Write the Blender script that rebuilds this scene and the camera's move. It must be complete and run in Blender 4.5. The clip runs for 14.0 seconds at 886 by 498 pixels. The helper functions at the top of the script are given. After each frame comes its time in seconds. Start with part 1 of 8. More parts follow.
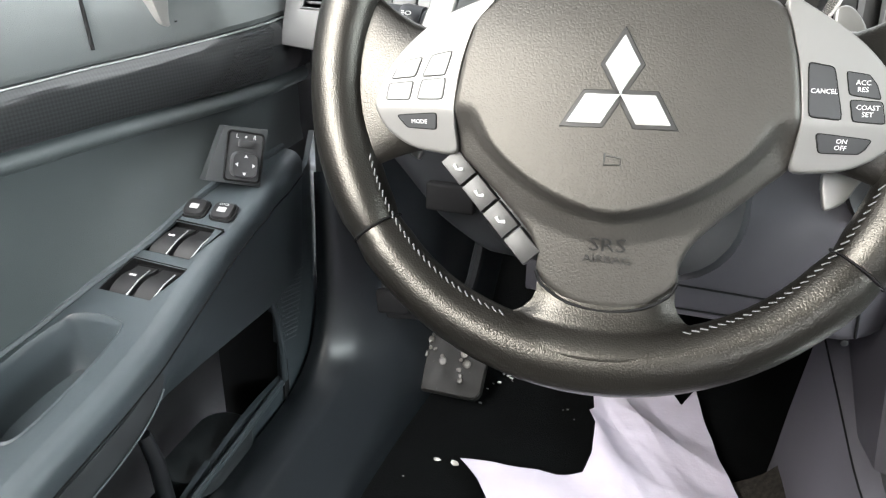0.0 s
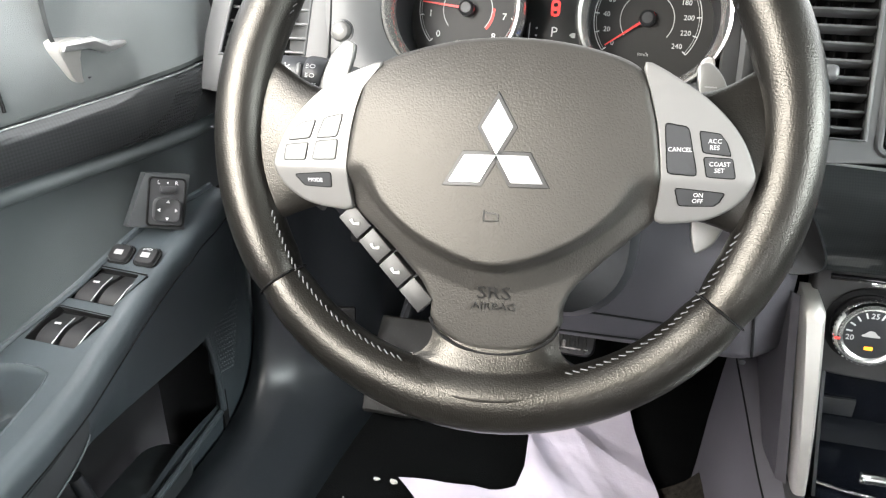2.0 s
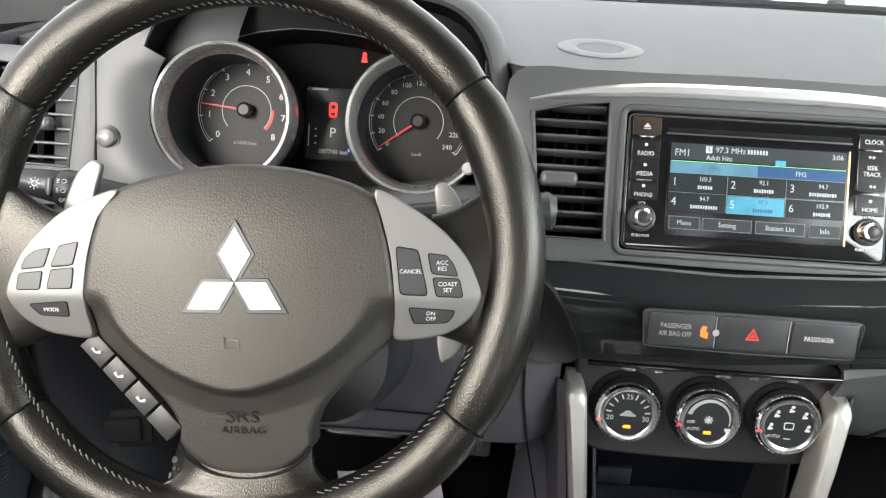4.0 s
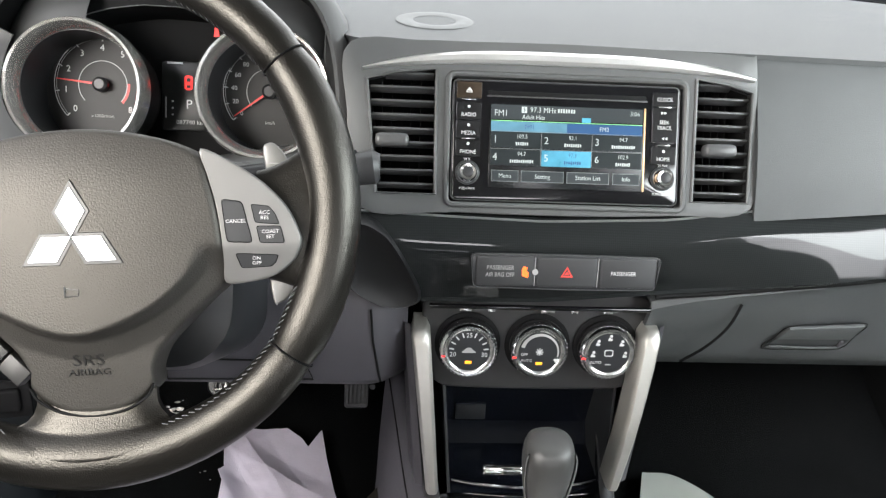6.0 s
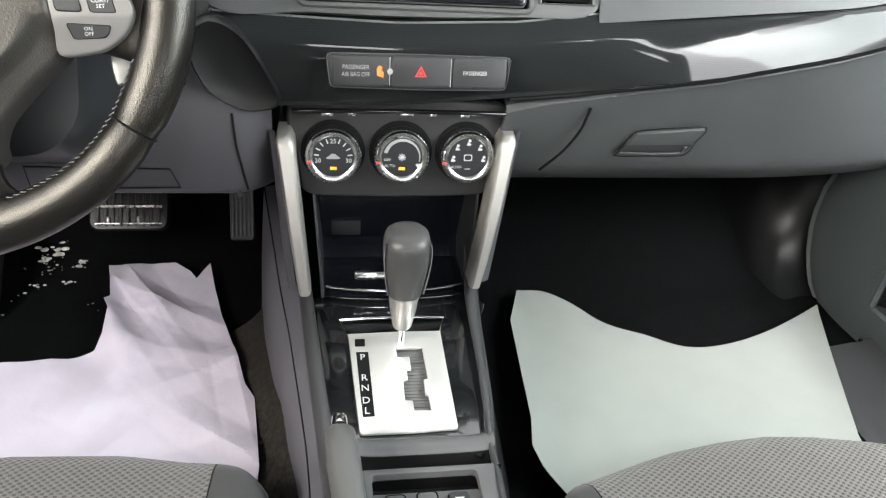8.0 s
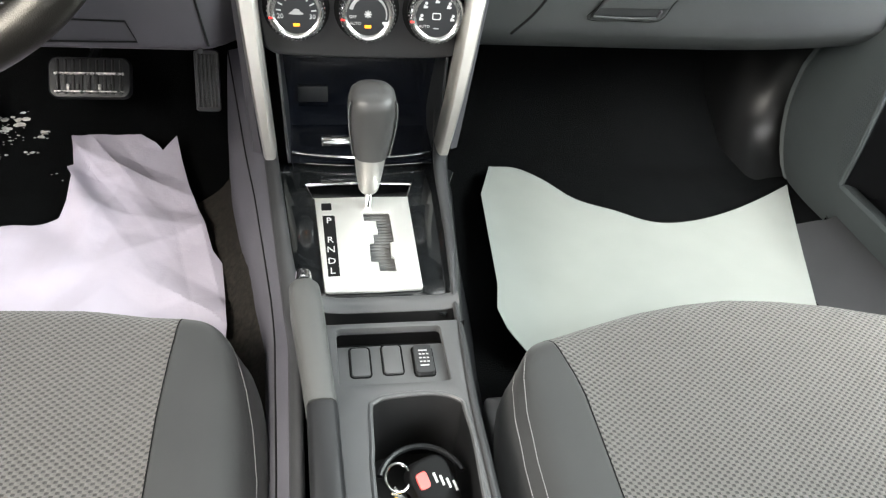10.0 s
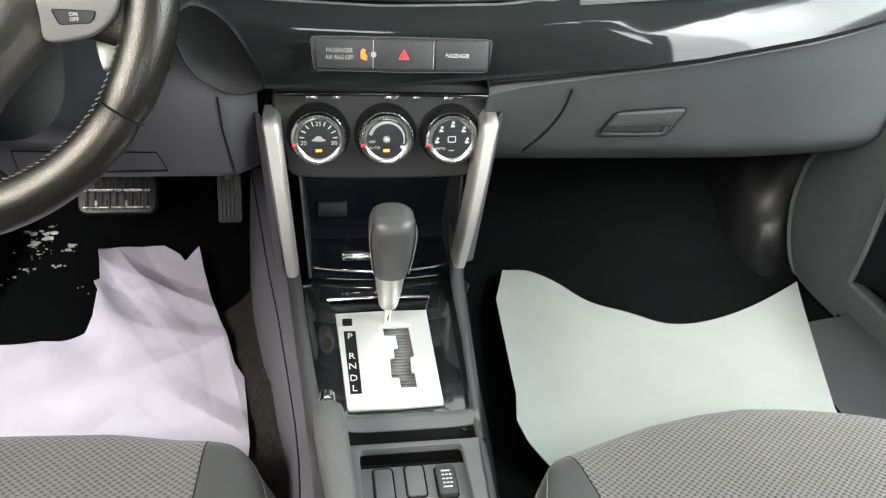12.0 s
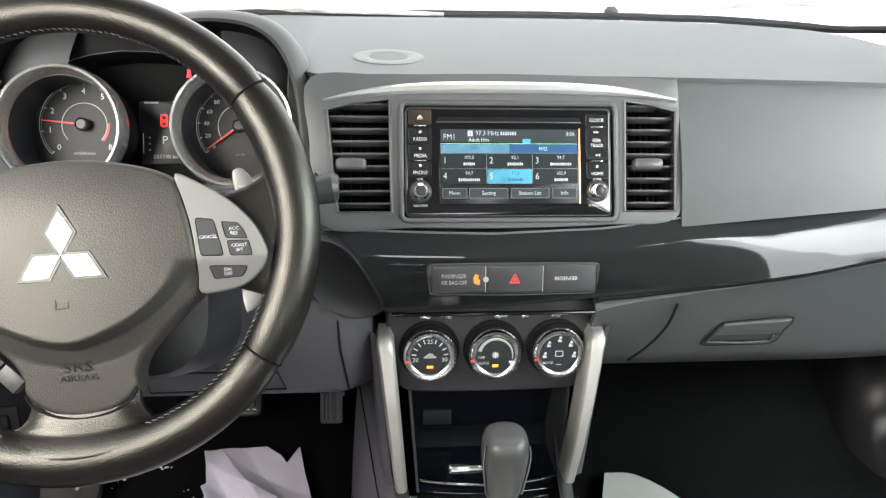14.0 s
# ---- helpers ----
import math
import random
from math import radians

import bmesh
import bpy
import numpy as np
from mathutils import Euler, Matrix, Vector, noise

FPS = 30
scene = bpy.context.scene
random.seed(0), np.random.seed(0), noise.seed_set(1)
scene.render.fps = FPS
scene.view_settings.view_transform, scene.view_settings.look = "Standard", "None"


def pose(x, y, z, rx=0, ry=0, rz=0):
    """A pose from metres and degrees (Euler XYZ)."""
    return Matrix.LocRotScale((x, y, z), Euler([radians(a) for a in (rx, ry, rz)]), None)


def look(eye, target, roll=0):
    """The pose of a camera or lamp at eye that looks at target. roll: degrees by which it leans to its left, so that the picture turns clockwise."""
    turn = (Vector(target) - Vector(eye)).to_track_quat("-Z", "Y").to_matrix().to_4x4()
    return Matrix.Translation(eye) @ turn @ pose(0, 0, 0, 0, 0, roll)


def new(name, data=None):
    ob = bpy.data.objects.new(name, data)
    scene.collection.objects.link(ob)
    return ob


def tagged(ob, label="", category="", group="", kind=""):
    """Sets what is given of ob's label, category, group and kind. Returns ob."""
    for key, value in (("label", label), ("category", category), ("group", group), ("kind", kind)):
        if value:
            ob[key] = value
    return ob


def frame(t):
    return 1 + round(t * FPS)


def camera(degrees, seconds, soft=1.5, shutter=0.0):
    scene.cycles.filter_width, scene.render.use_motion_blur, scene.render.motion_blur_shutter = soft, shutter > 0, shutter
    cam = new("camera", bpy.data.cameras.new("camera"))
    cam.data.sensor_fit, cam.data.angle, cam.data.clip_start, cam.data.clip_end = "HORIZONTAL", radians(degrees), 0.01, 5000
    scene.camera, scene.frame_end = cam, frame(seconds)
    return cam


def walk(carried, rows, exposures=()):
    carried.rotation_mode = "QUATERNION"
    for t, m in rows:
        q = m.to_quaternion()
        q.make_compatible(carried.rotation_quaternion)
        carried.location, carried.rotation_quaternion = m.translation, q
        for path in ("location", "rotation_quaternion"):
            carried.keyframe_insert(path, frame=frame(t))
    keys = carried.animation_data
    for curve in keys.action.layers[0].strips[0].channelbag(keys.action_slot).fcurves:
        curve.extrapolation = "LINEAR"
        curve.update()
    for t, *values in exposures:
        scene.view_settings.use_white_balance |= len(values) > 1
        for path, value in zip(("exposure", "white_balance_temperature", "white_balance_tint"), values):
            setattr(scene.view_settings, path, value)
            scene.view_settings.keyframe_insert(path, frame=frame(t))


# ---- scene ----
cam = camera(61.0, 14.0, soft=1.25)
PATH = [
    (0, (-0.349, -0.653, 0.577), (-0.851, 1.075, -0.295), 1.7),
    (0.5, (-0.35, -0.652, 0.565), (-0.909, 1.033, -0.356), -0.0),
    (1, (-0.351, -0.652, 0.565), (-0.946, 1.018, -0.362), -1.1),
    (1.5, (-0.348, -0.657, 0.57), (-0.939, 1.02, -0.347), -1.5),
    (2, (-0.298, -0.648, 0.623), (-0.734, 1.092, -0.262), 0.7),
    (2.5, (-0.258, -0.636, 0.664), (-0.466, 1.177, -0.155), 2.9),
    (3, (-0.251, -0.633, 0.684), (-0.361, 1.207, -0.094), 3.5),
    (3.2, (-0.247, -0.632, 0.681), (-0.344, 1.215, -0.08), 3.4),
    (5.3, (-0.209, -0.627, 0.666), (-0.27, 1.228, -0.079), 1.8),
    (5.5, (-0.211, -0.639, 0.671), (-0.22, 1.212, -0.086), 2.2),
    (6, (-0.154, -0.696, 0.676), (-0.034, 1.138, -0.113), 3.0),
    (6.5, (-0.131, -0.721, 0.679), (0.084, 1.085, -0.151), 3.9),
    (7, (-0.113, -0.74, 0.651), (0.143, 1.044, -0.217), 4.0),
    (7.5, (-0.102, -0.754, 0.635), (0.183, 0.987, -0.306), 4.2),
    (8, (-0.09, -0.772, 0.612), (0.221, 0.918, -0.412), 4.7),
    (8.5, (-0.084, -0.782, 0.597), (0.244, 0.85, -0.512), 5.3),
    (9, (-0.077, -0.791, 0.579), (0.267, 0.774, -0.619), 6.2),
    (9.2, (-0.073, -0.795, 0.573), (0.272, 0.747, -0.654), 6.5),
    (11.3, (-0.078, -0.795, 0.59), (0.28, 0.756, -0.621), 6.3),
    (11.5, (-0.08, -0.791, 0.601), (0.272, 0.787, -0.576), 5.9),
    (12, (-0.086, -0.786, 0.618), (0.248, 0.875, -0.444), 4.7),
    (12.5, (-0.091, -0.779, 0.644), (0.211, 0.953, -0.309), 3.4),
    (13, (-0.096, -0.776, 0.666), (0.162, 1.019, -0.175), 2.4),
    (13.5, (-0.11, -0.772, 0.676), (0.105, 1.071, -0.073), 1.6),
    (14, (-0.133, -0.769, 0.681), (0.033, 1.098, -0.018), 1.3),
]
walk(cam, [(t, look(eye, target, roll)) for t, eye, target, roll in PATH],
     [(0, 4.05, 6250, 10), (1.5, 4.2, 6250, 10), (2.0, 4.1, 6350, 11), (2.5, 3.72, 6420, 10), (3.2, 3.39, 6420, 10), (5.5, 3.39, 6300, 14), (6.0, 3.49, 6330, 12), (6.5, 3.52, 6400, 12),
      (8, 3.62, 6400, 11), (9, 3.79, 6420, 10), (11.5, 3.78, 6420, 10), (12.3, 3.65, 6420, 9), (13, 3.62, 6420, 9), (14, 3.55, 6400, 9)])

# ---- light ----
world = bpy.data.worlds.new("overcast_sky")
scene.world = world
world.use_nodes = True
wn = world.node_tree.nodes
sky = wn.new("ShaderNodeTexSky")
sky.sky_type, sky.sun_disc = "NISHITA", False
sky.sun_elevation, sky.sun_rotation = radians(41), radians(169)
sky.air_density, sky.dust_density = 1.0, 4.0
hue = wn.new("ShaderNodeHueSaturation")
hue.inputs["Saturation"].default_value = 0.03
world.node_tree.links.new(sky.outputs[0], hue.inputs["Color"])
world.node_tree.links.new(hue.outputs[0], wn["Background"].inputs[0])
wn["Background"].inputs[1].default_value = 0.1
sun = new("sun", bpy.data.lights.new("sun", "SUN"))
sun.data.energy, sun.data.angle, sun.data.color = 0.5, radians(30), (1.0, 0.96, 0.88)
sun.matrix_basis = look((0.2, -1.0, 0.9), (0, 0, 0))


def window_light(name, eye, target, w, h, watts, colour):
    """The sky's light in a window's opening."""
    lamp = new(name, bpy.data.lights.new(name, "AREA"))
    lamp.data.shape, lamp.data.size, lamp.data.size_y, lamp.data.energy, lamp.data.color = "RECTANGLE", w, h, watts, colour
    lamp.matrix_basis = look(eye, target)
    return lamp


window_light("right_window_light", (0.78, -0.5, 0.79), (-0.3, -0.4, 0.25), 0.9, 0.34, 1.25, (0.89, 1.0, 0.95))
window_light("left_window_light", (-0.78, -0.85, 0.79), (0.25, -0.4, 0.25), 0.8, 0.32, 1.75, (1.0, 0.94, 0.82))
window_light("windscreen_light", (0.0, 0.16, 0.755), (0.0, -0.37, -0.095), 1.05, 0.36, 0.08, (1.0, 0.985, 0.93))
window_light("rear_window_light", (0.0, -1.85, 0.85), (0, -0.3, 0.3), 1.0, 0.4, 0.1, (1.0, 0.98, 0.91))


# ---- materials ----
def mat(name, colour, rough=0.5, metal=0.0, coat=0.0, grain=0.0, grain_size=0.0012, mottle=0.12, mottle_size=0.05,
        kind="noise", spec=0.5, dust=0.0, vary=0.0, emit=0.0, sheen=0.0):
    """A surface with fine relief of grain_size and broad uneven tone of mottle_size, both in metres."""
    m = bpy.data.materials.new(name)
    m.use_nodes = True
    n, l = m.node_tree.nodes, m.node_tree.links
    b = n["Principled BSDF"]
    b.inputs["Metallic"].default_value = metal
    b.inputs["Coat Weight"].default_value = coat
    b.inputs["Coat Roughness"].default_value = 0.04
    b.inputs["Specular IOR Level"].default_value = spec
    b.inputs["Sheen Weight"].default_value = sheen
    co = n.new("ShaderNodeTexCoord")
    big = n.new("ShaderNodeTexNoise")
    big.inputs["Scale"].default_value = 1 / mottle_size
    big.inputs["Detail"].default_value = 6
    l.new(co.outputs["Object"], big.inputs["Vector"])
    ramp = n.new("ShaderNodeMapRange")
    ramp.inputs["From Min"].default_value, ramp.inputs["From Max"].default_value = 0.3, 0.7
    ramp.inputs["To Min"].default_value, ramp.inputs["To Max"].default_value = 1 - mottle, 1 + mottle
    l.new(big.outputs[0], ramp.inputs[0])
    mul = n.new("ShaderNodeVectorMath")
    mul.operation = "SCALE"
    mul.inputs[0].default_value = colour
    l.new(ramp.outputs[0], mul.inputs["Scale"])
    out = mul.outputs[0]
    if dust:
        spk = n.new("ShaderNodeTexNoise")
        spk.inputs["Scale"].default_value = 420
        spk.inputs["Detail"].default_value = 3
        l.new(co.outputs["Object"], spk.inputs["Vector"])
        cut = n.new("ShaderNodeMapRange")
        cut.inputs["From Min"].default_value, cut.inputs["From Max"].default_value = 0.66, 0.74
        cut.inputs["To Max"].default_value = dust
        l.new(spk.outputs[0], cut.inputs[0])
        mx = n.new("ShaderNodeMix")
        mx.data_type = "RGBA"
        l.new(cut.outputs[0], mx.inputs[0])
        l.new(out, mx.inputs[6])
        mx.inputs[7].default_value = (0.4, 0.39, 0.38, 1)
        out = mx.outputs[2]
    l.new(out, b.inputs["Base Color"])
    rr = n.new("ShaderNodeMapRange")
    rr.inputs["From Min"].default_value, rr.inputs["From Max"].default_value = 0.3, 0.7
    rr.inputs["To Min"].default_value, rr.inputs["To Max"].default_value = rough * (1 - mottle * 0.5), min(1.0, rough * (1 + mottle * 0.5))
    l.new(big.outputs[0], rr.inputs[0])
    l.new(rr.outputs[0], b.inputs["Roughness"])
    if grain:
        if kind == "leather":
            fine = n.new("ShaderNodeTexVoronoi")
            fine.feature = "DISTANCE_TO_EDGE"
        else:
            fine = n.new("ShaderNodeTexNoise")
            fine.inputs["Detail"].default_value = 3
        fine.inputs["Scale"].default_value = 1 / grain_size
        l.new(co.outputs["Object"], fine.inputs["Vector"])
        bump = n.new("ShaderNodeBump")
        bump.inputs["Strength"].default_value = grain
        bump.inputs["Distance"].default_value = grain_size * (0.22 if kind == "leather" else 0.4)
        tall = fine.outputs[0]
        if kind == "leather":   # flat-topped pebbles between narrow creases
            cap = n.new("ShaderNodeMapRange")
            cap.interpolation_type = "SMOOTHSTEP"
            cap.inputs["From Max"].default_value = 0.32
            l.new(tall, cap.inputs[0])
            tall = cap.outputs[0]
        l.new(tall, bump.inputs["Height"])
        l.new(bump.outputs[0], b.inputs["Normal"])
    if emit:
        b.inputs["Emission Color"].default_value = (*colour, 1)
        b.inputs["Emission Strength"].default_value = emit * 0.1   # the picture is exposed for the day
    return m


PAD = mat("soft_dash_plastic", (0.045, 0.048, 0.049), 0.55, grain=0.35, grain_size=0.0011, kind="leather", mottle=0.06)
FACE = mat("grey_fascia_plastic", (0.07, 0.072, 0.073), 0.48, grain=0.15, grain_size=0.0006, mottle=0.05)
DOORP = mat("door_plastic", (0.037, 0.046, 0.052), 0.38, grain=0.35, grain_size=0.0009, kind="leather", mottle=0.08, dust=0.04)
DOORU = mat("door_upper_panel", (0.12, 0.13, 0.13), 0.5, grain=0.45, grain_size=0.0011, kind="leather", mottle=0.06)
DOORS = mat("door_soft_panel", (0.066, 0.077, 0.08), 0.5, grain=0.4, grain_size=0.0011, kind="leather", mottle=0.06)
LOWER = mat("lower_plastic", (0.048, 0.046, 0.054), 0.5, grain=0.25, grain_size=0.0008, kind="leather", mottle=0.06, dust=0.03)
DARK = mat("black_plastic", (0.014, 0.015, 0.017), 0.4, grain=0.1, grain_size=0.0006, mottle=0.1)
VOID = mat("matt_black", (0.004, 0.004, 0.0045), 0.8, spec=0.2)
LEATHER = mat("black_leather", (0.0055, 0.0051, 0.0046), 0.31, spec=0.5, grain=0.2, grain_size=0.0019, kind="leather", mottle=0.12)
AIRBAG = mat("airbag_cover", (0.031, 0.0295, 0.0275), 0.45, spec=0.45, grain=0.2, grain_size=0.0023, kind="leather", mottle=0.06)
for leathery in (LEATHER, AIRBAG):
    leathery.node_tree.nodes["Principled BSDF"].inputs["Specular Tint"].default_value = (1.0, 0.955, 0.87, 1)
GLOSS = mat("piano_black", (0.008, 0.009, 0.01), 0.12, coat=1.0, mottle=0.1, dust=0.03)
SILVER = mat("satin_silver", (0.5, 0.49, 0.47), 0.38, metal=0.75, grain=0.05, grain_size=0.0004, mottle=0.04)
BARS = mat("brushed_silver", (0.44, 0.43, 0.405), 0.5, metal=0.8, grain=0.1, grain_size=0.0004, mottle=0.06)
CHROME = mat("chrome", (0.9, 0.9, 0.9), 0.12, metal=1.0, mottle=0.03)
WHITE = mat("white_print", (0.55, 0.55, 0.55), 0.5)
GREYP = mat("grey_print", (0.35, 0.35, 0.35), 0.5)
BUTTON = mat("button_plastic", (0.03, 0.031, 0.033), 0.45, grain=0.1, grain_size=0.0005, mottle=0.05)
# near black: the shade of the footwells is put into this colour
CARPET_SHADE = mat("carpet", (0.0013, 0.0016, 0.0018), 0.95, grain=1.0, grain_size=0.0018, mottle=0.35, dust=0.005, spec=0.08)
PAPER_L = mat("lavender_paper", (0.5, 0.465, 0.55), 0.75, grain=0.12, grain_size=0.004, mottle=0.05)
PAPER_R = mat("white_paper", (0.235, 0.25, 0.236), 0.7, grain=0.05, grain_size=0.004, mottle=0.03)
RED = mat("red_lamp", (0.9, 0.03, 0.025), 0.4, emit=1.3)
AMBER = mat("amber_lamp", (1.0, 0.3, 0.015), 0.4, emit=1.5)
ORANGE = mat("orange_lamp", (1.0, 0.12, 0.02), 0.4, emit=2.0)
NEEDLE = mat("red_needle", (0.6, 0.03, 0.025), 0.4, emit=0.2)
LIT = mat("lit_white", (0.5, 0.5, 0.5), 0.4, emit=0.16)
STITCH = mat("thread", (0.12, 0.12, 0.12), 0.7)
STITCHL = mat("light_thread", (0.26, 0.26, 0.26), 0.7)
SNOW = mat("snow", (0.85, 0.87, 0.9), 0.8, mottle=0.06, mottle_size=0.8)
HEADLINER = mat("headliner", (0.13, 0.128, 0.122), 0.9, grain=0.3)


def fabric():
    """Woven seat cloth with small rows of ribs."""
    m = mat("woven_seat_cloth", (0.09, 0.09, 0.088), 0.85, sheen=0.2)
    n, l = m.node_tree.nodes, m.node_tree.links
    b = n["Principled BSDF"]
    co = n.new("ShaderNodeTexCoord")
    turn = n.new("ShaderNodeMapping")
    turn.inputs["Rotation"].default_value = (0, 0, radians(3))
    turn.inputs["Scale"].default_value = (2 * math.pi / 0.0076, math.pi / 0.0031, 1)
    l.new(co.outputs["Object"], turn.inputs[0])
    wob = n.new("ShaderNodeTexNoise")
    wob.inputs["Scale"].default_value, wob.inputs["Detail"].default_value = 900, 2
    l.new(co.outputs["Object"], wob.inputs["Vector"])
    xyz = n.new("ShaderNodeSeparateXYZ")
    l.new(turn.outputs[0], xyz.inputs[0])

    def calc(kind, a, b=None):
        q = n.new("ShaderNodeMath")
        q.operation = kind
        for i, v in enumerate((a, b)):
            if isinstance(v, (int, float)):
                q.inputs[i].default_value = v
            elif v is not None:
                l.new(v, q.inputs[i])
        return q.outputs[0]

    weave = calc("MULTIPLY", calc("COSINE", xyz.outputs[0]), calc("COSINE", xyz.outputs[1]))
    weave = calc("ADD", weave, calc("MULTIPLY", calc("SUBTRACT", wob.outputs[0], 0.5), 0.5))
    hole = n.new("ShaderNodeMapRange")
    hole.interpolation_type = "SMOOTHSTEP"
    hole.inputs["From Min"].default_value, hole.inputs["From Max"].default_value = -0.08, 0.5
    l.new(weave, hole.inputs[0])
    tone = n.new("ShaderNodeMix")
    tone.data_type = "RGBA"
    tone.inputs[6].default_value = (0.106, 0.101, 0.096, 1)
    tone.inputs[7].default_value = (0.026, 0.025, 0.0242, 1)
    l.new(hole.outputs[0], tone.inputs[0])
    l.new(tone.outputs[2], b.inputs["Base Color"])
    bump = n.new("ShaderNodeBump")
    bump.invert = True
    bump.inputs["Strength"].default_value, bump.inputs["Distance"].default_value = 0.7, 0.001
    l.new(weave, bump.inputs["Height"])
    l.new(bump.outputs[0], b.inputs["Normal"])
    return m


CLOTH = fabric()
BOLSTER = mat("seat_side_cloth", (0.027, 0.028, 0.0285), 0.7, grain=0.3, grain_size=0.0008, mottle=0.08, sheen=0.15)


def glass(name, tint=(1, 1, 1), strength=1.0):
    m = bpy.data.materials.new(name)
    m.use_nodes = True
    n, l = m.node_tree.nodes, m.node_tree.links
    out = n["Material Output"]
    n.remove(n["Principled BSDF"])
    tr, gl, fr, mx = (n.new("ShaderNode" + k) for k in ("BsdfTransparent", "BsdfGlossy", "LayerWeight", "MixShader"))
    gain = n.new("ShaderNodeMapRange")
    gain.inputs["From Min"].default_value, gain.inputs["From Max"].default_value = 0.3, 1.0
    gain.inputs["To Min"].default_value, gain.inputs["To Max"].default_value = 0.04 * strength, 0.4 * strength
    tr.inputs[0].default_value = (*tint, 1)
    gl.inputs["Roughness"].default_value = 0.02
    l.new(fr.outputs["Facing"], gain.inputs[0])
    l.new(gain.outputs[0], mx.inputs[0])
    l.new(tr.outputs[0], mx.inputs[1])
    l.new(gl.outputs[0], mx.inputs[2])
    l.new(mx.outputs[0], out.inputs[0])
    return m


GLASS = glass("window_glass", (0.93, 0.96, 0.94))


# ---- building ----
PLACE = {}


def thing(name, m=None, label="", category="", group="", kind=""):
    """An empty at a thing's base, that carries its parts."""
    ob = new(name)
    ob.empty_display_size = 0.02
    ob.matrix_basis = PLACE[ob] = m or Matrix()
    return tagged(ob, label, category, group, kind)


def mesh_of(name, bm, material, smooth=38):
    bmesh.ops.recalc_face_normals(bm, faces=bm.faces)
    me = bpy.data.meshes.new(name)
    bm.to_mesh(me)
    bm.free()
    for p in me.polygons:
        p.use_smooth = True
    me.set_sharp_from_angle(angle=radians(smooth))
    me.materials.append(material)
    return me


def part(name, bm, material, parent, label="", world_space=False, smooth=38):
    """One mesh under a thing or a part; its points are in the thing's own space, or in the world's."""
    ob = new(name, mesh_of(name, bm, material, smooth))
    ob.parent = parent
    PLACE[ob] = Matrix() if world_space else PLACE[parent]
    if world_space:
        ob.matrix_parent_inverse = PLACE[parent].inverted()
    return tagged(ob, label)


def solo(name, bm, material, label="", category="", group="", kind="", m=None, smooth=38):
    ob = new(name, mesh_of(name, bm, material, smooth))
    ob.matrix_basis = PLACE[ob] = m or Matrix()
    return tagged(ob, label, category, group, kind)


def grid(rows, close_u=False, close_v=False, cap=False):
    """A skin over rows of points; close_u joins the last row to the first, close_v each row's end to its start."""
    bm = bmesh.new()
    vs = [[bm.verts.new(p) for p in row] for row in rows]
    nu, nv = len(vs), len(vs[0])
    for i in range(nu if close_u else nu - 1):
        for j in range(nv if close_v else nv - 1):
            q = (vs[i][j], vs[i][(j + 1) % nv], vs[(i + 1) % nu][(j + 1) % nv], vs[(i + 1) % nu][j])
            bm.faces.new(q)
    if cap:
        bm.faces.new(vs[0])
        bm.faces.new(vs[-1])
    return bm


def thick(bm, t, away=(0, 1, 0.3)):
    """Gives a skin a thickness t, on the side that lies away."""
    bmesh.ops.recalc_face_normals(bm, faces=bm.faces)
    n = sum((f.normal * f.calc_area() for f in bm.faces), Vector())
    if n.dot(Vector(away)) > 0:
        bmesh.ops.reverse_faces(bm, faces=list(bm.faces))
    bm.normal_update()
    mid = sum((v.co for v in bm.verts), Vector()) / len(bm.verts)
    trial = bm.copy()
    bmesh.ops.solidify(trial, geom=list(trial.faces), thickness=t)
    now = sum((v.co for v in trial.verts), Vector()) / len(trial.verts)
    if (now - mid).dot(Vector(away)) > 0:
        bm.free()
        return trial
    trial.free()
    bmesh.ops.solidify(bm, geom=list(bm.faces), thickness=-t)
    return bm


def box(w, d, h, c=(0, 0, 0), r=0.002, seg=2):
    bm = bmesh.new()
    bmesh.ops.create_cube(bm, size=1, matrix=Matrix.Translation(c) @ Matrix.Diagonal((w, d, h, 1)))
    if r:
        bmesh.ops.bevel(bm, geom=list(bm.edges), offset=r, segments=seg, affect="EDGES", profile=0.5)
    return bm


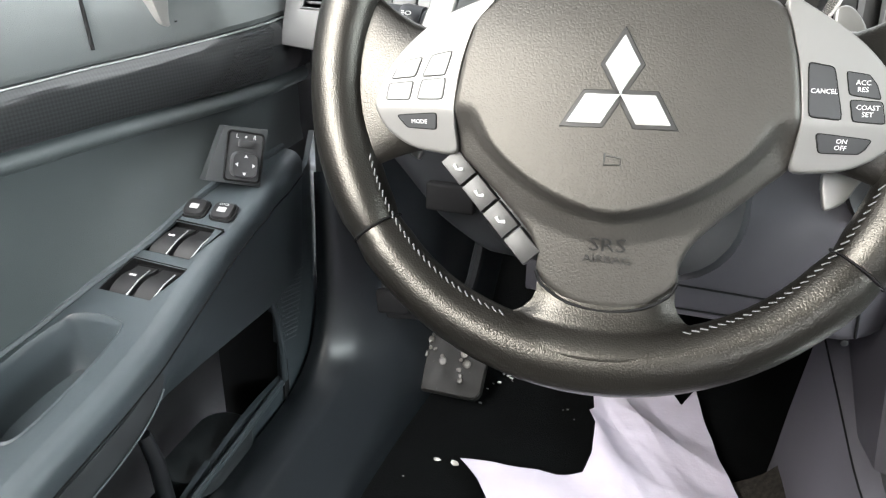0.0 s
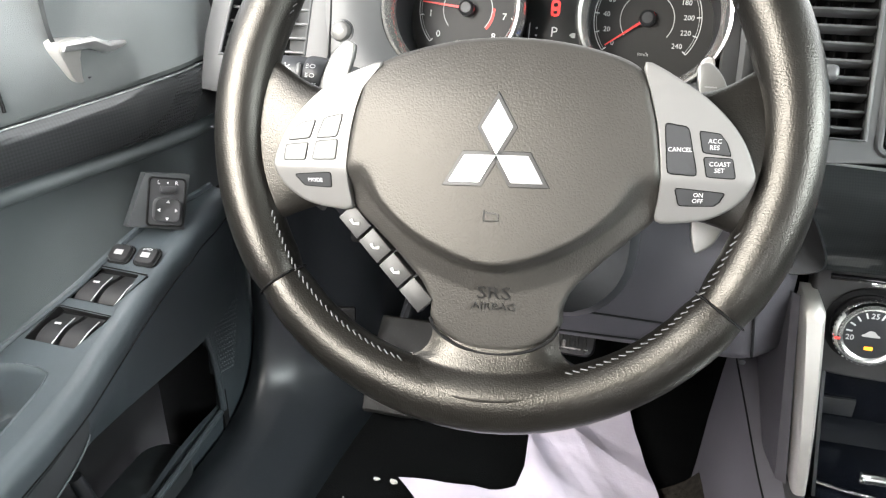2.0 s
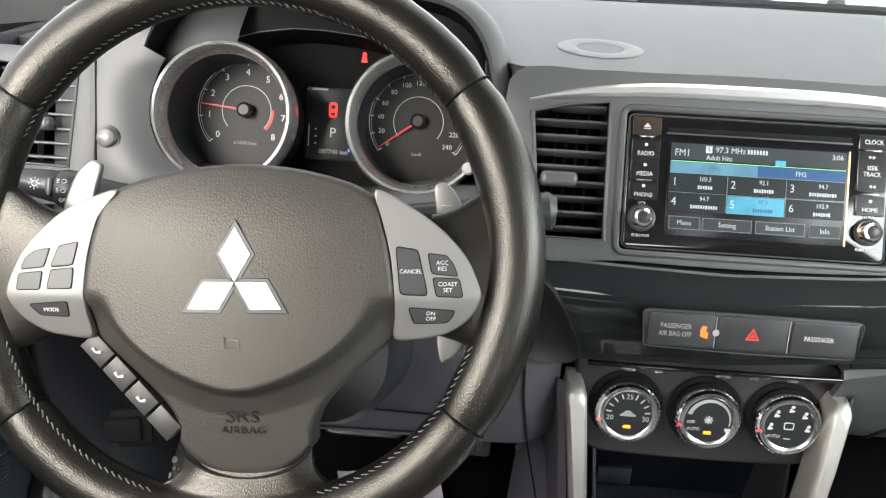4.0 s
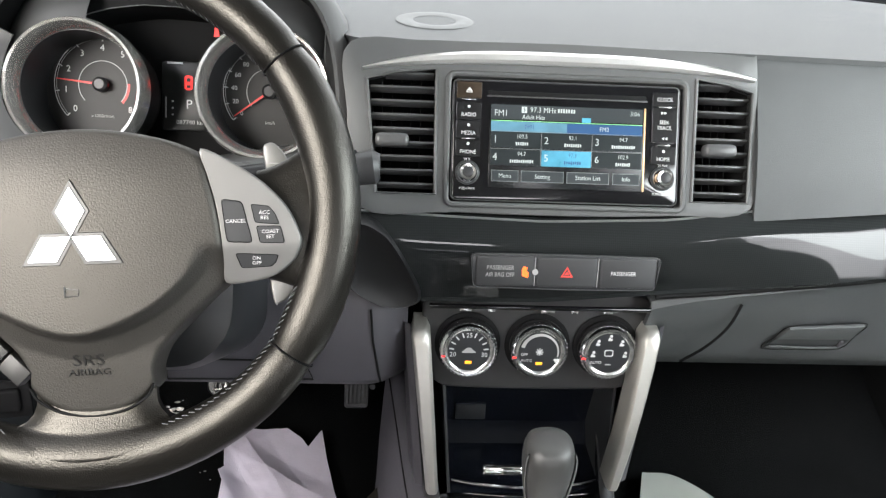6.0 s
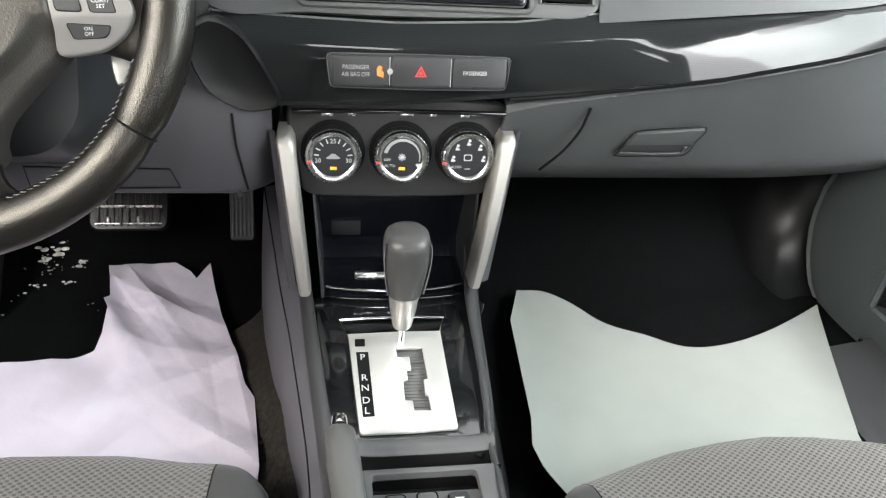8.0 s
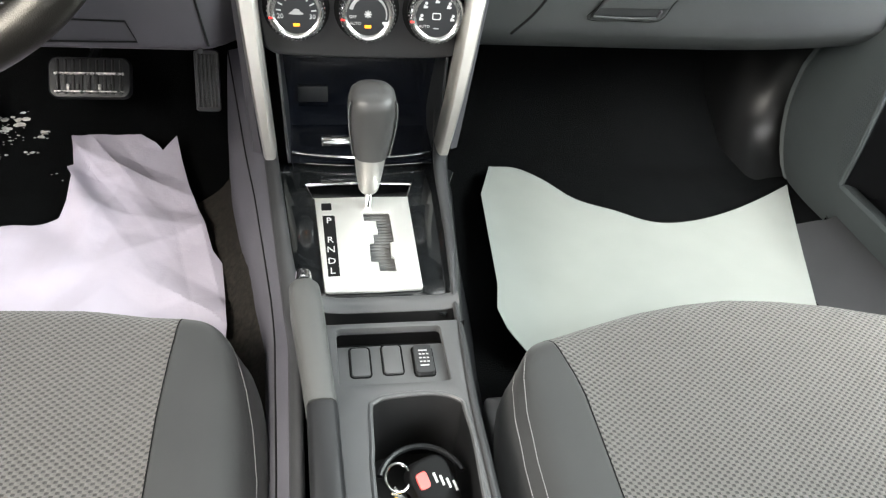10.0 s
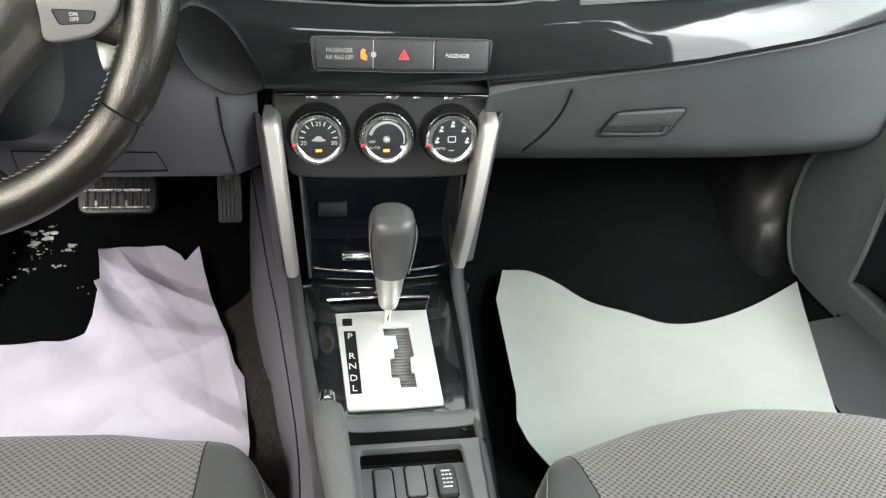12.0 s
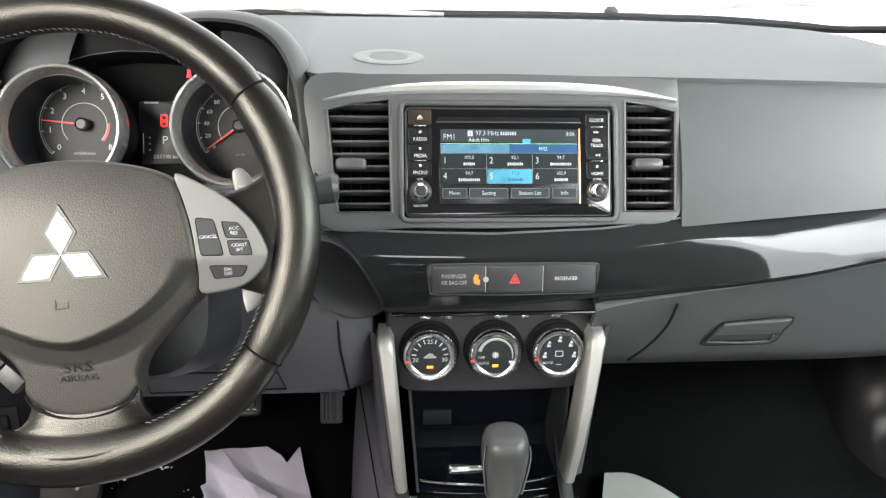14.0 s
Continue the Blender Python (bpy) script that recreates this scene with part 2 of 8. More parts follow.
def plate(outline, t, r=0.0008, *more, seg=2, holes=(), z=0.0):
    """A flat piece with that outline in its x and y, from z to z + t, its upper edges rounded by r. more: a whole
    number is the rounding's steps, a fraction z, a list the holes."""
    for extra in more:
        if isinstance(extra, int):
            seg = extra
        elif isinstance(extra, float):
            z = extra
        else:
            holes = extra
    bm = bmesh.new()
    loops = []
    for pts in (outline, *holes):
        vs = [bm.verts.new((p[0], p[1], z)) for p in pts]
        loops.append([bm.edges.new((a, b)) for a, b in zip(vs, vs[1:] + vs[:1])])
    if holes:
        bmesh.ops.triangle_fill(bm, edges=list(bm.edges), use_beauty=True)
    else:
        bm.faces.new([v for v in bm.verts])
    rim = list(bm.edges) if not holes else [e for l in loops for e in l]
    out = bmesh.ops.extrude_face_region(bm, geom=list(bm.faces))
    top = [g for g in out["geom"] if isinstance(g, bmesh.types.BMVert)]
    bmesh.ops.translate(bm, verts=top, vec=(0, 0, t))
    if r:
        ups = set(top)
        edges = [e for e in bm.edges if e.verts[0] in ups and e.verts[1] in ups and len(e.link_faces) == 2
                 and abs(e.link_faces[0].normal.dot(e.link_faces[1].normal)) < 0.5]
        bm.normal_update()
        edges = [e for e in bm.edges if e.verts[0] in ups and e.verts[1] in ups and len(e.link_faces) == 2
                 and abs(e.link_faces[0].normal.dot(e.link_faces[1].normal)) < 0.5]
        bmesh.ops.bevel(bm, geom=edges, offset=r, segments=seg, affect="EDGES", profile=0.5, clamp_overlap=True)
    return bm


def dome(outline, steps, centre=(0, 0)):
    """Rings of an outline, each scaled about the centre and raised: steps of (scale, height), from the rim inwards."""
    cx, cy = centre
    rows = [[(cx + (p[0] - cx) * s, cy + (p[1] - cy) * s, h) for p in outline] for s, h in steps]
    bm = grid(rows, close_v=True)
    bm.verts.ensure_lookup_table()
    n = len(outline)
    bm.faces.new([bm.verts[len(bm.verts) - n + i] for i in range(n)])
    return bm


def tube(pts, rad, n=12, closed=False, flat=1.0):
    """A round bar along points; rad is one radius or one a point."""
    pts = [Vector(p) for p in pts]
    rows = []
    side = None
    for i, p in enumerate(pts):
        a = pts[i - 1] if i or closed else p
        b = pts[(i + 1) % len(pts)] if i < len(pts) - 1 or closed else p
        d = (b - a).normalized()
        if side is None:
            side = d.orthogonal().normalized()
        side = (side - d * side.dot(d)).normalized()
        up = d.cross(side)
        r = rad[i] if isinstance(rad, (list, tuple)) else rad
        rows.append([p + side * (r * math.cos(2 * math.pi * k / n)) + up * (r * flat * math.sin(2 * math.pi * k / n)) for k in range(n)])
    return grid(rows, close_u=closed, close_v=True, cap=not closed)


def lathe(profile, n=40):
    """A turned piece about z, from pairs of radius and height; a profile that starts and ends off the axis is closed on itself."""
    rows = [[(r * math.cos(2 * math.pi * k / n), r * math.sin(2 * math.pi * k / n), z) for k in range(n)] for r, z in profile]
    bm = grid(rows, close_v=True, close_u=profile[0][0] > 0 and profile[-1][0] > 0)
    bmesh.ops.remove_doubles(bm, verts=bm.verts, dist=1e-6)
    return bm


def xf(bm, m):
    bmesh.ops.transform(bm, matrix=m, verts=bm.verts)
    return bm


def joined(*bms):
    out = bms[0]
    for b in bms[1:]:
        me = bpy.data.meshes.new("t")
        b.to_mesh(me)
        b.free()
        out.from_mesh(me)
        bpy.data.meshes.remove(me)
    return out


def rrect(w, h, r, n=5, c=(0, 0)):
    pts = []
    for sx, sy, a in ((1, 1, 0), (-1, 1, 90), (-1, -1, 180), (1, -1, 270)):
        for k in range(n + 1):
            t = radians(a + 90 * k / n)
            pts.append((c[0] + sx * (w / 2 - r) + r * math.cos(t), c[1] + sy * (h / 2 - r) + r * math.sin(t)))
    return pts


def curve(pts, n=6, closed=True):
    """A smooth line through points."""
    pts = [Vector(p) for p in pts]
    out, m = [], len(pts)
    for i in range(m if closed else m - 1):
        p0 = pts[i - 1] if i or closed else pts[0]
        p1, p2 = pts[i], pts[(i + 1) % m]
        p3 = pts[(i + 2) % m] if closed or i + 2 < m else pts[-1]
        for k in range(n):
            t = k / n
            out.append(0.5 * (2 * p1 + (p2 - p0) * t + (2 * p0 - 5 * p1 + 4 * p2 - p3) * t * t + (3 * p1 - p0 - 3 * p2 + p3) * t ** 3))
    return out if closed else out + [pts[-1]]


def circle(r, n=40, c=(0, 0)):
    return [(c[0] + r * math.cos(2 * math.pi * k / n), c[1] + r * math.sin(2 * math.pi * k / n)) for k in range(n)]


def ring(outline, rad, n=8, z=0.0):
    return tube([(p[0], p[1], z) for p in outline], rad, n, closed=True)


def text(words, size, m, material, parent, name="lettering", wide=1.0, deep=0.0001):
    """Words in the built-in font, centred at the pose m in the parent thing's space."""
    cu = bpy.data.curves.new(name, "FONT")
    cu.body, cu.size, cu.align_x, cu.align_y, cu.extrude, cu.resolution_u = words, size, "CENTER", "CENTER", deep, 2
    tmp = bpy.data.objects.new(name, cu)
    me = bpy.data.meshes.new_from_object(tmp)
    bpy.data.objects.remove(tmp)
    me.transform(m @ Matrix.Diagonal((wide, 1, 1, 1)))
    me.materials.clear()
    me.materials.append(material)
    ob = new(name, me)
    ob.parent = parent
    PLACE[ob] = PLACE[parent]
    return ob


def at(x, y, z=0.0, turn=0.0):
    return Matrix.Translation((x, y, z)) @ Matrix.Rotation(radians(turn), 4, "Z")


def facing(origin, lean):
    """A pose whose x is the car's right, whose y climbs a face that leans back by so many degrees, and whose z comes out of it."""
    return Matrix.Translation(origin) @ Matrix.Rotation(radians(90 - lean), 4, "X")


def mix(a, b, t):
    return a + (b - a) * t


def lerp(table, x):
    """Reads a table of (x, value) with straight lines between."""
    if x <= table[0][0]:
        return table[0][1]
    for (a, va), (b, vb) in zip(table, table[1:]):
        if x <= b:
            return mix(va, vb, (x - a) / (b - a))
    return table[-1][1]


def steps(a, b, n):
    return [mix(a, b, i / n) for i in range(n + 1)]

# ---- cabin shell, outside ----
def shell():
    snow = [[(x, y, -0.75) for x in (-400, -40, -6, 6, 40, 400)] for y in (-400, -40, -6, 6, 40, 400)]
    solo("ground", grid(snow), SNOW, "snow-covered lot around the car", "ground", kind="structure")
    # bonnet, seen over the dashboard's edge
    rows = [[(x, y, 0.56 - 0.05 * (x / 0.75) ** 4 - 0.16 * (y - 0.62)) for x in steps(-0.78, 0.78, 24)] for y in steps(0.62, 1.55, 12)]
    solo("bonnet", thick(grid(rows), 0.02, (0, 0, -1)), SNOW_CAR, "pale car bonnet dusted with snow", "bonnet", kind="structure")
    # floor pan with its toe board
    prof = [(-1.6, -0.02), (0.12, -0.02), (0.2, -0.012), (0.3, 0.03), (0.42, 0.14), (0.47, 0.26), (0.47, 0.5)]
    rows = [[(x, y, z + 0.004 * noise.noise(Vector((x * 6, y * 6, 0)))) for x in steps(-0.78, 0.78, 30)] for y, z in prof]
    solo("floor", grid(rows), CARPET_SHADE, "carpet of the footwells, shade in its black, with crumbs of dirt", "carpet", kind="structure")
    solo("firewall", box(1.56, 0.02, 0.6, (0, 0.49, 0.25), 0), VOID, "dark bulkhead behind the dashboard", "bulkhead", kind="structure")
    # roof, pillars and tail, that close the cabin
    rows = [[(x, y, 0.98 - 0.06 * (x / 0.7) ** 4 - 0.05 * ((y + 0.9) / 0.9) ** 4) for x in steps(-0.62, 0.62, 14)] for y in steps(-1.9, -0.05, 14)]
    solo("ceiling", thick(grid(rows), 0.03, (0, 0, 1)), HEADLINER, "pale cloth headliner", "headliner", kind="structure")
    for s, side in ((-1, "left"), (1, "right")):
        solo("pillar_" + side, tube([(s * 0.6, -0.12, 0.93), (s * 0.66, 0.12, 0.79), (s * 0.71, 0.33, 0.64), (s * 0.74, 0.5, 0.52)], 0.035, 12, flat=0.7), FACE,
             "grey windscreen pillar", "pillar", kind="structure")
        solo("roof_rail_" + side, tube([(s * 0.6, -0.1, 0.93), (s * 0.62, -0.9, 0.96), (s * 0.6, -1.9, 0.9)], 0.04, 10), HEADLINER,
             "pale roof rail over the side windows", "roof rail", kind="structure")
        solo("side_wall_" + side, box(0.04, 1.5, 0.55, (s * 0.79, -1.25, 0.2), 0.01), DOORP, "dark rear side wall", "wall", kind="structure")
        solo("middle_pillar_" + side, box(0.06, 0.16, 1.0, (s * 0.7, -1.2, 0.45), 0.02), HEADLINER, "pale pillar behind the front door", "pillar", kind="structure")
    for s, side in ((-1, "left"), (1, "right")):
        rows = [[(s * 0.742, y, z0), (s * 0.74, y, mix(z0, z1, 0.5)), (s * 0.725, y, z1)] for y, z0, z1 in ((0.03, 0.575, 0.60), (0.12, 0.572, 0.645), (0.22, 0.568, 0.68), (0.34, 0.56, 0.645), (0.48, 0.54, 0.57))]
        solo("pillar_foot_" + side, thick(grid(rows), 0.006, (s, 0, 0)), HEADLINER, "pale trim at the foot of the windscreen pillar", "pillar trim", kind="structure")
    solo("tail", box(1.56, 0.04, 0.7, (0, -2.0, 0.25), 0.01), BOLSTER, "dark rear bench and shelf", "wall", kind="structure")
    win = thing("windscreen", label="clear windscreen over the dashboard", category="windscreen", kind="structure")
    rows = [[(x * mix(0.72, 0.58, t), mix(0.50, -0.08, t), mix(0.565 - 0.05 * abs(x) ** 3, 0.93, t)) for x in steps(-1, 1, 16)] for t in steps(0, 1, 8)]
    g = part("pane", grid(rows), GLASS, win)
    g.visible_shadow = False
    part("black_band", tube([(x * 0.72, 0.494 - 0.16 * abs(x * 0.986) ** 2.5, lerp([(-1, 0.567), (-0.76, 0.597), (-0.42, 0.611), (0.2, 0.614), (0.58, 0.6135), (0.72, 0.609), (0.81, 0.604), (0.9, 0.607), (1, 0.613)], x)) for x in steps(-1, 1, 60)], 0.006, 8), VOID, win)


def cowl():
    rows = [[(x, y - 0.16 * (abs(x) / 0.73) ** 2.5, z - 0.05 * (x / 0.75) ** 4 + 0.006 * noise.noise(Vector((x * 9, y * 20, 1)))) for x in steps(-0.74, 0.74, 90)] for y, z in ((0.505, 0.597), (0.52, 0.611), (0.54, 0.614), (0.57, 0.612), (0.6, 0.606), (0.63, 0.58))]
    solo("cowl", grid(rows), SLUSH, "grey windscreen cowl with slush on it", "cowl", kind="structure")


SLUSH = mat("grey_slush", (0.42, 0.42, 0.395), 0.7, grain=0.6, grain_size=0.006, mottle=0.75, mottle_size=0.035)
SNOW_CAR = mat("snowy_paint", (0.7, 0.71, 0.72), 0.6, grain=0.4, grain_size=0.02, mottle=0.25, mottle_size=0.12)
shell()
cowl()


WIPER = mat("slushy_rubber", (0.3, 0.3, 0.28), 0.6, mottle=0.5, mottle_size=0.03)


def wiper(m):
    w = thing("wiper", m, "grey windscreen wiper with slush on it", "wiper", "wipers")
    part("arm", tube([(0, 0, 0), (0.12, 0.01, 0.012), (0.3, 0.0, 0.016)], [0.009, 0.007, 0.005], 8, flat=0.6), WIPER, w)
    part("blade", tube([(0.05, 0.012, 0.004), (0.3, 0.004, 0.012), (0.52, -0.012, 0.004)], [0.004, 0.006, 0.003], 8), WIPER, w)
    part("pivot", xf(lathe([(0, 0), (0.012, 0), (0.012, 0.012), (0.006, 0.018), (0, 0.018)], 16), at(0, 0, -0.006)), DARK, w)
    return w


wiper(pose(0.25, 0.505, 0.617, 0, -2, -3))
wiper(pose(-0.55, 0.47, 0.6, 0, -1, 1))

# ---- dashboard ----
FASCIA = facing((0, -0.011, 0.4945), 22.3)
dash = thing("dashboard", Matrix.Translation((0, 0.1, 0.24)), "dark grey moulded dashboard with a gloss black band", "dashboard")


def recede(x):
    """How far the dashboard's face falls back towards its ends."""
    return 0.5 * max(0.0, abs(x) - 0.42) ** 2 * 2.2


def dash_top():
    far = [(-0.72, 0.565), (-0.55, 0.597), (-0.3, 0.611), (0.15, 0.613), (0.42, 0.612), (0.52, 0.607), (0.58, 0.6), (0.67, 0.572), (0.73, 0.545)]
    rows = []
    for x in steps(-0.73, 0.73, 240):
        zf, d = lerp(far, x), recede(x)
        row = []
        for t in steps(0, 1, 10):
            z = mix(zf, 0.577 - 0.012 * abs(x) ** 2 * 2, t)
            near = lerp([(-0.6, 0.032 + d), (-0.56, 0.2), (-0.5, 0.27), (-0.27, 0.27), (-0.235, 0.2), (-0.216, 0.1), (-0.213, 0.055), (-0.197, 0.032 + d)], x)
            row.append((x, mix(0.49 - 0.16 * (abs(x) / 0.73) ** 2.5, near, t), z + 0.004 * math.sin(math.pi * t) - (0.01 if t == 0 else 0)))
        rows.append(row)
    part("upper_pad", thick(grid(rows), 0.012, (0, 0, -1)), PAD, dash, "soft grey upper pad with a fine grain", True)
    # the passenger's side of the face
    rows = []
    for x in steps(0.1845, 0.735, 34):
        d = recede(x)
        zb = lerp([(0.187, 0.437), (0.3, 0.447), (0.466, 0.462), (0.6, 0.48), (0.735, 0.5)], x)
        zt = 0.573 - 0.012 * abs(x) ** 2 * 2
        row = [(x, 0.034 + d, zt), (x, 0.026 + d, zt - 0.004)]
        for t in steps(0.06, 1, 8):
            row.append((x, mix(0.022, -0.04, t) - 0.007 * math.sin(math.pi * t) + d, mix(zt - 0.006, zb - 0.006, t)))
        rows.append(row)
    part("passenger_panel", thick(grid(rows), 0.012), PAD, dash, "soft grey passenger panel", True)
    # raised words on the passenger's side
    for k, (w, x) in enumerate((("SRS", 0.585), ("AIRBAG", 0.635))):
        t = text(w, 0.009, Matrix.Translation((x, 0.0245 + recede(x), 0.5545)) @ Matrix.Rotation(radians(80), 4, "X"), PADTEXT, dash, wide=1.5, deep=0.0006)
        t.matrix_parent_inverse = PLACE[dash].inverted()
    # round mark over a hidden loudspeaker or sensor
    part("sensor_ring", xf(lathe([(0.0225, -0.0006), (0.028, 0.0004), (0.035, 0.0004), (0.0405, -0.0006)], 56), Matrix.Translation((-0.122, 0.115, 0.5861)) @ Matrix.Rotation(radians(5.5), 4, "X")), RINGM, dash,
         "pale worn ring on the pad", True)


PADTEXT = mat("pad_lettering", (0.05, 0.052, 0.054), 0.5)
RINGM = mat("pale_ring", (0.12, 0.124, 0.124), 0.6, grain=0.3, grain_size=0.001, mottle=0.3, mottle_size=0.01)
dash_top()

VENT_L = [(-0.187, 0.052), (-0.16, 0.059), (-0.122, 0.063), (-0.121, -0.053), (-0.176, -0.053)]
VENT_R = [(0.18, 0.052), (0.156, 0.059), (0.125, 0.063), (0.123, -0.053), (0.178, -0.053)]


ARCH = mat("bright_satin", (0.75, 0.75, 0.74), 0.3, metal=0.8, mottle=0.03)


def centre_fascia():
    outer = curve([(-0.204, 0.02), (-0.203, 0.085), (-0.12, 0.089), (0, 0.091), (0.12, 0.089), (0.175, 0.0865), (0.183, 0.082), (0.184, 0.02), (0.1815, -0.058), (0.1, -0.067), (0, -0.07), (-0.1, -0.069), (-0.192, -0.066)], 5)
    holes = [[Vector(p) for p in VENT_L], [Vector(p) for p in VENT_R], rrect(0.222, 0.118, 0.006, 4, (0.002, -0.001))]
    bm = xf(plate(outer, 0.012, 0.0015, 2, holes, -0.01), FASCIA)
    part("centre_fascia", bm, FACE, dash, "matt grey surround of the radio and vents", True)
    # chrome-like arch over the radio
    top = [(x, 0.082 - 0.020 * (abs(x) / 0.19) ** 3.2) for x in steps(-0.191, 0.1795, 40)]
    low = [(x, 0.070 - 0.0095 * (abs(x) / 0.19) ** 3.0) for x in steps(-0.191, 0.1795, 40)]
    rows = []
    for (x, t), (_, b) in zip(top, low):
        rows.append([(x, t, 0.0), (x, t, 0.005), (x, mix(t, b, 0.3), 0.0085), (x, mix(t, b, 0.75), 0.0085), (x, b, 0.006), (x, b, 0.0)])
    part("silver_arch", xf(grid(rows, close_v=True, cap=True), FASCIA), ARCH, dash, "satin silver arch over the radio", True)
    # raised rim round the radio's opening
    part("radio_rim", xf(ring(rrect(0.226, 0.122, 0.007, 4, (0.002, -0.001)), 0.003, 8, 0.002), FASCIA), FACE, dash, "", True)


centre_fascia()


def air_vent(name, outline, tab_at, m, slats=9, tilt=74):
    """A vent with its dark box, its slats and a sliding tab; the outline is in the pose's x and y."""
    v = thing(name, m, "black air vent with horizontal slats and a tab", "air vent", "dashboard vents")
    rows = [[(p[0], p[1], z) for p in outline] for z in (0.002, -0.05)]
    bm = grid(rows, close_v=True)
    bm.verts.ensure_lookup_table()
    bm.faces.new([bm.verts[len(outline) + i] for i in range(len(outline))])
    part("duct", bm, VOID, v)
    part("rim", tube([(p[0], p[1], 0.002) for p in outline], 0.0018, 8, closed=True), FACE, v)
    xs, ys = [p[0] for p in outline], [p[1] for p in outline]
    lo, hi = min(ys), max(ys)
    for k in range(slats):
        y = mix(lo, hi, (k + 0.6) / slats)
        left = min(xs) + 0.001 + (0.010 * max(0, 1 - (y - lo) / (hi - lo)) if xs[0] < 0 and name == "air_vent" and m == FASCIA else 0.0)
        right = max(xs) - 0.001
        w = right - left
        if y > hi - 0.014:
            left, w = (left + 0.016, w - 0.018) if xs[0] < 0 else (left + 0.002, w - 0.018)
        part("slat", xf(box(w, 0.0125, 0.0026, (left + w / 2, 0, 0), 0.001), Matrix.Translation((0, y, -0.009)) @ Matrix.Rotation(radians(tilt), 4, "X")), SLAT, v)
    part("tab", xf(box(0.031, 0.0125, 0.016, (0, 0, 0), 0.0045, 3), at(tab_at[0], tab_at[1], 0.003)), SLAT, v, "grey sliding tab")
    for x in steps(min(xs) + 0.014, max(xs) - 0.014, 4):
        part("vane", box(0.001, (hi - lo) * 0.9, 0.016, (x, (lo + hi) / 2, -0.034), 0), VOID, v)
    return v


SLAT = mat("vent_plastic", (0.06, 0.061, 0.063), 0.36, mottle=0.05)
PANELD = mat("control_panel_black", (0.019, 0.019, 0.0202), 0.45, mottle=0.06)
air_vent("air_vent", VENT_L, (-0.162, -0.004), FASCIA)
air_vent("air_vent", VENT_R, (0.148, -0.004), FASCIA)


SILVERB = mat("satin_edge", (0.35, 0.36, 0.36), 0.3, metal=0.7)


def trim_band():
    """The gloss black band that sweeps across under the radio and up to the passenger's side."""
    up = [(-0.21, 0.43), (-0.188, 0.431), (-0.088, 0.427), (-0.016, 0.425), (0.1, 0.430), (0.187, 0.44), (0.3, 0.449), (0.466, 0.464), (0.735, 0.5)]
    dn = [(-0.21, 0.352), (-0.132, 0.341), (-0.012, 0.343), (0.142, 0.358), (0.322, 0.383), (0.485, 0.416), (0.735, 0.47)]
    rows = []
    for x in steps(-0.195, 0.735, 90):
        a, b, d = lerp(up, x), lerp(dn, x), recede(x)
        lip = 0.012 * max(0, 1 - abs((x + 0.195) / 0.03)) ** 2
        k = min(1.0, max(0.0, (x - 0.12) / 0.16))
        k = k * k * (3 - 2 * k)   # leans back more on the passenger's side
        rows.append([(x, -0.03 + d + lip + 0.012 * k, a), (x, -0.036 + d + lip + 0.012 * k, a - 0.001), (x, -0.0385 + d + lip + 0.012 * k, a - 0.003)]
                    + [(x, -0.05 - mix(0.006, 0.0036, k) * math.sin(math.pi * t) + 0.012 * max(0.0, 1 - t / 0.28) ** 2 + mix(0.004, -0.006, k) * t + d + lip + k * mix(0.0125, -0.009, t), mix(a - 0.004, b + 0.004, t)) for t in steps(0.05, 1, 22)]
                    + [(x, mix(-0.049, -0.052, k) + d + lip - 0.009 * k, b + 0.001), (x, mix(-0.046, -0.052, k) + d + lip - 0.009 * k, b), (x, -0.02 + d + lip, b - 0.001)])
    part("gloss_band", thick(grid(rows), 0.006), CARBON, dash, "gloss black trim band with a faint weave", True)
    part("top_line", tube([(x, -0.0372 + recede(x) + 0.012 * min(1.0, max(0.0, (x - 0.12) / 0.16)), lerp(up, x) - 0.0015) for x in steps(-0.19, 0.73, 70)], 0.0013, 6), SILVERB, dash, "thin satin line over the band", True)
    part("band_gap", tube([(x, mix(-0.047, -0.056, min(1.0, max(0.0, (x - 0.12) / 0.16))) + recede(x), lerp(dn, x) - 0.0025) for x in steps(0.1, 0.73, 50)], 0.0024, 6), VOID, dash, "dark gap under the band", True)
    # dark rounded end of the band beside the wheel
    pod = curve([(-0.20, 0.36), (-0.215, 0.405), (-0.195, 0.428), (-0.165, 0.415), (-0.14, 0.375), (-0.132, 0.345), (-0.165, 0.338)], 6)
    bm = xf(dome([(p[0], p[1]) for p in pod], [(1, 0), (1, 0.012), (0.93, 0.017), (0.7, 0.013), (0.3, 0.012)], (-0.172, 0.38)), Matrix.Translation((0, -0.043, 0.0)) @ Matrix.Rotation(radians(90), 4, "X"))
    part("band_end", bm, BANDEND, dash, "black rounded end of the band", True)


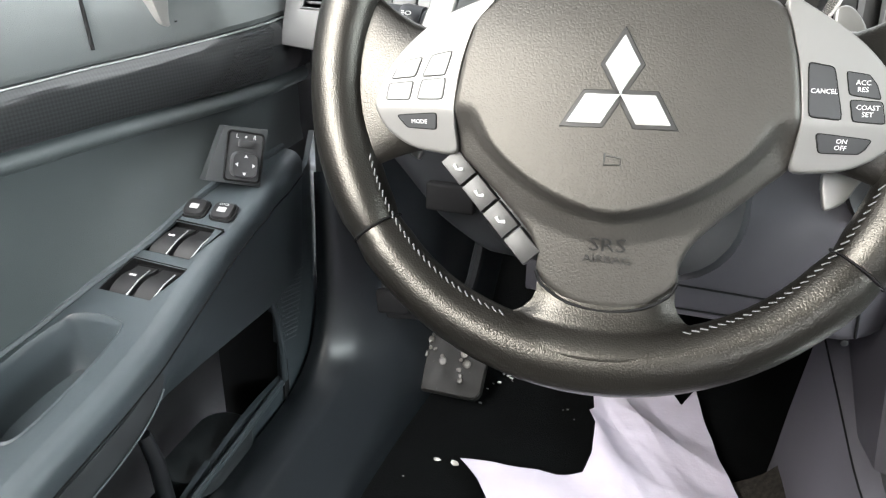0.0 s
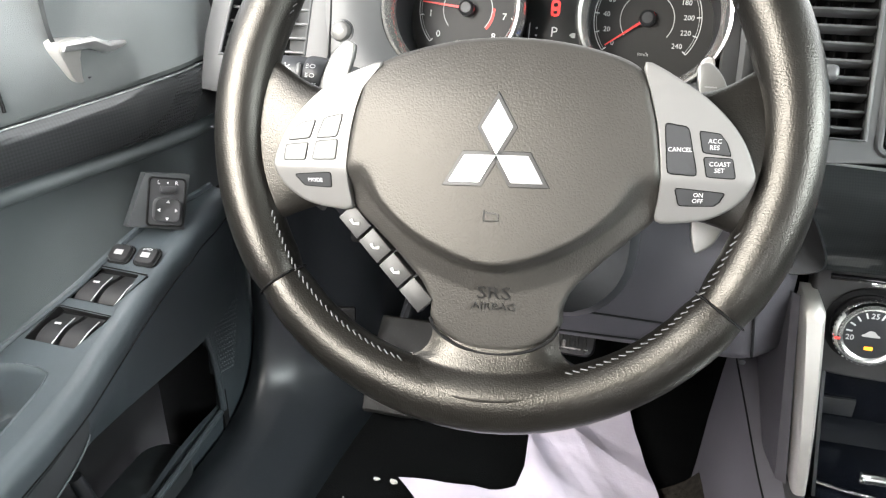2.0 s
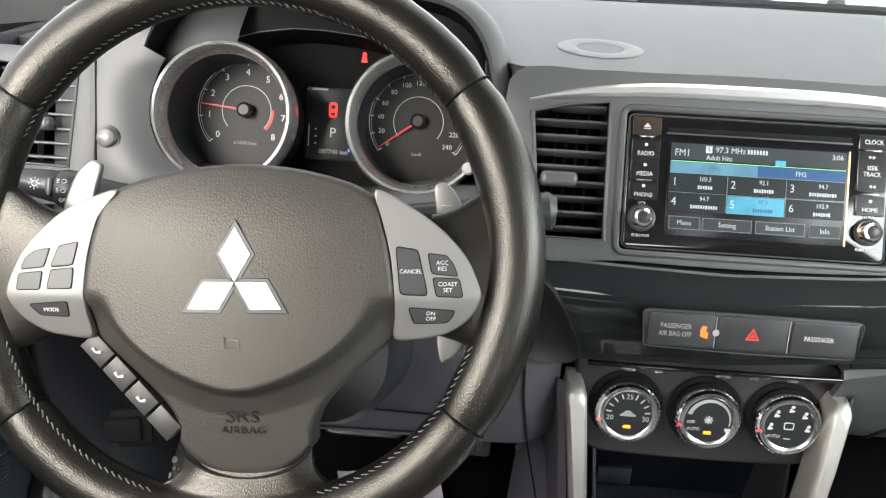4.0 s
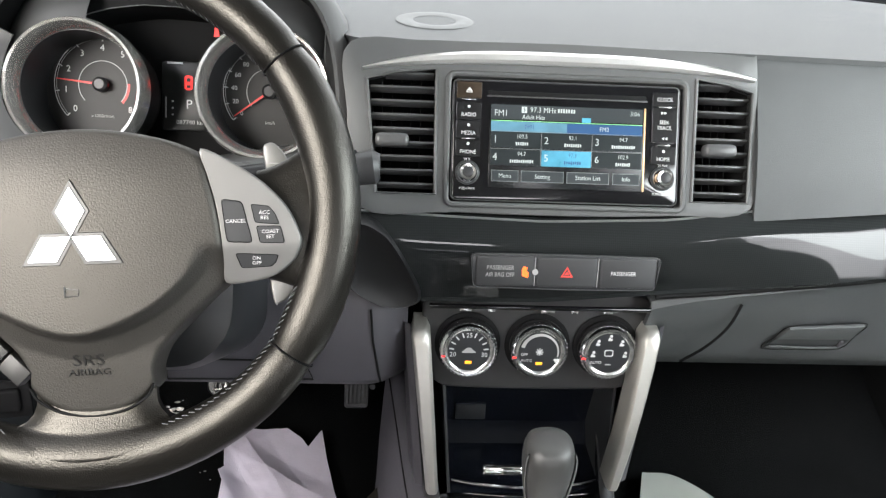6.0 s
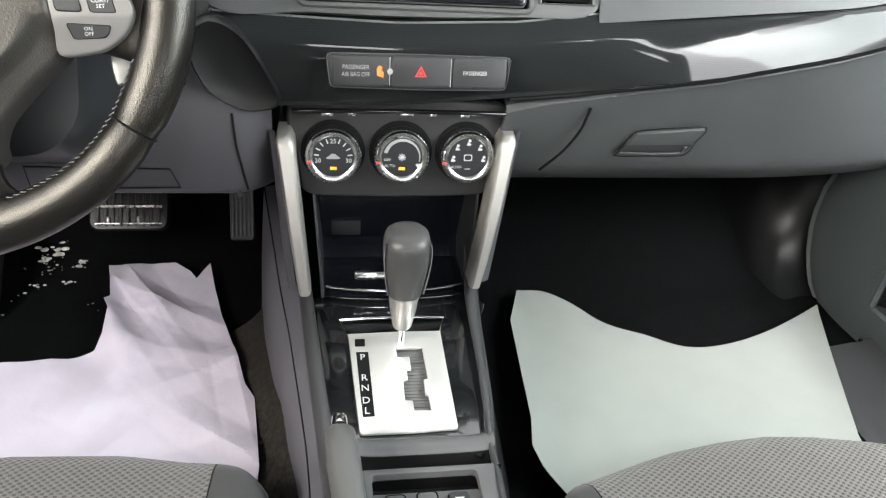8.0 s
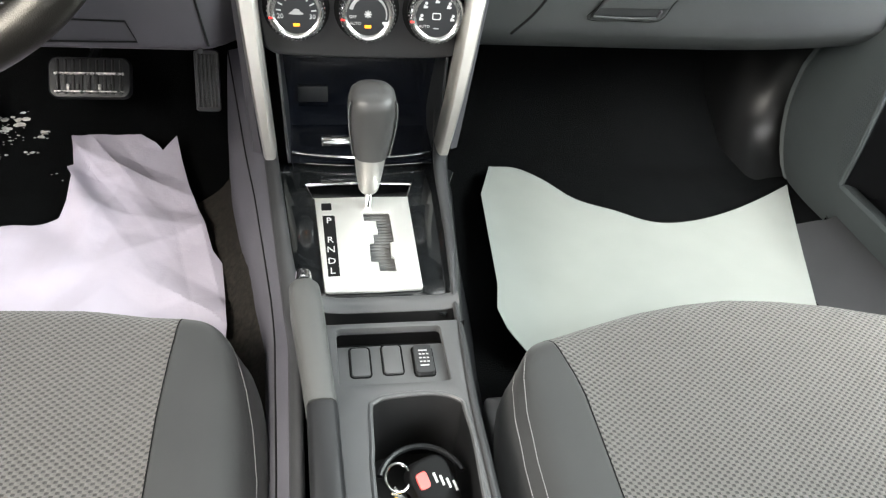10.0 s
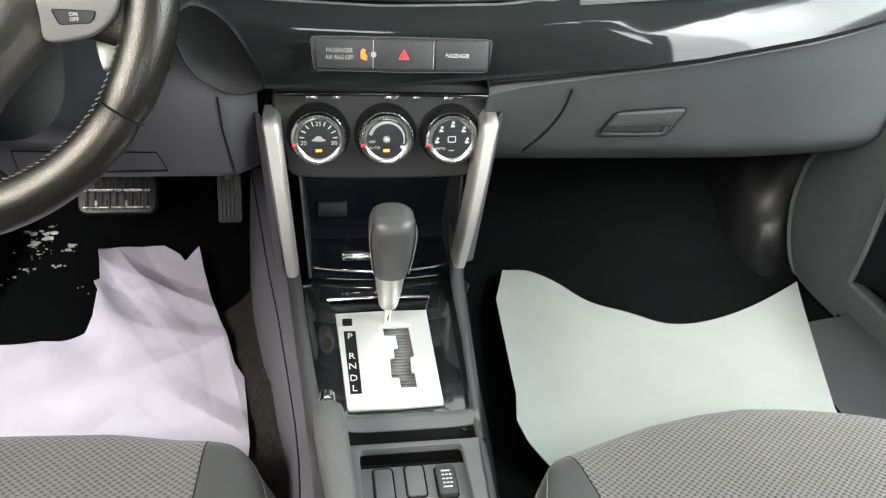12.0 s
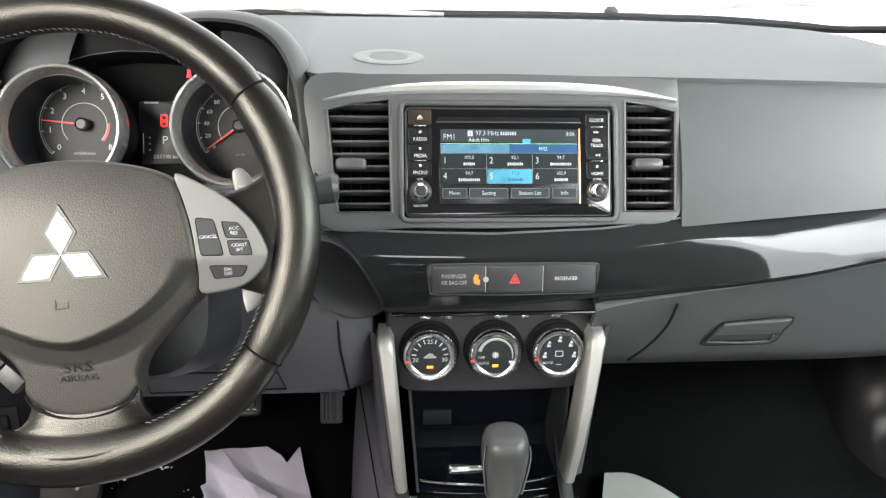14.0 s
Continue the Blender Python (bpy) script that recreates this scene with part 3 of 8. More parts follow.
def weave(name, colours, rough, spec, keep, turn, size):
    """Gloss lacquer over a fine woven pattern, drawn flat on the face whatever its depth."""
    m = mat(name, colours[0], rough, spec=spec, mottle=0.1)
    n, l = m.node_tree.nodes, m.node_tree.links
    co, flat, mp, ch = n.new("ShaderNodeTexCoord"), n.new("ShaderNodeMapping"), n.new("ShaderNodeMapping"), n.new("ShaderNodeTexChecker")
    flat.inputs["Scale"].default_value = keep
    mp.inputs["Rotation"].default_value = turn
    ch.inputs["Scale"].default_value = size
    ch.inputs["Color1"].default_value = (*colours[0], 1)
    ch.inputs["Color2"].default_value = (*colours[1], 1)
    l.new(co.outputs["Object"], flat.inputs[0])
    l.new(flat.outputs[0], mp.inputs[0])
    l.new(mp.outputs[0], ch.inputs["Vector"])
    l.new(ch.outputs["Color"], n["Principled BSDF"].inputs["Base Color"])
    return m


BANDEND = mat("band_end_black", (0.007, 0.0072, 0.0078), 0.38, spec=0.35, mottle=0.08)
CARBON = weave("gloss_weave", ((0.017, 0.0185, 0.019), (0.012, 0.0135, 0.014)), 0.05, 0.28, (1, 0, 1), (0, radians(45), 0), 700)
trim_band()


def lower_dash():
    # glovebox side
    rows = []
    for x in steps(0.1, 0.735, 40):
        d = recede(x)
        zt = lerp([(0.1, 0.345), (0.142, 0.355), (0.322, 0.380), (0.485, 0.412), (0.735, 0.466)], x)
        prof = [(-0.02, zt), (-0.038, zt - 0.003), (-0.042, zt - 0.01)]
        for t in steps(0.1, 1, 8):
            prof.append((mix(-0.042, 0.012, t ** 1.3), mix(zt - 0.01, 0.25, t)))
        prof += [(0.022, 0.2405), (0.035, 0.229), (0.05, 0.2185), (0.066, 0.209), (0.085, 0.2015), (0.11, 0.1965), (0.2, 0.2)]
        rows.append([(x, y + d * mix(0.4, 1.0, min(1.0, max(0.0, (z - 0.22) / 0.12))), z) for y, z in prof])
    part("glovebox_panel", thick(grid(rows), 0.006), GLOVE, dash, "dark grey glovebox panel", True)
    # lower panel on the driver's side
    rows = []
    for x in steps(-0.445, -0.142, 26):
        d = recede(x) + 0.03 * max(0, (x + 0.185) / 0.043) ** 2
        prof = [(-0.02, 0.40), (-0.05, 0.352), (-0.055, 0.34), (-0.0545, 0.30), (-0.05, 0.252), (-0.047, 0.245), (-0.04, 0.2405), (0.0, 0.238), (0.2, 0.25)]
        rows.append([(x, y + d, z) for y, z in prof])
    part("knee_panel", thick(grid(rows), 0.006), LOWER, dash, "grey knee panel under the wheel", True)
    # black panel to the left of the column, set further back
    rows = []
    for x in steps(-0.72, -0.44, 20):
        low = lerp([(-0.72, 0.345), (-0.62, 0.325), (-0.55, 0.262), (-0.5, 0.238)], x)
        rows.append([(x, y + recede(x), z if z > 0.345 else mix(low, 0.345, (z - 0.238) / 0.107)) for y, z in ((-0.005, 0.42), (-0.01, 0.4), (0.0, 0.352), (0.004, 0.34), (0.006, 0.3), (0.01, 0.252), (0.014, 0.245), (0.02, 0.2405), (0.2, 0.25))])
    part("side_panel", thick(grid(rows), 0.006), DARK, dash, "black panel beside the column", True)
    part("side_switch", xf(box(0.05, 0.03, 0.012, (0, 0, 0), 0.004, 3), facing((-0.535, 0.01, 0.3), 0)), VOID, dash, "", True)
    lid = [(-0.38, 0.276), (-0.243, 0.274), (-0.235, 0.2525), (-0.378, 0.2505)]
    face = lambda z: lerp([(0.252, -0.0505), (0.3, -0.055)], z)
    part("lid_gap", tube([(x, face(z), z) for x, z in lid], 0.001, 6, closed=True), VOID, dash, "dark outline of the flush lid", True)
    part("panel_gap", tube([(-0.178, -0.0555, 0.335), (-0.176, -0.0545, 0.3), (-0.168, -0.046, 0.248)], 0.0012, 6), VOID, dash, "", True)
    part("screw", xf(lathe([(0.003, 0), (0.003, 0.001), (0.0015, 0.0014), (0, 0.0014)], 12), facing((-0.176, -0.05, 0.2445), 0)), DARK, dash, "", True)


def glovebox_seam():
    pts = [(0.191, -0.0415, 0.342), (0.186, -0.0345, 0.313), (0.174, -0.021, 0.282), (0.157, -0.003, 0.252)]
    part("lid_gap", tube(curve([Vector(p) for p in pts], 5, False), 0.0016, 6), VOID, dash, "dark gap at the glovebox lid", True)
    pts = [(0.58, 0.046, 0.249), (0.602, 0.0415, 0.261), (0.624, 0.0415, 0.285), (0.633, 0.0385, 0.307), (0.641, 0.03, 0.345), (0.646, 0.025, 0.39)]
    part("lid_gap", tube(curve([Vector(p) for p in pts], 5, False), 0.0016, 6), VOID, dash, "", True)


GLOVE = mat("glovebox_plastic", (0.047, 0.0505, 0.053), 0.42, spec=0.55, grain=0.3, grain_size=0.0009, kind="leather", mottle=0.05)
lower_dash()
glovebox_seam()


def glovebox_handle():
    m = facing((0.302, -0.0145, 0.290), -27)
    h = thing("glovebox_handle", m, "dark grey flush glovebox latch", "latch")
    out = [(p.x, p.y) for p in curve([(-0.06, -0.02, 0), (-0.015, -0.0205, 0), (0.026, -0.019, 0), (0.032, 0.006, 0), (0.034, 0.03, 0), (-0.005, 0.0285, 0), (-0.046, 0.022, 0), (-0.053, 0.002, 0)], 3)]
    part("gap", tube([(x, y, 0.0003) for x, y in out], 0.0005, 6, closed=True), VOID, h)
    part("pull", plate([(-0.052, 0.001), (0.029, 0.003), (0.032, 0.028), (-0.045, 0.02)], 0.004, 0.0012, 2, (), -0.001), GLOVE, h)
    part("recess", plate([(-0.058, -0.0185), (0.0245, -0.0175), (0.029, 0.002), (-0.052, 0.0)], 0.0012, 0, (), 0.0), DARK, h)
    part("finger_lip", tube([(-0.055, -0.014, 0.001), (-0.01, -0.0145, 0.0022), (0.02, -0.0135, 0.0015)], 0.003, 8, flat=0.5), GLOVE, h)
    part("latch_tongue", box(0.004, 0.012, 0.003, (0.0215, -0.007, 0.002), 0.001), LOWER, h)


glovebox_handle()


def switch_panel():
    s = thing("switch_panel", facing((0.003, -0.062, 0.384), 8) @ Matrix.Diagonal((0.935, 0.97, 1, 1)), "row of dark switches in the gloss band", "switch panel")
    shape = [(-0.0955, 0.0125), (-0.094, 0.0155), (-0.09, 0.0165), (0, 0.0172), (0.09, 0.0165), (0.094, 0.0155), (0.0955, 0.0125), (0.0925, -0.0125), (0.091, -0.0155), (0.087, -0.0165), (0, -0.0178), (-0.087, -0.0165), (-0.091, -0.0155), (-0.0925, -0.0125)]
    part("housing", plate(shape, 0.004, 0.001), DARK, s)
    part("outline", tube([(x, y, 0.0042) for x, y in shape], 0.0005, 6, closed=True), SLAT, s, "thin grey outline")
    for x, w in ((-0.061, 0.058), (0.001, 0.061), (0.063, 0.057)):
        k = part("switch", plate(rrect(w, 0.0295, 0.003, 3, (x, 0)), 0.0055, 0.0012), BUTTON, s)
        part("gap", tube([(x + w / 2 + 0.0008, 0.014, 0.0046), (x + w / 2 + 0.0008, -0.014, 0.0052)], 0.00045, 6), GREYP if x < 0.05 else VOID, k)
    text("PASSENGER", 0.0062, at(-0.066, 0.0035, 0.0057), GREYP, s, wide=0.85)
    text("AIR BAG OFF", 0.0062, at(-0.066, -0.0035, 0.0057), GREYP, s, wide=0.8)
    part("warning_lamp", plate([(-0.044, -0.004), (-0.038, -0.006), (-0.0375, -0.001), (-0.040, 0.001), (-0.039, 0.0045), (-0.0425, 0.0055), (-0.0445, 0.002)], 0.0004, 0, z=0.0055), ORANGE, s, "glowing orange lamp")
    part("sensor", plate(circle(0.003, 16, (-0.031, 0)), 0.0006, 0, z=0.0055), GREYP, s)
    tri = lambda r: [(0.001 + r * math.cos(radians(a)), -0.001 + r * math.sin(radians(a))) for a in (90, 210, 330)]
    part("hazard_mark", plate(tri(0.0072), 0.0004, 0, [tri(0.0046)[::-1]], 0.0055), HAZ, s, "red triangle")
    part("hazard_mark", plate(tri(0.0026), 0.0004, 0, (), 0.0055), HAZ, s)
    text("PASSENGER", 0.0058, at(0.058, 0, 0.0057), WHITE, s, wide=0.85)


HAZ = mat("red_print", (0.6, 0.05, 0.04), 0.5, emit=0.25)
switch_panel()

# ---- climate controls and the centre stack ----
CX = -0.009
RINGS = mat("satin_chrome", (0.75, 0.75, 0.74), 0.22, metal=1.0)
stack = thing("centre_stack", Matrix.Translation((CX, -0.03, 0.1)), "dark centre stack between two brushed silver bars", "centre stack")


def centre_stack():
    out = curve([(-0.118, 0.03), (-0.112, 0.055), (-0.06, 0.06), (0, 0.061), (0.06, 0.06), (0.112, 0.055), (0.118, 0.03), (0.108, -0.02), (0.1, -0.043), (0.06, -0.048), (-0.06, -0.048), (-0.1, -0.043), (-0.108, -0.02)], 5)
    part("control_panel", xf(plate([(p[0], p[1]) for p in out], 0.02, 0.004, 3, (), -0.02), facing((CX, -0.026, 0.28), 8)), PANELD, stack, "matt black climate panel", True)
    # the lit open bin under it
    rows = []
    for z, y, w in ((0.237, -0.01, 0.094), (0.233, 0.03, 0.092), (0.14, 0.04, 0.084), (0.122, 0.02, 0.084), (0.118, -0.06, 0.084)):
        rows.append([(CX + w * s, y, z) for s in steps(-1, 1, 8)])
    part("bin", grid(rows), GLOSSB, stack, "gloss black open bin", True)
    for s in (-1, 1):
        rows = [[(CX + s * 0.094, -0.02, 0.237), (CX + s * 0.094, 0.04, 0.237)], [(CX + s * 0.085, -0.06, 0.118), (CX + s * 0.085, 0.04, 0.118)]]
        part("bin_wall", thick(grid(rows), 0.003), DARK, stack, "", True)
    part("socket", xf(box(0.035, 0.02, 0.004, (0, 0, 0), 0.001), facing((CX - 0.055, 0.036, 0.155), 0)), DARK, stack, "dark socket cover in the bin", True)
    part("bin_lip", tube([(CX + x, -0.045 - 0.012 * (1 - (x / 0.08) ** 2), 0.123) for x in steps(-0.08, 0.08, 16)], 0.0018, 8), CHROME, stack, "thin chrome lip", True)
    part("lower_line", tube([(CX + x, -0.056 - 0.008 * (1 - (x / 0.08) ** 2), 0.1165) for x in steps(-0.072, 0.072, 16)], 0.0008, 6), CHROME, stack, "", True)
    part("latch", xf(box(0.044, 0.008, 0.011, (0, 0, 0), 0.003, 3), Matrix.Translation((CX - 0.026, -0.05, 0.141))), CHROME, stack, "chrome tab of the bin", True)
    for name, top, bot in (("bar", (-0.1295, -0.047, 0.310), (-0.112, -0.082, 0.137)), ("bar", (0.106, -0.044, 0.311), (0.078, -0.078, 0.14))):
        s = -1 if top[0] < 0 else 1
        a, b = Vector(top), Vector(bot)
        rows = []
        for t in (0, 0.012, 0.025, 0.05, 0.1, 0.2, 0.35, 0.5, 0.65, 0.8, 0.9, 1.0):
            p = a.lerp(b, t) + Vector((0, -0.008 * math.sin(math.pi * t), 0))
            w = mix(0.0098, 0.0065, t) * (1 - 0.35 * max(0.0, 1 - t / 0.05))
            back = 0.006 * max(0.0, 1 - t / 0.05) ** 2   # rounded over at the top
            rows.append([p + Vector((q[0], q[1] + back, q[2])) for q in ((-w, 0.03, 0), (-w, 0.004, 0), (-w + 0.0015, -0.001, 0), (-w + 0.0035, -0.003, 0), (w - 0.0035, -0.003, 0), (w - 0.0015, -0.001, 0), (w, 0.004, 0), (w, 0.03, 0))])
        part(name, grid(rows, close_v=True, cap=True), BARS, stack, "brushed silver side bar", True)
        rows = []
        for t in steps(0, 1, 8):
            p = a.lerp(b, t)
            w = mix(0.012, 0.02, t) * s
            rows.append([p + Vector((s * 0.0095, 0.01, 0)), p + Vector((s * 0.012 + w * 0.3, 0.015, 0)), p + Vector((s * 0.014 + w * 0.5, 0.06, 0)), p + Vector((s * 0.014 + w * 0.5, 0.3, 0))])
        part("side_cover", grid(rows), LOWER, stack, "grey side cover", True)
    # lip between the gloss band and the panel; chrome flecks stand in for reflections
    part("upper_lip", tube([(CX + x, -0.050 + 0.012 * (x / 0.12) ** 2, 0.338 - 0.006 * (x / 0.12) ** 2) for x in steps(-0.112, 0.108, 40)], 0.0026, 10), LIPM, stack, "gloss black lip", True)
    for x, w in ((-0.077, 0.012), (-0.052, 0.008), (0.003, 0.014), (0.03, 0.008), (0.064, 0.01)):
        part("reflection_glint", xf(box(w, 0.003, 0.003, (0, 0, 0), 0.001), Matrix.Translation((CX + x, -0.0495 + 0.012 * (x / 0.12) ** 2, 0.3345 - 0.006 * (x / 0.12) ** 2))), CHROME, stack, "small chrome piece standing in for a reflection", True)

LIPM = mat("lip_black", (0.004, 0.004, 0.005), 0.09, spec=0.5)
GLOSSB = mat("bin_black", (0.003, 0.004, 0.007), 0.25, spec=0.35, coat=0.1, mottle=0.1)
centre_stack()


def climate_knob(x, marks):
    m = facing((x, -0.027, 0.2825), 8)
    k = thing("climate_knob", m, "black rotary climate knob with a chrome ring and white symbols", "knob", "climate knobs")
    part("skirt", xf(lathe([(0.034, 0), (0.034, 0.0012), (0.0325, 0.002), (0.029, 0.002), (0.029, 0.006), (0, 0.006)], 48), at(0, 0.0015)), VOID, k)
    part("chrome_ring", lathe([(0.0285, 0.005), (0.0288, 0.013), (0.0283, 0.0165), (0.0265, 0.0188), (0.0255, 0.0188), (0.025, 0.017), (0.025, 0.005)], 56), CHROME, k, "bright chrome ring")
    ridges = [xf(box(0.0012, 0.0022, 0.009, (0.0286, 0, 0.0115), 0.0003, 1), Matrix.Rotation(radians(a), 4, "Z")) for a in range(0, 360, 9)]
    part("knurl", joined(*ridges), CHROME, k, "fine ridges of the chrome ring")
    part("satin_ring", lathe([(0.0251, 0.005), (0.0251, 0.0186), (0.0235, 0.0184), (0.0215, 0.0172), (0.0215, 0.005)], 56), RINGS, k, "satin silver ring")
    part("dial", lathe([(0.0217, 0.006), (0.0217, 0.0168), (0.012, 0.0172), (0, 0.0172)], 40), DARK, k, "black dial face")
    if marks == "heat":
        for i, a in enumerate(range(-15, 196, 21)):
            if i in (0, 5, 10):
                continue
            c, s = math.cos(radians(a)), math.sin(radians(a))
            part("tick", xf(box(0.005, 0.0013, 0.0003, (0, 0, 0), 0), Matrix.Translation((0.0175 * c, 0.0175 * s, 0.0174)) @ Matrix.Rotation(radians(a), 4, "Z")), WHITE, k)
        for w, a in (("30", -15), ("25", 90), ("20", 195)):
            text(w, 0.0068, at(0.0165 * math.cos(radians(a)), 0.0165 * math.sin(radians(a)), 0.0175), WHITE, k)
        part("car_mark", plate(curve([(-0.007, -0.002), (-0.004, 0.001), (-0.002, 0.003), (0.002, 0.003), (0.004, 0.001), (0.007, -0.002)], 3), 0.0003, 0, z=0.0172), GREYP, k)
    elif marks == "fan":
        arc = [(0.0198 * math.cos(radians(a)), 0.0198 * math.sin(radians(a))) for a in steps(-15, 165, 24)] + [(mix(0.016, 0.0185, i / 24) * math.cos(radians(a)), mix(0.016, 0.0185, i / 24) * math.sin(radians(a))) for i, a in enumerate(steps(165, -15, 24))]
        part("fan_scale", plate(arc, 0.0003, 0, z=0.0172), GREYP, k, "rising grey scale")
        for a in range(0, 180, 45):
            part("snow_mark", xf(box(0.008, 0.001, 0.0003, (0, 0, 0), 0), at(0, 0, 0.0174, a)), WHITE, k)
        text("OFF", 0.0042, at(-0.0155, -0.003, 0.0175), WHITE, k)
        text("AUTO", 0.0042, at(-0.0128, -0.0095, 0.0175), WHITE, k)
        for a in (30, 150, 270):
            part("fan_mark", xf(plate(circle(0.0014, 10, (0.0015, 0)), 0.0003, 0), Matrix.Translation((0.0175, -0.009, 0.0172)) @ Matrix.Rotation(radians(a), 4, "Z")), WHITE, k)
    else:
        for a in (-5, 42, 90, 138, 185):
            c, s = 0.0165 * math.cos(radians(a)), 0.0165 * math.sin(radians(a))
            part("airflow_mark", plate(circle(0.0016, 10, (c + 0.001, s + 0.002)), 0.0003, 0, z=0.0172), WHITE, k)
            part("airflow_mark", plate([(c - 0.002, s - 0.003), (c + 0.002, s - 0.003), (c + 0.003, s - 0.0016), (c - 0.001, s + 0.0008)], 0.0003, 0, z=0.0172), WHITE, k)
        part("window_mark", plate(rrect(0.009, 0.007, 0.0015, 3), 0.0003, 0, [rrect(0.0072, 0.0052, 0.001, 3)[::-1]], 0.0172), WHITE, k)
        text("AUTO", 0.0042, at(-0.0125, -0.0105, 0.0175), WHITE, k)
    if marks != "air":
        part("amber_lamp", xf(box(0.0066, 0.003, 0.0006, (0, -0.0125, 0.0174), 0.0002, 1), Matrix()), AMBER, k, "glowing amber lamp")
    else:
        part("lamp_mark", xf(box(0.006, 0.001, 0.0006, (0, -0.0125, 0.0174), 0), Matrix()), GREYP, k)
    part("pointer", xf(box(0.004, 0.0016, 0.001, (-0.0255, -0.006, 0.0185), 0), Matrix()), RED, k, "small red pointer")


for x, kind in ((-0.08, "heat"), (-0.008, "fan"), (0.063, "air")):
    climate_knob(x, kind)
# ---- instrument binnacle ----
BIN = facing((-0.38, 0.035, 0.53), 18)   # x from the middle between the gauges
binnacle = thing("instrument_binnacle", BIN, "grey hooded instrument binnacle with two chrome-ringed gauges", "instrument cluster")


DIAL = mat("dial_black", (0.016, 0.0155, 0.015), 0.45, spec=0.3)


SPOKE = mat("spoke_silver", (0.19, 0.187, 0.182), 0.5, metal=0.5, grain=0.05, grain_size=0.0004, mottle=0.04)


def hump(x, wide, tall, dip):
    """Height of the double hood over the gauges."""
    t = min(1.0, abs(x) / wide)
    return tall * (1 - t ** 6) ** 0.33 - dip * math.exp(-(x / 0.04) ** 2)


def instrument_hood():
    wo, wi = 0.183, 0.1645
    outer = [(x, -0.085 + hump(x, wo, 0.199, 0.011)) for x in [wo * math.sin(radians(a)) for a in steps(-90, 90, 40)]]
    inner = [(x, -0.082 + hump(x, wi, 0.18, 0.011)) for x in [wi * math.sin(radians(a)) for a in steps(-90, 90, 40)]]
    rows, lining = [], []
    for (xo, yo), (xi, yi) in zip(outer, inner):
        back = BIN.inverted() @ Vector((-0.38 + xo * 1.06, 0.27, 0.585 - 0.02 * (abs(xo) / wo) ** 3))
        yb = min(back.y, yo)
        lining.append([(xi * 0.985, yi - 0.004, -0.0855), (xi * 0.995, yi - 0.002, -0.04), (xi, yi, -0.004), (xi, yi + 0.001, 0.004)])
        rows.append([(xi, yi + 0.001, 0.004), (mix(xi, xo, 0.2), mix(yi, yo, 0.2), 0.009), (mix(xi, xo, 0.5), mix(yi, yo, 0.5), 0.0075), (mix(xi, xo, 0.8), mix(yi, yo, 0.8), 0.001), (xo, yo, -0.008), (xo * 1.01, yo + 0.001, -0.016),
                     (xo * 1.03, mix(yo, yb, 0.12), -0.06), (xo * 1.05, mix(yo, yb, 0.45), -0.14), (back.x, yb, back.z)])
    part("hood", grid(rows), HOODM, binnacle, "grey grained hood", smooth=60)
    part("hood_lining", grid(lining), MASK, binnacle, "black inside of the hood", smooth=60)
    part("backplate", plate([(p[0], p[1]) for p in inner], 0.004, 0, (), -0.0885), MASK, binnacle, "black inner face")
    # brow over the recess between the gauges
    brow = [(-0.1, 0.05), (-0.082, 0.0629), (-0.0605, 0.0691), (-0.03, 0.0735), (0.0, 0.0732), (0.03, 0.0705), (0.058, 0.065), (0.08, 0.056), (0.1, 0.044)]
    rows = [[(x, lerp(brow, x) - 0.002, -0.085), (x, lerp(brow, x), -0.033), (x, lerp(brow, x) + 0.0012, -0.0315), (x, lerp(brow, x) + 0.012, -0.031), (x, 0.11, -0.034)] for x in steps(-0.1, 0.1, 30)]
    part("brow", grid(rows), MASK, binnacle, "black mask over the display")
    # pale grey tube draws in the highlight along the brow's lip
    part("brow_highlight", tube([(x, lerp(brow, x) + 0.0005, -0.0315) for x in steps(-0.098, 0.098, 40)], 0.0006, 6), FACE, binnacle)
    # faces that fill the corners between the rings and the hood
    for cx, cy, a0, a1 in ((-0.0845, -0.0105, 82, 190), (0.0925, -0.009, 98, -10)):
        rows = []
        for a in steps(a0, a1, 36):
            ca, sa = math.cos(radians(a)), math.sin(radians(a))
            far = 0.064
            while far < 0.12 and abs(cx + far * ca) < wi - 0.001 and cy + far * sa < -0.083 + hump(cx + far * ca, wi, 0.18, 0.011):
                far += 0.001
            rows.append([(cx + mix(0.0635, far, t) * ca, cy + mix(0.0635, far, t) * sa, mix(-0.008, -0.026, t ** 1.5)) for t in steps(0, 1, 4)])
        part("ring_surround", grid(rows), FACED, binnacle, "dark grey face round the gauge ring", smooth=60)
    # side faces with the round button, and the cowl under the gauges
    rows = []
    for y in steps(0.075, -0.14, 26):
        q = 0.0652 ** 2 - (y + 0.0105) ** 2
        end = -0.0845 - math.sqrt(q) if y < 0.04 and q > 0 else (0.004 - 0.1645 * (1 - ((y + 0.082) / 0.18) ** 3) ** (1 / 6) if y > 0 else -0.107)
        row = []
        for t in steps(0, 1, 10):
            fall = 0.01 * max(0.0, (y - 0.055) / 0.02) ** 2 + 0.03 * max(0.0, (-0.1 - y) / 0.04) ** 2
            high = min(1.0, max(0.0, (y - 0.015) / 0.025))
            bow = 0.016 * math.sin(math.pi * t * 0.9) - 0.003
            row.append((mix(-0.235, end, t), y, mix(bow, max(bow, 0.0125 * min(1.0, 3 * t)), high) - fall))
        rows.append(row)
    part("side_face", thick(grid(rows), 0.004), FACEM, binnacle, "grey face with a round button")
    rows = []
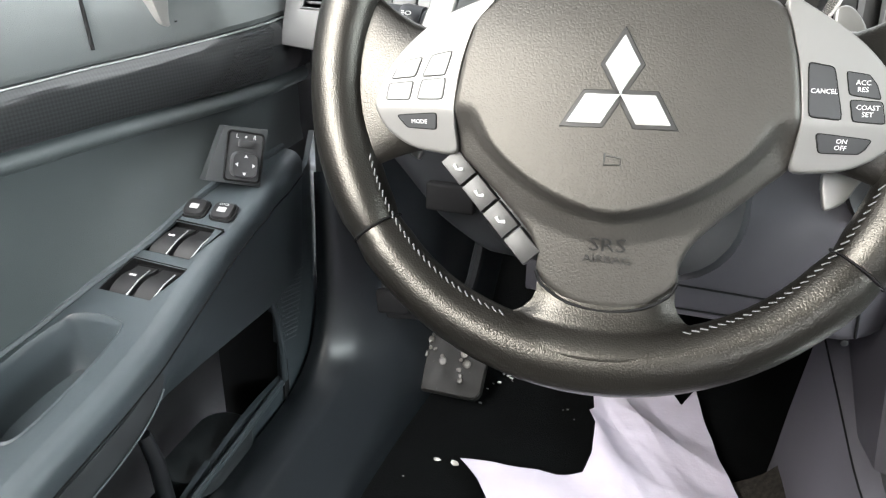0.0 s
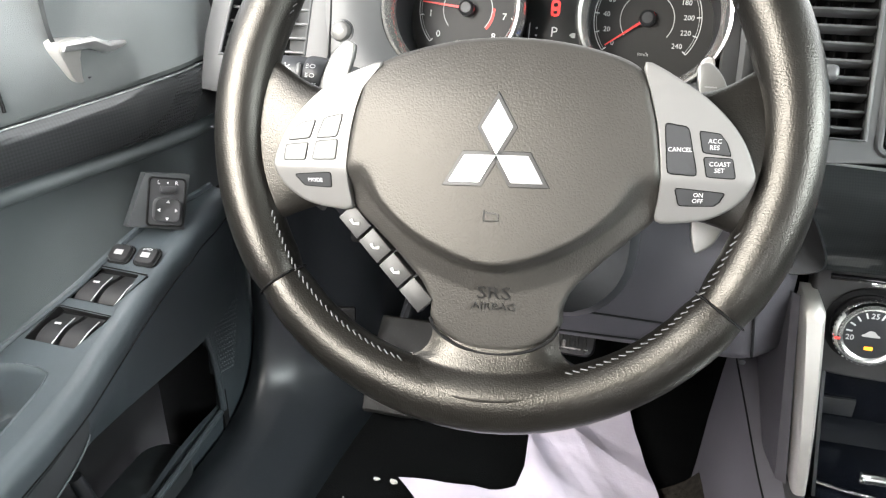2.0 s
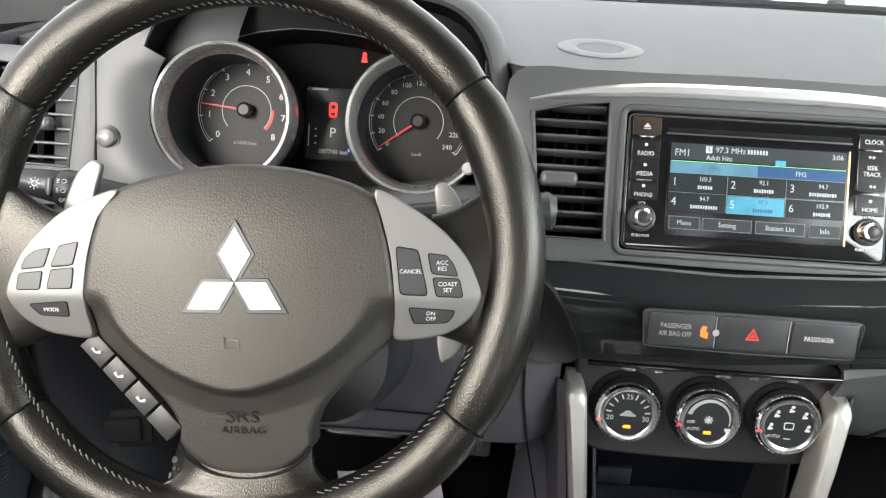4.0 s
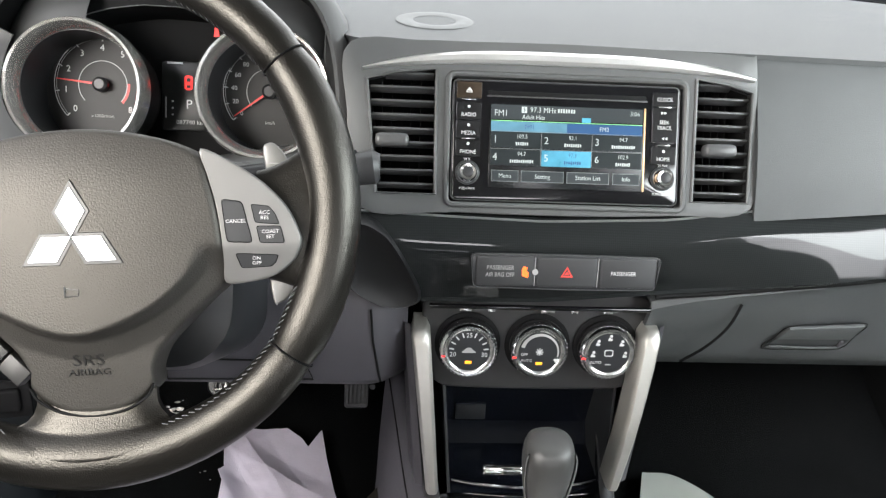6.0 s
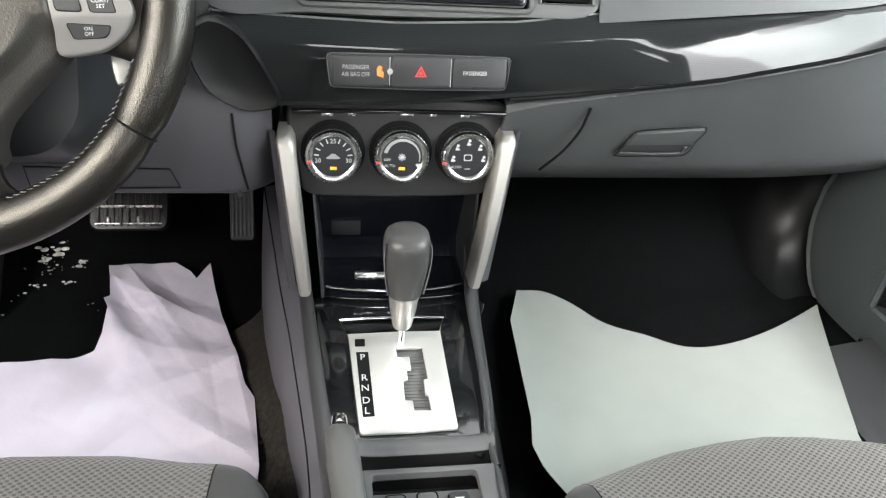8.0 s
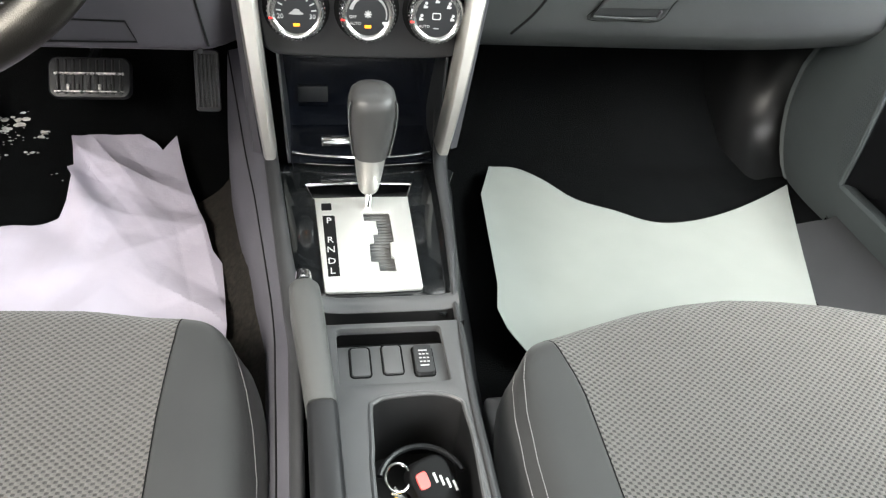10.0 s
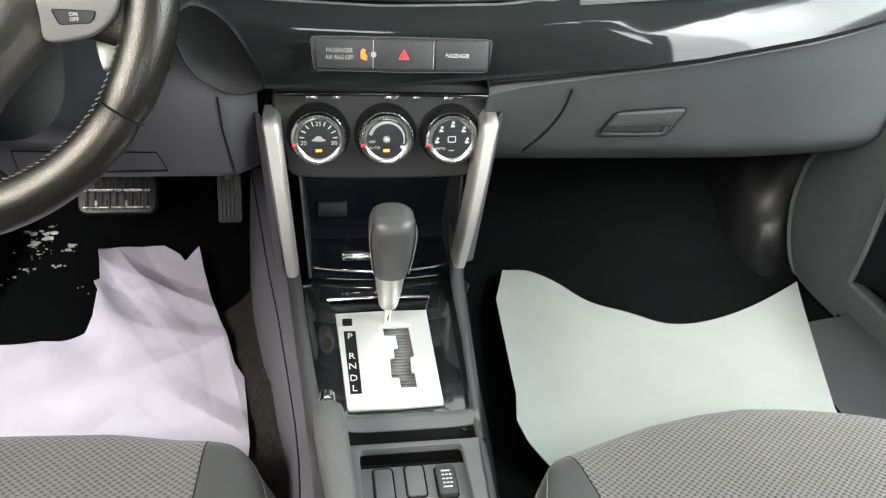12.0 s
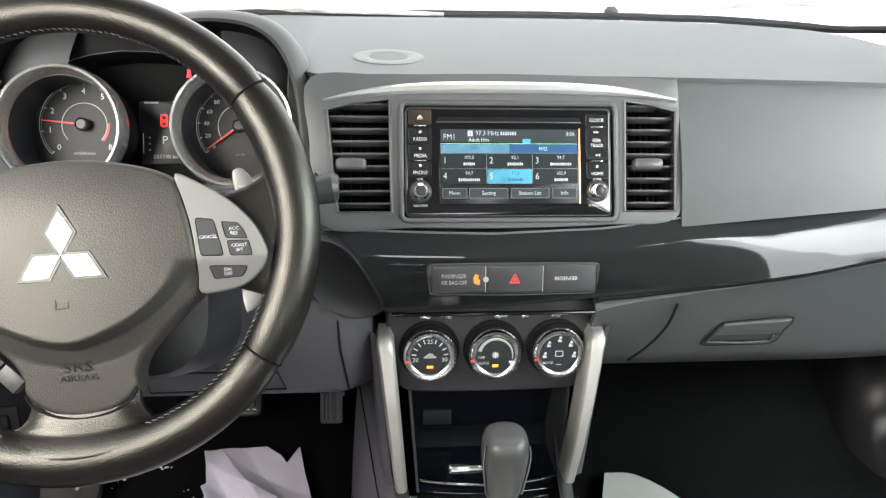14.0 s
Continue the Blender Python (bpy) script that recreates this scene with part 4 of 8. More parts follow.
    for x in steps(-0.2, 0.19, 24):
        rows.append([(x, -0.066 - 0.01 * math.cos(x * 20), -0.06), (x, -0.073 - 0.008 * math.cos(x * 20), -0.004), (x, -0.08, 0.008), (x, -0.1, 0.014), (x, -0.15, 0.012)])
    part("lower_cowl", thick(grid(rows), 0.004), FACE, binnacle, "grey cowl under the gauges")
    rows = []
    for t in steps(0, 1, 6):
        x = mix(0.15, 0.2, t)
        rows.append([(x, 0.058, -0.03 - 0.03 * t), (x, 0.05, -0.01 - 0.03 * t), (x, 0.03, -0.004 - 0.03 * t), (x, -0.06, 0.002 - 0.02 * t), (x, -0.13, 0.004 - 0.012 * t), (x, -0.17, -0.012)])
    part("side_face", thick(grid(rows), 0.004), FACEM, binnacle)
    b = part("mode_button", xf(lathe([(0.0092, 0), (0.009, 0.004), (0.0078, 0.007), (0.005, 0.0085), (0, 0.009)], 32), at(-0.180, -0.040, 0.0142)), KNOBG, binnacle, "round satin button")
    part("ring", xf(ring(circle(0.0105, 32), 0.0012, 8), at(-0.180, -0.040, 0.0155)), DARK, b)
    text("INFO", 0.0042, at(-0.180, -0.040, 0.0232), GREYP, b)


KNOBG = mat("button_grey", (0.15, 0.148, 0.142), 0.4, metal=0.4)
LITB = mat("bright_display_white", (0.5, 0.5, 0.5), 0.4, emit=0.5)
MASK = mat("mask_black", (0.0035, 0.0036, 0.0039), 0.6, spec=0.1, mottle=0.06)
# lifted from black: the haze of the cover lens is put into this grey
DISP_HAZE = mat("hazy_display_grey", (0.016, 0.0175, 0.0175), 0.3, spec=0.4, mottle=0.2, mottle_size=0.03)
FACED = mat("dark_fascia_plastic", (0.036, 0.037, 0.0375), 0.46, grain=0.15, grain_size=0.0006, mottle=0.06)
FACEM = mat("side_fascia_plastic", (0.053, 0.0545, 0.055), 0.44, grain=0.15, grain_size=0.0006, mottle=0.06)
HOODM = mat("hood_plastic", (0.06, 0.061, 0.062), 0.5, grain=0.3, grain_size=0.001, kind="leather", mottle=0.05)
instrument_hood()


def gauge(rx, ry, r, x, y, numbers, start, end, unit, value, small):
    """A round dial about (x, y) deep in a ring about (rx, ry); angles run clockwise from the top."""
    g = part("dial", xf(plate(circle(r * 0.99, 56), 0.002, 0, (), -0.074), at(rx, ry)), DIAL, binnacle, "black dial face")
    part("tunnel", xf(lathe([(r * 0.945, -0.072), (r * 0.93, -0.015), (r * 0.96, -0.015), (r * 0.98, -0.072)], 56), at(rx, ry)), DARK, g)
    part("chrome_ring", xf(lathe([(r * 0.935, -0.022), (r * 0.94, -0.012), (r * 0.965, -0.004), (r * 1.02, 0.003), (r * 1.06, 0.004), (r * 1.1, -0.002), (r * 1.1, -0.022)], 64), at(rx, ry)), GRING, g, "satin chrome ring")
    n = len(numbers)
    k = 0.0447
    arc = lambda rr, a: (x + rr * math.sin(radians(a)), y + rr * math.cos(radians(a)))
    pts = steps(start, end, 48)
    part("scale_line", plate([arc(k * 1.1, a) for a in pts] + [arc(k * 1.085, a) for a in pts[::-1]], 0.0002, 0, (), -0.072), LIT, g)
    part("scale_line", plate([arc(k * 1.05, a) for a in pts] + [arc(k * 1.04, a) for a in pts[::-1]], 0.0002, 0, (), -0.072), GREYP, g)
    part("scale_line", plate([arc(k * 0.56, a) for a in pts] + [arc(k * 0.54, a) for a in pts[::-1]], 0.0002, 0, (), -0.072), GREYP, g)
    for i, w in enumerate(numbers):
        a = mix(start, end, i / (n - 1))
        px, py = arc(k * 1.04, a)
        part("tick", xf(box(0.001, k * 0.09, 0.0003, (0, 0, 0), 0), Matrix.Translation((px, py, -0.0717)) @ Matrix.Rotation(radians(-a), 4, "Z")), LIT, g)
        qx, qy = arc(k * (0.84 if not small else 0.84), a)
        text(w, 0.0092 if not small else 0.0066, at(qx, qy, -0.0715), LIT, g)
    text(unit, 0.005, at(x, y - 0.032, -0.0715), GREYP, g)
    d = Vector((math.sin(radians(value)), math.cos(radians(value)), 0))
    s = Vector((d.y, -d.x, 0))
    c = Vector((x, y, -0.066))
    bm = bmesh.new()
    lo = [bm.verts.new(c + v) for v in (-d * 0.008 - s * 0.0014, -d * 0.008 + s * 0.0014, d * k * 1.0 + s * 0.0005, d * k * 1.0 - s * 0.0005)]
    bm.faces.new(lo)
    part("needle", thick(bm, 0.0008), NEEDLE, g, "red needle")
    part("hub", xf(lathe([(0.0075, -0.07), (0.0075, -0.063), (0.005, -0.061), (0, -0.061)], 24), at(x, y)), DARK, g)
    if not small:
        part("red_zone", plate([arc(k * 0.62, a) for a in steps(end - 46, end, 8)] + [arc(k * 0.56, a) for a in steps(end, end - 46, 8)], 0.0002, 0, (), -0.072), NEEDLE, g)
    return g


GRING = mat("gauge_ring", (0.74, 0.72, 0.69), 0.24, metal=0.9, mottle=0.04)
gauge(-0.0845, -0.0105, 0.0595, -0.084, -0.0005, list("012345678"), -132, 132, "x1000r/min", -84, False)
gauge(0.0925, -0.009, 0.0595, 0.088, -0.0015, ["0", "20", "40", "60", "80", "100", "120", "140", "160", "180", "200", "220", "240"], -128, 128, "km/h", -126, True)


def display():
    s = part("display", plate(rrect(0.056, 0.072, 0.004, 3, (0.001, -0.008)), 0.003, 0.0008, (), -0.0845), DISP_HAZE, binnacle, "small dark display with lens haze in its grey")
    text("P", 0.0135, at(0.0017, -0.0168, -0.0805), LITB, s)
    text("087740 km", 0.0065, at(0.003, -0.0355, -0.0805), LIT, s)
    part("car_mark", plate(rrect(0.0085, 0.0152, 0.003, 3, (0.001, 0.0061)), 0.0003, 0, [rrect(0.0045, 0.004, 0.001, 2, (0.001, 0.0092))[::-1], rrect(0.0045, 0.003, 0.001, 2, (0.001, 0.0022))[::-1]], -0.081), RED, s, "red glowing car outline")
    part("bar_mark", xf(box(0.016, 0.002, 0.0003, (-0.013, 0.0262, -0.0808), 0), Matrix()), LIT, s)
    for y in (-0.0135, -0.0205, -0.0275):
        part("temperature_mark", xf(box(0.002, 0.0016, 0.0003, (-0.0155, y, -0.0808), 0), Matrix()), LIT, s)
    part("gauge_line", xf(box(0.0008, 0.022, 0.0003, (-0.0225, -0.02, -0.0808), 0), Matrix()), LIT, s)
    part("selector_mark", plate([(0.0165, -0.0185), (0.0195, -0.0165), (0.0225, -0.0165), (0.0225, -0.021), (0.0195, -0.021)], 0.0003, 0, z=-0.081), GREYP, s)
    part("blue_lamp", plate(circle(0.0018, 12, (0.0195, -0.033)), 0.0003, 0, z=-0.081), BLUE, s)
    part("belt_lamp", plate(circle(0.0022, 12, (0.0291, 0.0635)), 0.0003, 0, z=-0.0842), RED, binnacle, "small red warning lamp")
    part("belt_lamp", plate([(0.0261, 0.0555), (0.0321, 0.0555), (0.031, 0.0615), (0.0272, 0.0615)], 0.0003, 0, z=-0.0842), RED, binnacle)
    part("reset_knob", xf(lathe([(0.0055, -0.01), (0.0055, 0.006), (0.004, 0.0075), (0, 0.0075)], 20), at(0.141, -0.047, 0.0)), SILVER, binnacle, "small chrome reset pin")


BLUE = mat("blue_lamp", (0.05, 0.2, 1.0), 0.4, emit=1.0)
display()
VL = facing((-0.625, 0.012, 0.505), 18)
vout = [(-0.037, 0.053), (0.037, 0.049), (0.03, -0.037), (-0.056, -0.036)]
air_vent("side_air_vent", vout, (0.0, 0.0), VL, 7, 96)
VS = thing("vent_surround", VL, "grey surround of the side vent", "vent surround")
part("panel", plate([(-0.048, 0.068), (0.0, 0.067), (0.05, 0.064), (0.053, 0.0), (0.054, -0.07), (-0.03, -0.074), (-0.075, -0.07), (-0.072, -0.02), (-0.06, 0.04)], 0.004, 0.001, 2, [[Vector(p) for p in vout]], -0.002), FACED, VS)
part("edge_gap", tube([(0.052, 0.064, 0.002), (0.0545, 0.0, 0.002), (0.0555, -0.07, 0.002)], 0.0012, 6), VOID, VS)

# ---- steering wheel ----
WHEEL_LEAN = 22.7
COLUMN = facing((-0.3755, -0.1792, 0.4792), WHEEL_LEAN)
WHEEL = COLUMN @ Matrix.Rotation(radians(3.7), 4, "Z")   # turned a little from straight ahead
wheel = thing("steering_wheel", WHEEL, "black leather steering wheel with silver spokes and light stitching", "steering wheel")
R, r0 = 0.1812, 0.0178


RIM_X, RIM_Y = -0.0055, -0.003   # the rim's middle from the hub's


def rim_point(a, out=0.0, up=0.0):
    return Vector((RIM_X + (R + out) * math.cos(a), RIM_Y + (R + out) * math.sin(a), up))


def swell(deg):
    """Extra girth of the rim, at the thumb rests and the spokes."""
    g = 0.0
    for c, w, h in ((14, 20, 0.0018), (166, 20, 0.0018), (-90, 28, 0.003), (-22, 16, 0.002), (202, 16, 0.002)):
        d = (deg - c + 180) % 360 - 180
        g += h * math.exp(-(d / w) ** 2)
    return g


def rim_section(a0, a1):
    n = max(6, int(abs(a1 - a0) / 4))
    rows = []
    for i, deg in enumerate(steps(a0, a1, n)):
        a = radians(deg)
        end = 0.9 if i in (0, n) else 1.0
        g = (r0 + swell(deg)) * end
        rows.append([rim_point(a, g * 1.0 * math.cos(t) - swell(deg) * 0.7, g * 0.98 * math.sin(t)) for t in [2 * math.pi * k / 20 for k in range(20)]])
    return grid(rows, close_v=True, cap=True)


for a0, a1 in ((35.5, 145.2), (145.8, 216.0), (216.6, 323.0), (-36.4, 34.9)):
    part("rim", rim_section(a0, a1), LEATHER, wheel, "grained black leather")


def seam_ring(deg):
    a = radians(deg)
    pts = [rim_point(a, (r0 + swell(deg)) * 0.965 * math.cos(t) - swell(deg) * 0.7, (r0 + swell(deg)) * 0.95 * math.sin(t)) for t in [2 * math.pi * k / 24 for k in range(24)]]
    return tube(pts, 0.0005, 6, closed=True)


for deg in (35.2, 145.5, 216.3, 323.3):
    part("seam", seam_ring(deg), VOID, wheel)


def stitches():
    for lo, hi in ((202, 250), (290, 338), (28, 152)):
        for deg in steps(lo, hi, int((hi - lo) / 1.75)):
            a = radians(deg)
            g = r0 + swell(deg)
            w = 2.62 if lo > 100 else 2.85   # how far round to the inside
            p = rim_point(a, g * math.cos(w) - swell(deg) * 0.7, g * math.sin(w) + 0.0004)
            t = Vector((-math.sin(a), math.cos(a), 0)).normalized() * 0.0021
            o = Vector((math.cos(a), math.sin(a), 0.3)).normalized() * 0.0011
            part("stitch", tube([p - t - o, p + t + o], 0.00055, 5), STITCHW if lo > 100 else STITCHD, wheel)


STITCHD = mat("dark_thread", (0.008, 0.0085, 0.01), 0.6)
STITCHW = mat("wheel_thread", (0.075, 0.078, 0.08), 0.7)
HUB = [(0, 0.053), (0.045, 0.048), (0.0825, 0.0345), (0.0915, 0.012), (0.0955, -0.006), (0.0985, -0.03), (0.0985, -0.054), (0.084, -0.069), (0.066, -0.086), (0.05, -0.103), (0.043, -0.118), (0.0415, -0.131), (0.022, -0.1455)]


def both(pts):
    """The right half of an outline and its mirror image."""
    return [Vector((x, y, 0)) for x, y in pts] + [Vector((-x, y, 0)) for x, y in reversed(pts) if x > 1e-6]


def soft_step(v):
    v = min(1.0, max(0.0, v))
    return v * v * (3 - 2 * v)


def hub_height(x, y):
    """The dome of the airbag cover, that falls over a crease to the cheeks and the lower neck."""
    d = 0.033 - 0.006 * (x / 0.1) ** 2 - 0.012 * max(0.0, (y + 0.012) / 0.066) ** 2.5
    down = -y - 0.03
    if down <= 0:
        return d
    f = (abs(x) / 0.083) ** 1.6 + (down / 0.0586) ** 1.6
    k = soft_step((f - 0.97) / 0.24) * soft_step(down / 0.012)
    beyond = max(0.0, f ** 0.625 - 1.0) * 0.0586 * soft_step(down / 0.02)
    return d - 0.0115 * k - 0.52 * min(beyond, 0.02) - 0.13 * max(0.0, beyond - 0.02) + 0.004 * (x / 0.1) ** 2 * k


def hub():
    ol = curve(both(HUB + [(0, -0.149)]), 5)
    c = Vector((0, -0.03, 0))
    rows = []
    for s, drop in [(1.0, -0.03), (1.0, -0.005), (0.988, -0.0015), (0.97, -0.0003)] + [(k, 0) for k in steps(0.955, 0.03, 90)]:
        row = []
        for p in ol:
            q = c + (p - c) * s
            row.append((q.x, q.y, hub_height(q.x, q.y) + drop))
        rows.append(row)
    bm = grid(rows, close_v=True)
    bm.verts.ensure_lookup_table()
    n = len(ol)
    bm.faces.new([bm.verts[len(bm.verts) - n + i] for i in range(n)])
    part("airbag_cover", bm, AIRBAG, wheel, "grained dark cover with a raised dome")
    foot = curve([Vector((x, y, hub_height(x, y) + 0.0002)) for x, y in ((-0.0425, -0.1275), (-0.0375, -0.1365), (-0.022, -0.1455), (0, -0.149), (0.022, -0.1455), (0.0375, -0.1365), (0.0425, -0.1275))], 6, False)
    part("cover_gap", tube(foot, 0.001, 6), VOID, wheel, "dark gap under the cover")
    # boss behind it
    part("boss", xf(dome([(p[0] * 0.98, p[1] * 0.98) for p in ol], [(0.75, -0.06), (0.9, -0.035), (1.0, -0.01), (1.0, -0.002)], (0, -0.03)), Matrix()), DARK, wheel)


hub()




def trim_height(x, y):
    """The silver trim's face: it folds back below a crease level with the lower keys."""
    z = 0.0245 - 0.10 * (abs(x) - 0.1)
    fold = -0.0315 - y
    return z - (0.42 * (math.sqrt(fold * fold + 2.2e-6) + fold) / 2)


def spokes():
    for s in (-1, 1):
        sil = curve([Vector((s * x, y, 0)) for x, y in ((0.0765 if s < 0 else 0.0862, 0.0362), (0.108, 0.0255), (0.1275, 0.0115), (0.1425, -0.0055), (0.151, -0.0245), (0.151, -0.034), (0.1435, -0.0455), (0.1295, -0.0545), (0.112, -0.058), (0.0975, -0.0575), (0.098, -0.043), (0.098, -0.03), (0.0955, -0.0055), (0.0905, 0.0165) if s > 0 else (0.0885, 0.0195))], 4)
        c = Vector((s * 0.118, -0.014, 0))
        rows = []
        for k, drop in [(1.0, -0.008), (1.0, -0.0014), (0.988, -0.0004), (0.97, 0.0)] + [(k, 0) for k in steps(0.94, 0.04, 24)]:
            rows.append([(q.x, q.y, trim_height(q.x, q.y) + drop) for q in (c + (p - c) * k for p in sil)])
        bm = grid(rows, close_v=True)
        bm.verts.ensure_lookup_table()
        bm.faces.new([bm.verts[len(bm.verts) - len(sil) + i] for i in range(len(sil))])
        part("spoke_trim", bm, SPOKE, wheel, "satin silver spoke trim", smooth=50)
        # leather web from the trim to the rim
        rows = []
        for t in steps(0, 1, 8):
            x = mix(0.12, R - 0.002, t)
            hi, lo = mix(0.022, 0.06, t ** 1.6), mix(-0.056, -0.082, t ** 1.4)
            z = mix(0.012, 0.006, t)
            rows.append([(s * x, mix(lo, hi, (1 - math.cos(a)) / 2), z * math.sin(a) * (1 if a <= math.pi else 1.6)) for a in [2 * math.pi * k / 24 for k in range(24)]])
        part("spoke", grid(rows, close_v=True, cap=True), LEATHER, wheel, "leather-covered side spoke")
    # lower spoke, that runs over into the rim
    wide = [(-0.186, 0.048), (-0.172, 0.066), (-0.166, 0.071), (-0.161, 0.068), (-0.156, 0.058), (-0.152, 0.0495), (-0.147, 0.0448), (-0.141, 0.0423), (-0.126, 0.0415)]
    rows = []
    for y in steps(-0.126, -0.184, 40):
        w, row = lerp(wide, y), []
        for u in steps(-1, 1, 40):
            x = u * w
            rho = math.hypot(x - RIM_X, y - RIM_Y)
            fat = swell(math.degrees(math.atan2(y - RIM_Y, x - RIM_X)))
            g = r0 + fat
            tall = 0.98 * g * math.sqrt(max(0.0, 1 - ((rho - R + 0.7 * fat) / g) ** 2)) - 0.0006
            low = mix(0.0035, 0.0155, soft_step((-y - 0.135) / 0.045)) - 0.006 * (x / 0.05) ** 2 * soft_step((-y - 0.14) / 0.03) - 0.013 * abs(u) ** 6
            h = max(0.0, 0.011 - abs(low - tall)) / 0.011
            row.append((x, y, max(low, tall) + 0.0026 * h * h - 0.0045 * soft_step((rho - 0.172) / 0.012)))
        rows.append(row + [(u * w * 0.96, y, -0.011) for u in steps(1, -1, 6)])
    part("spoke", grid(rows, close_v=True, cap=True), LEATHER, wheel, "leather-covered lower spoke")


spokes()


EMBOSS = mat("embossed_edge", (0.012, 0.012, 0.012), 0.35)


def emblem():
    e = 0.0195
    for turn in (0, 120, 240):
        for grow, z, m, nm in ((1.34, 0.0, EMBOSS, "emblem_seat"), (1.0, 0.0009, EMB, "emblem")):
            w, h = e * 0.5, e * 0.866
            c = Vector((0, h, 0))
            quad = [c + (Vector(p) - c) * (1 + (grow - 1) * (1.0 if nm == "emblem" else 0.85)) for p in ((0, 0, 0), (w, h, 0), (0, 2 * h, 0), (-w, h, 0))]
            bm = xf(plate([(q.x, q.y) for q in quad], 0.0012, 0.0004, 1), Matrix.Translation((0.001, -0.0215, 0.0322 + z)) @ Matrix.Rotation(radians(turn), 4, "Z"))
            part(nm, bm, m, wheel, "bright silver diamond" if nm == "emblem" else "")


EMB = mat("bright_silver", (0.9, 0.9, 0.9), 0.2, metal=0.85, mottle=0.03)
emblem()


def wheel_buttons():
    def key(pts, material, label, rise):
        """A flush key that follows the trim's face, in a narrow dark gap."""
        ol = curve([Vector((x, y, 0)) for p, q in zip(pts, pts[1:] + pts[:1]) for x, y in ((mix(p[0], q[0], 0.1), mix(p[1], q[1], 0.1)), (mix(p[0], q[0], 0.5), mix(p[1], q[1], 0.5)), (mix(p[0], q[0], 0.9), mix(p[1], q[1], 0.9)))], 2)
        c = sum(ol, Vector()) / len(ol)
        rows = [[(v.x, v.y, trim_height(v.x, v.y) + up) for v in (c + (p - c) * k for p in ol)] for k, up in ((1.0, -0.002), (1.0, rise - 0.0004), (0.97, rise), (0.5, rise), (0.1, rise))]
        bm = grid(rows, close_v=True)
        bm.verts.ensure_lookup_table()
        bm.faces.new([bm.verts[len(bm.verts) - len(ol) + i] for i in range(len(ol))])
        k = part("key", bm, material, wheel, label)
        part("gap", tube([(v.x, v.y, trim_height(v.x, v.y) + 0.0001) for v in (c + (p - c) * 1.02 for p in ol)], 0.00038, 5, closed=True), VOID, k)
        return k

    def word(words, size, x, y, rise, k):
        tilt = math.atan2(trim_height(x, y + 0.002) - trim_height(x, y - 0.002), 0.004)
        lean = math.atan2(trim_height(x - 0.002, y) - trim_height(x + 0.002, y), 0.004)
        m = Matrix.Translation((x, y, trim_height(x, y) + rise + 0.0003)) @ Matrix.Rotation(lean, 4, "Y") @ Matrix.Rotation(tilt, 4, "X")
        text(words, size, m, WHITE, k)

    # audio keys, left
    for pts in ([(-0.1214, -0.0009), (-0.1253, -0.0126), (-0.141, -0.0142), (-0.1375, -0.0068), (-0.1312, -0.0027)],
                [(-0.102, 0.003), (-0.1057, -0.0114), (-0.1204, -0.0126), (-0.1149, 0.0003)],
                [(-0.1424, -0.0174), (-0.1264, -0.0158), (-0.1283, -0.027), (-0.1438, -0.0273)],
                [(-0.1203, -0.0149), (-0.1052, -0.0134), (-0.1063, -0.0262), (-0.1229, -0.0265)]):
        key(pts, KEYL, "pale grey key", 0.0007)
    k = key([(-0.1363, -0.0367), (-0.1102, -0.0348), (-0.1105, -0.0444), (-0.1296, -0.0437)], BUTTON, "dark mode key", 0.0004)
    word("MODE", 0.0038, -0.1215, -0.0402, 0.0004, k)
    # cruise keys, right
    for pts, words, size, (tx, ty) in (([(0.0994, 0.0004), (0.1126, -0.0017), (0.1186, -0.0295), (0.102, -0.0285)], "CANCEL", 0.0036, (0.1083, -0.0148)),
                                       ([(0.1191, -0.0036), (0.1304, -0.005), (0.1346, -0.0101), (0.1372, -0.0175), (0.1215, -0.0158)], "ACC\nRES", 0.0037, (0.1278, -0.0112)),
                                       ([(0.1222, -0.0188), (0.1381, -0.0192), (0.1404, -0.0306), (0.1244, -0.03)], "COAST\nSET", 0.0037, (0.1312, -0.0245)),
                                       ([(0.1072, -0.0373), (0.1352, -0.0393), (0.1332, -0.0441), (0.1299, -0.0469), (0.1101, -0.0474)], "ON\nOFF", 0.0037, (0.1205, -0.0427))):
        k = key(pts, BUTTON, "dark cruise key", 0.0005)
        word(words, size, tx, ty, 0.0005, k)
    # telephone keys under the left of the cover
    a, b = Vector((-0.0985, -0.0545, 0.002)), Vector((-0.044, -0.112, 0.002))
    d = (b - a).normalized()
    n = Vector((d.y, -d.x, 0)) * -1
    for i in range(4):
        p, q = a + (b - a) * (i * 0.27 + 0.006), a + (b - a) * (i * 0.27 + 0.255)
        o = -Vector((-d.y, d.x, 0)) * 0.0135
        bm = plate([(p.x, p.y), (q.x, q.y), (q.x + o.x, q.y + o.y), (p.x + o.x, p.y + o.y)], 0.012, 0.001, 2, (), -0.002)
        k = part("telephone_key", bm, KEYD, wheel, "grey telephone key")
        c = (p + q) / 2 + o * 0.45
        if i in (0, 1, 2):
            mark = tube([c + Vector((-0.003, 0.001, 0.0087)), c + Vector((-0.0012, -0.002, 0.0087)), c + Vector((0.0028, -0.0016, 0.0087))], [0.0012, 0.0006, 0.0012], 6)
            part("mark", mark, WHITE, k)
    # raised words and horn mark
    for words, size, wide, y in (("SRS", 0.0125, 1.2, -0.1085), ("AIRBAG", 0.0065, 1.3, -0.1172)):
        tilt = math.atan2(hub_height(0, y + 0.003) - hub_height(0, y - 0.003), 0.006)
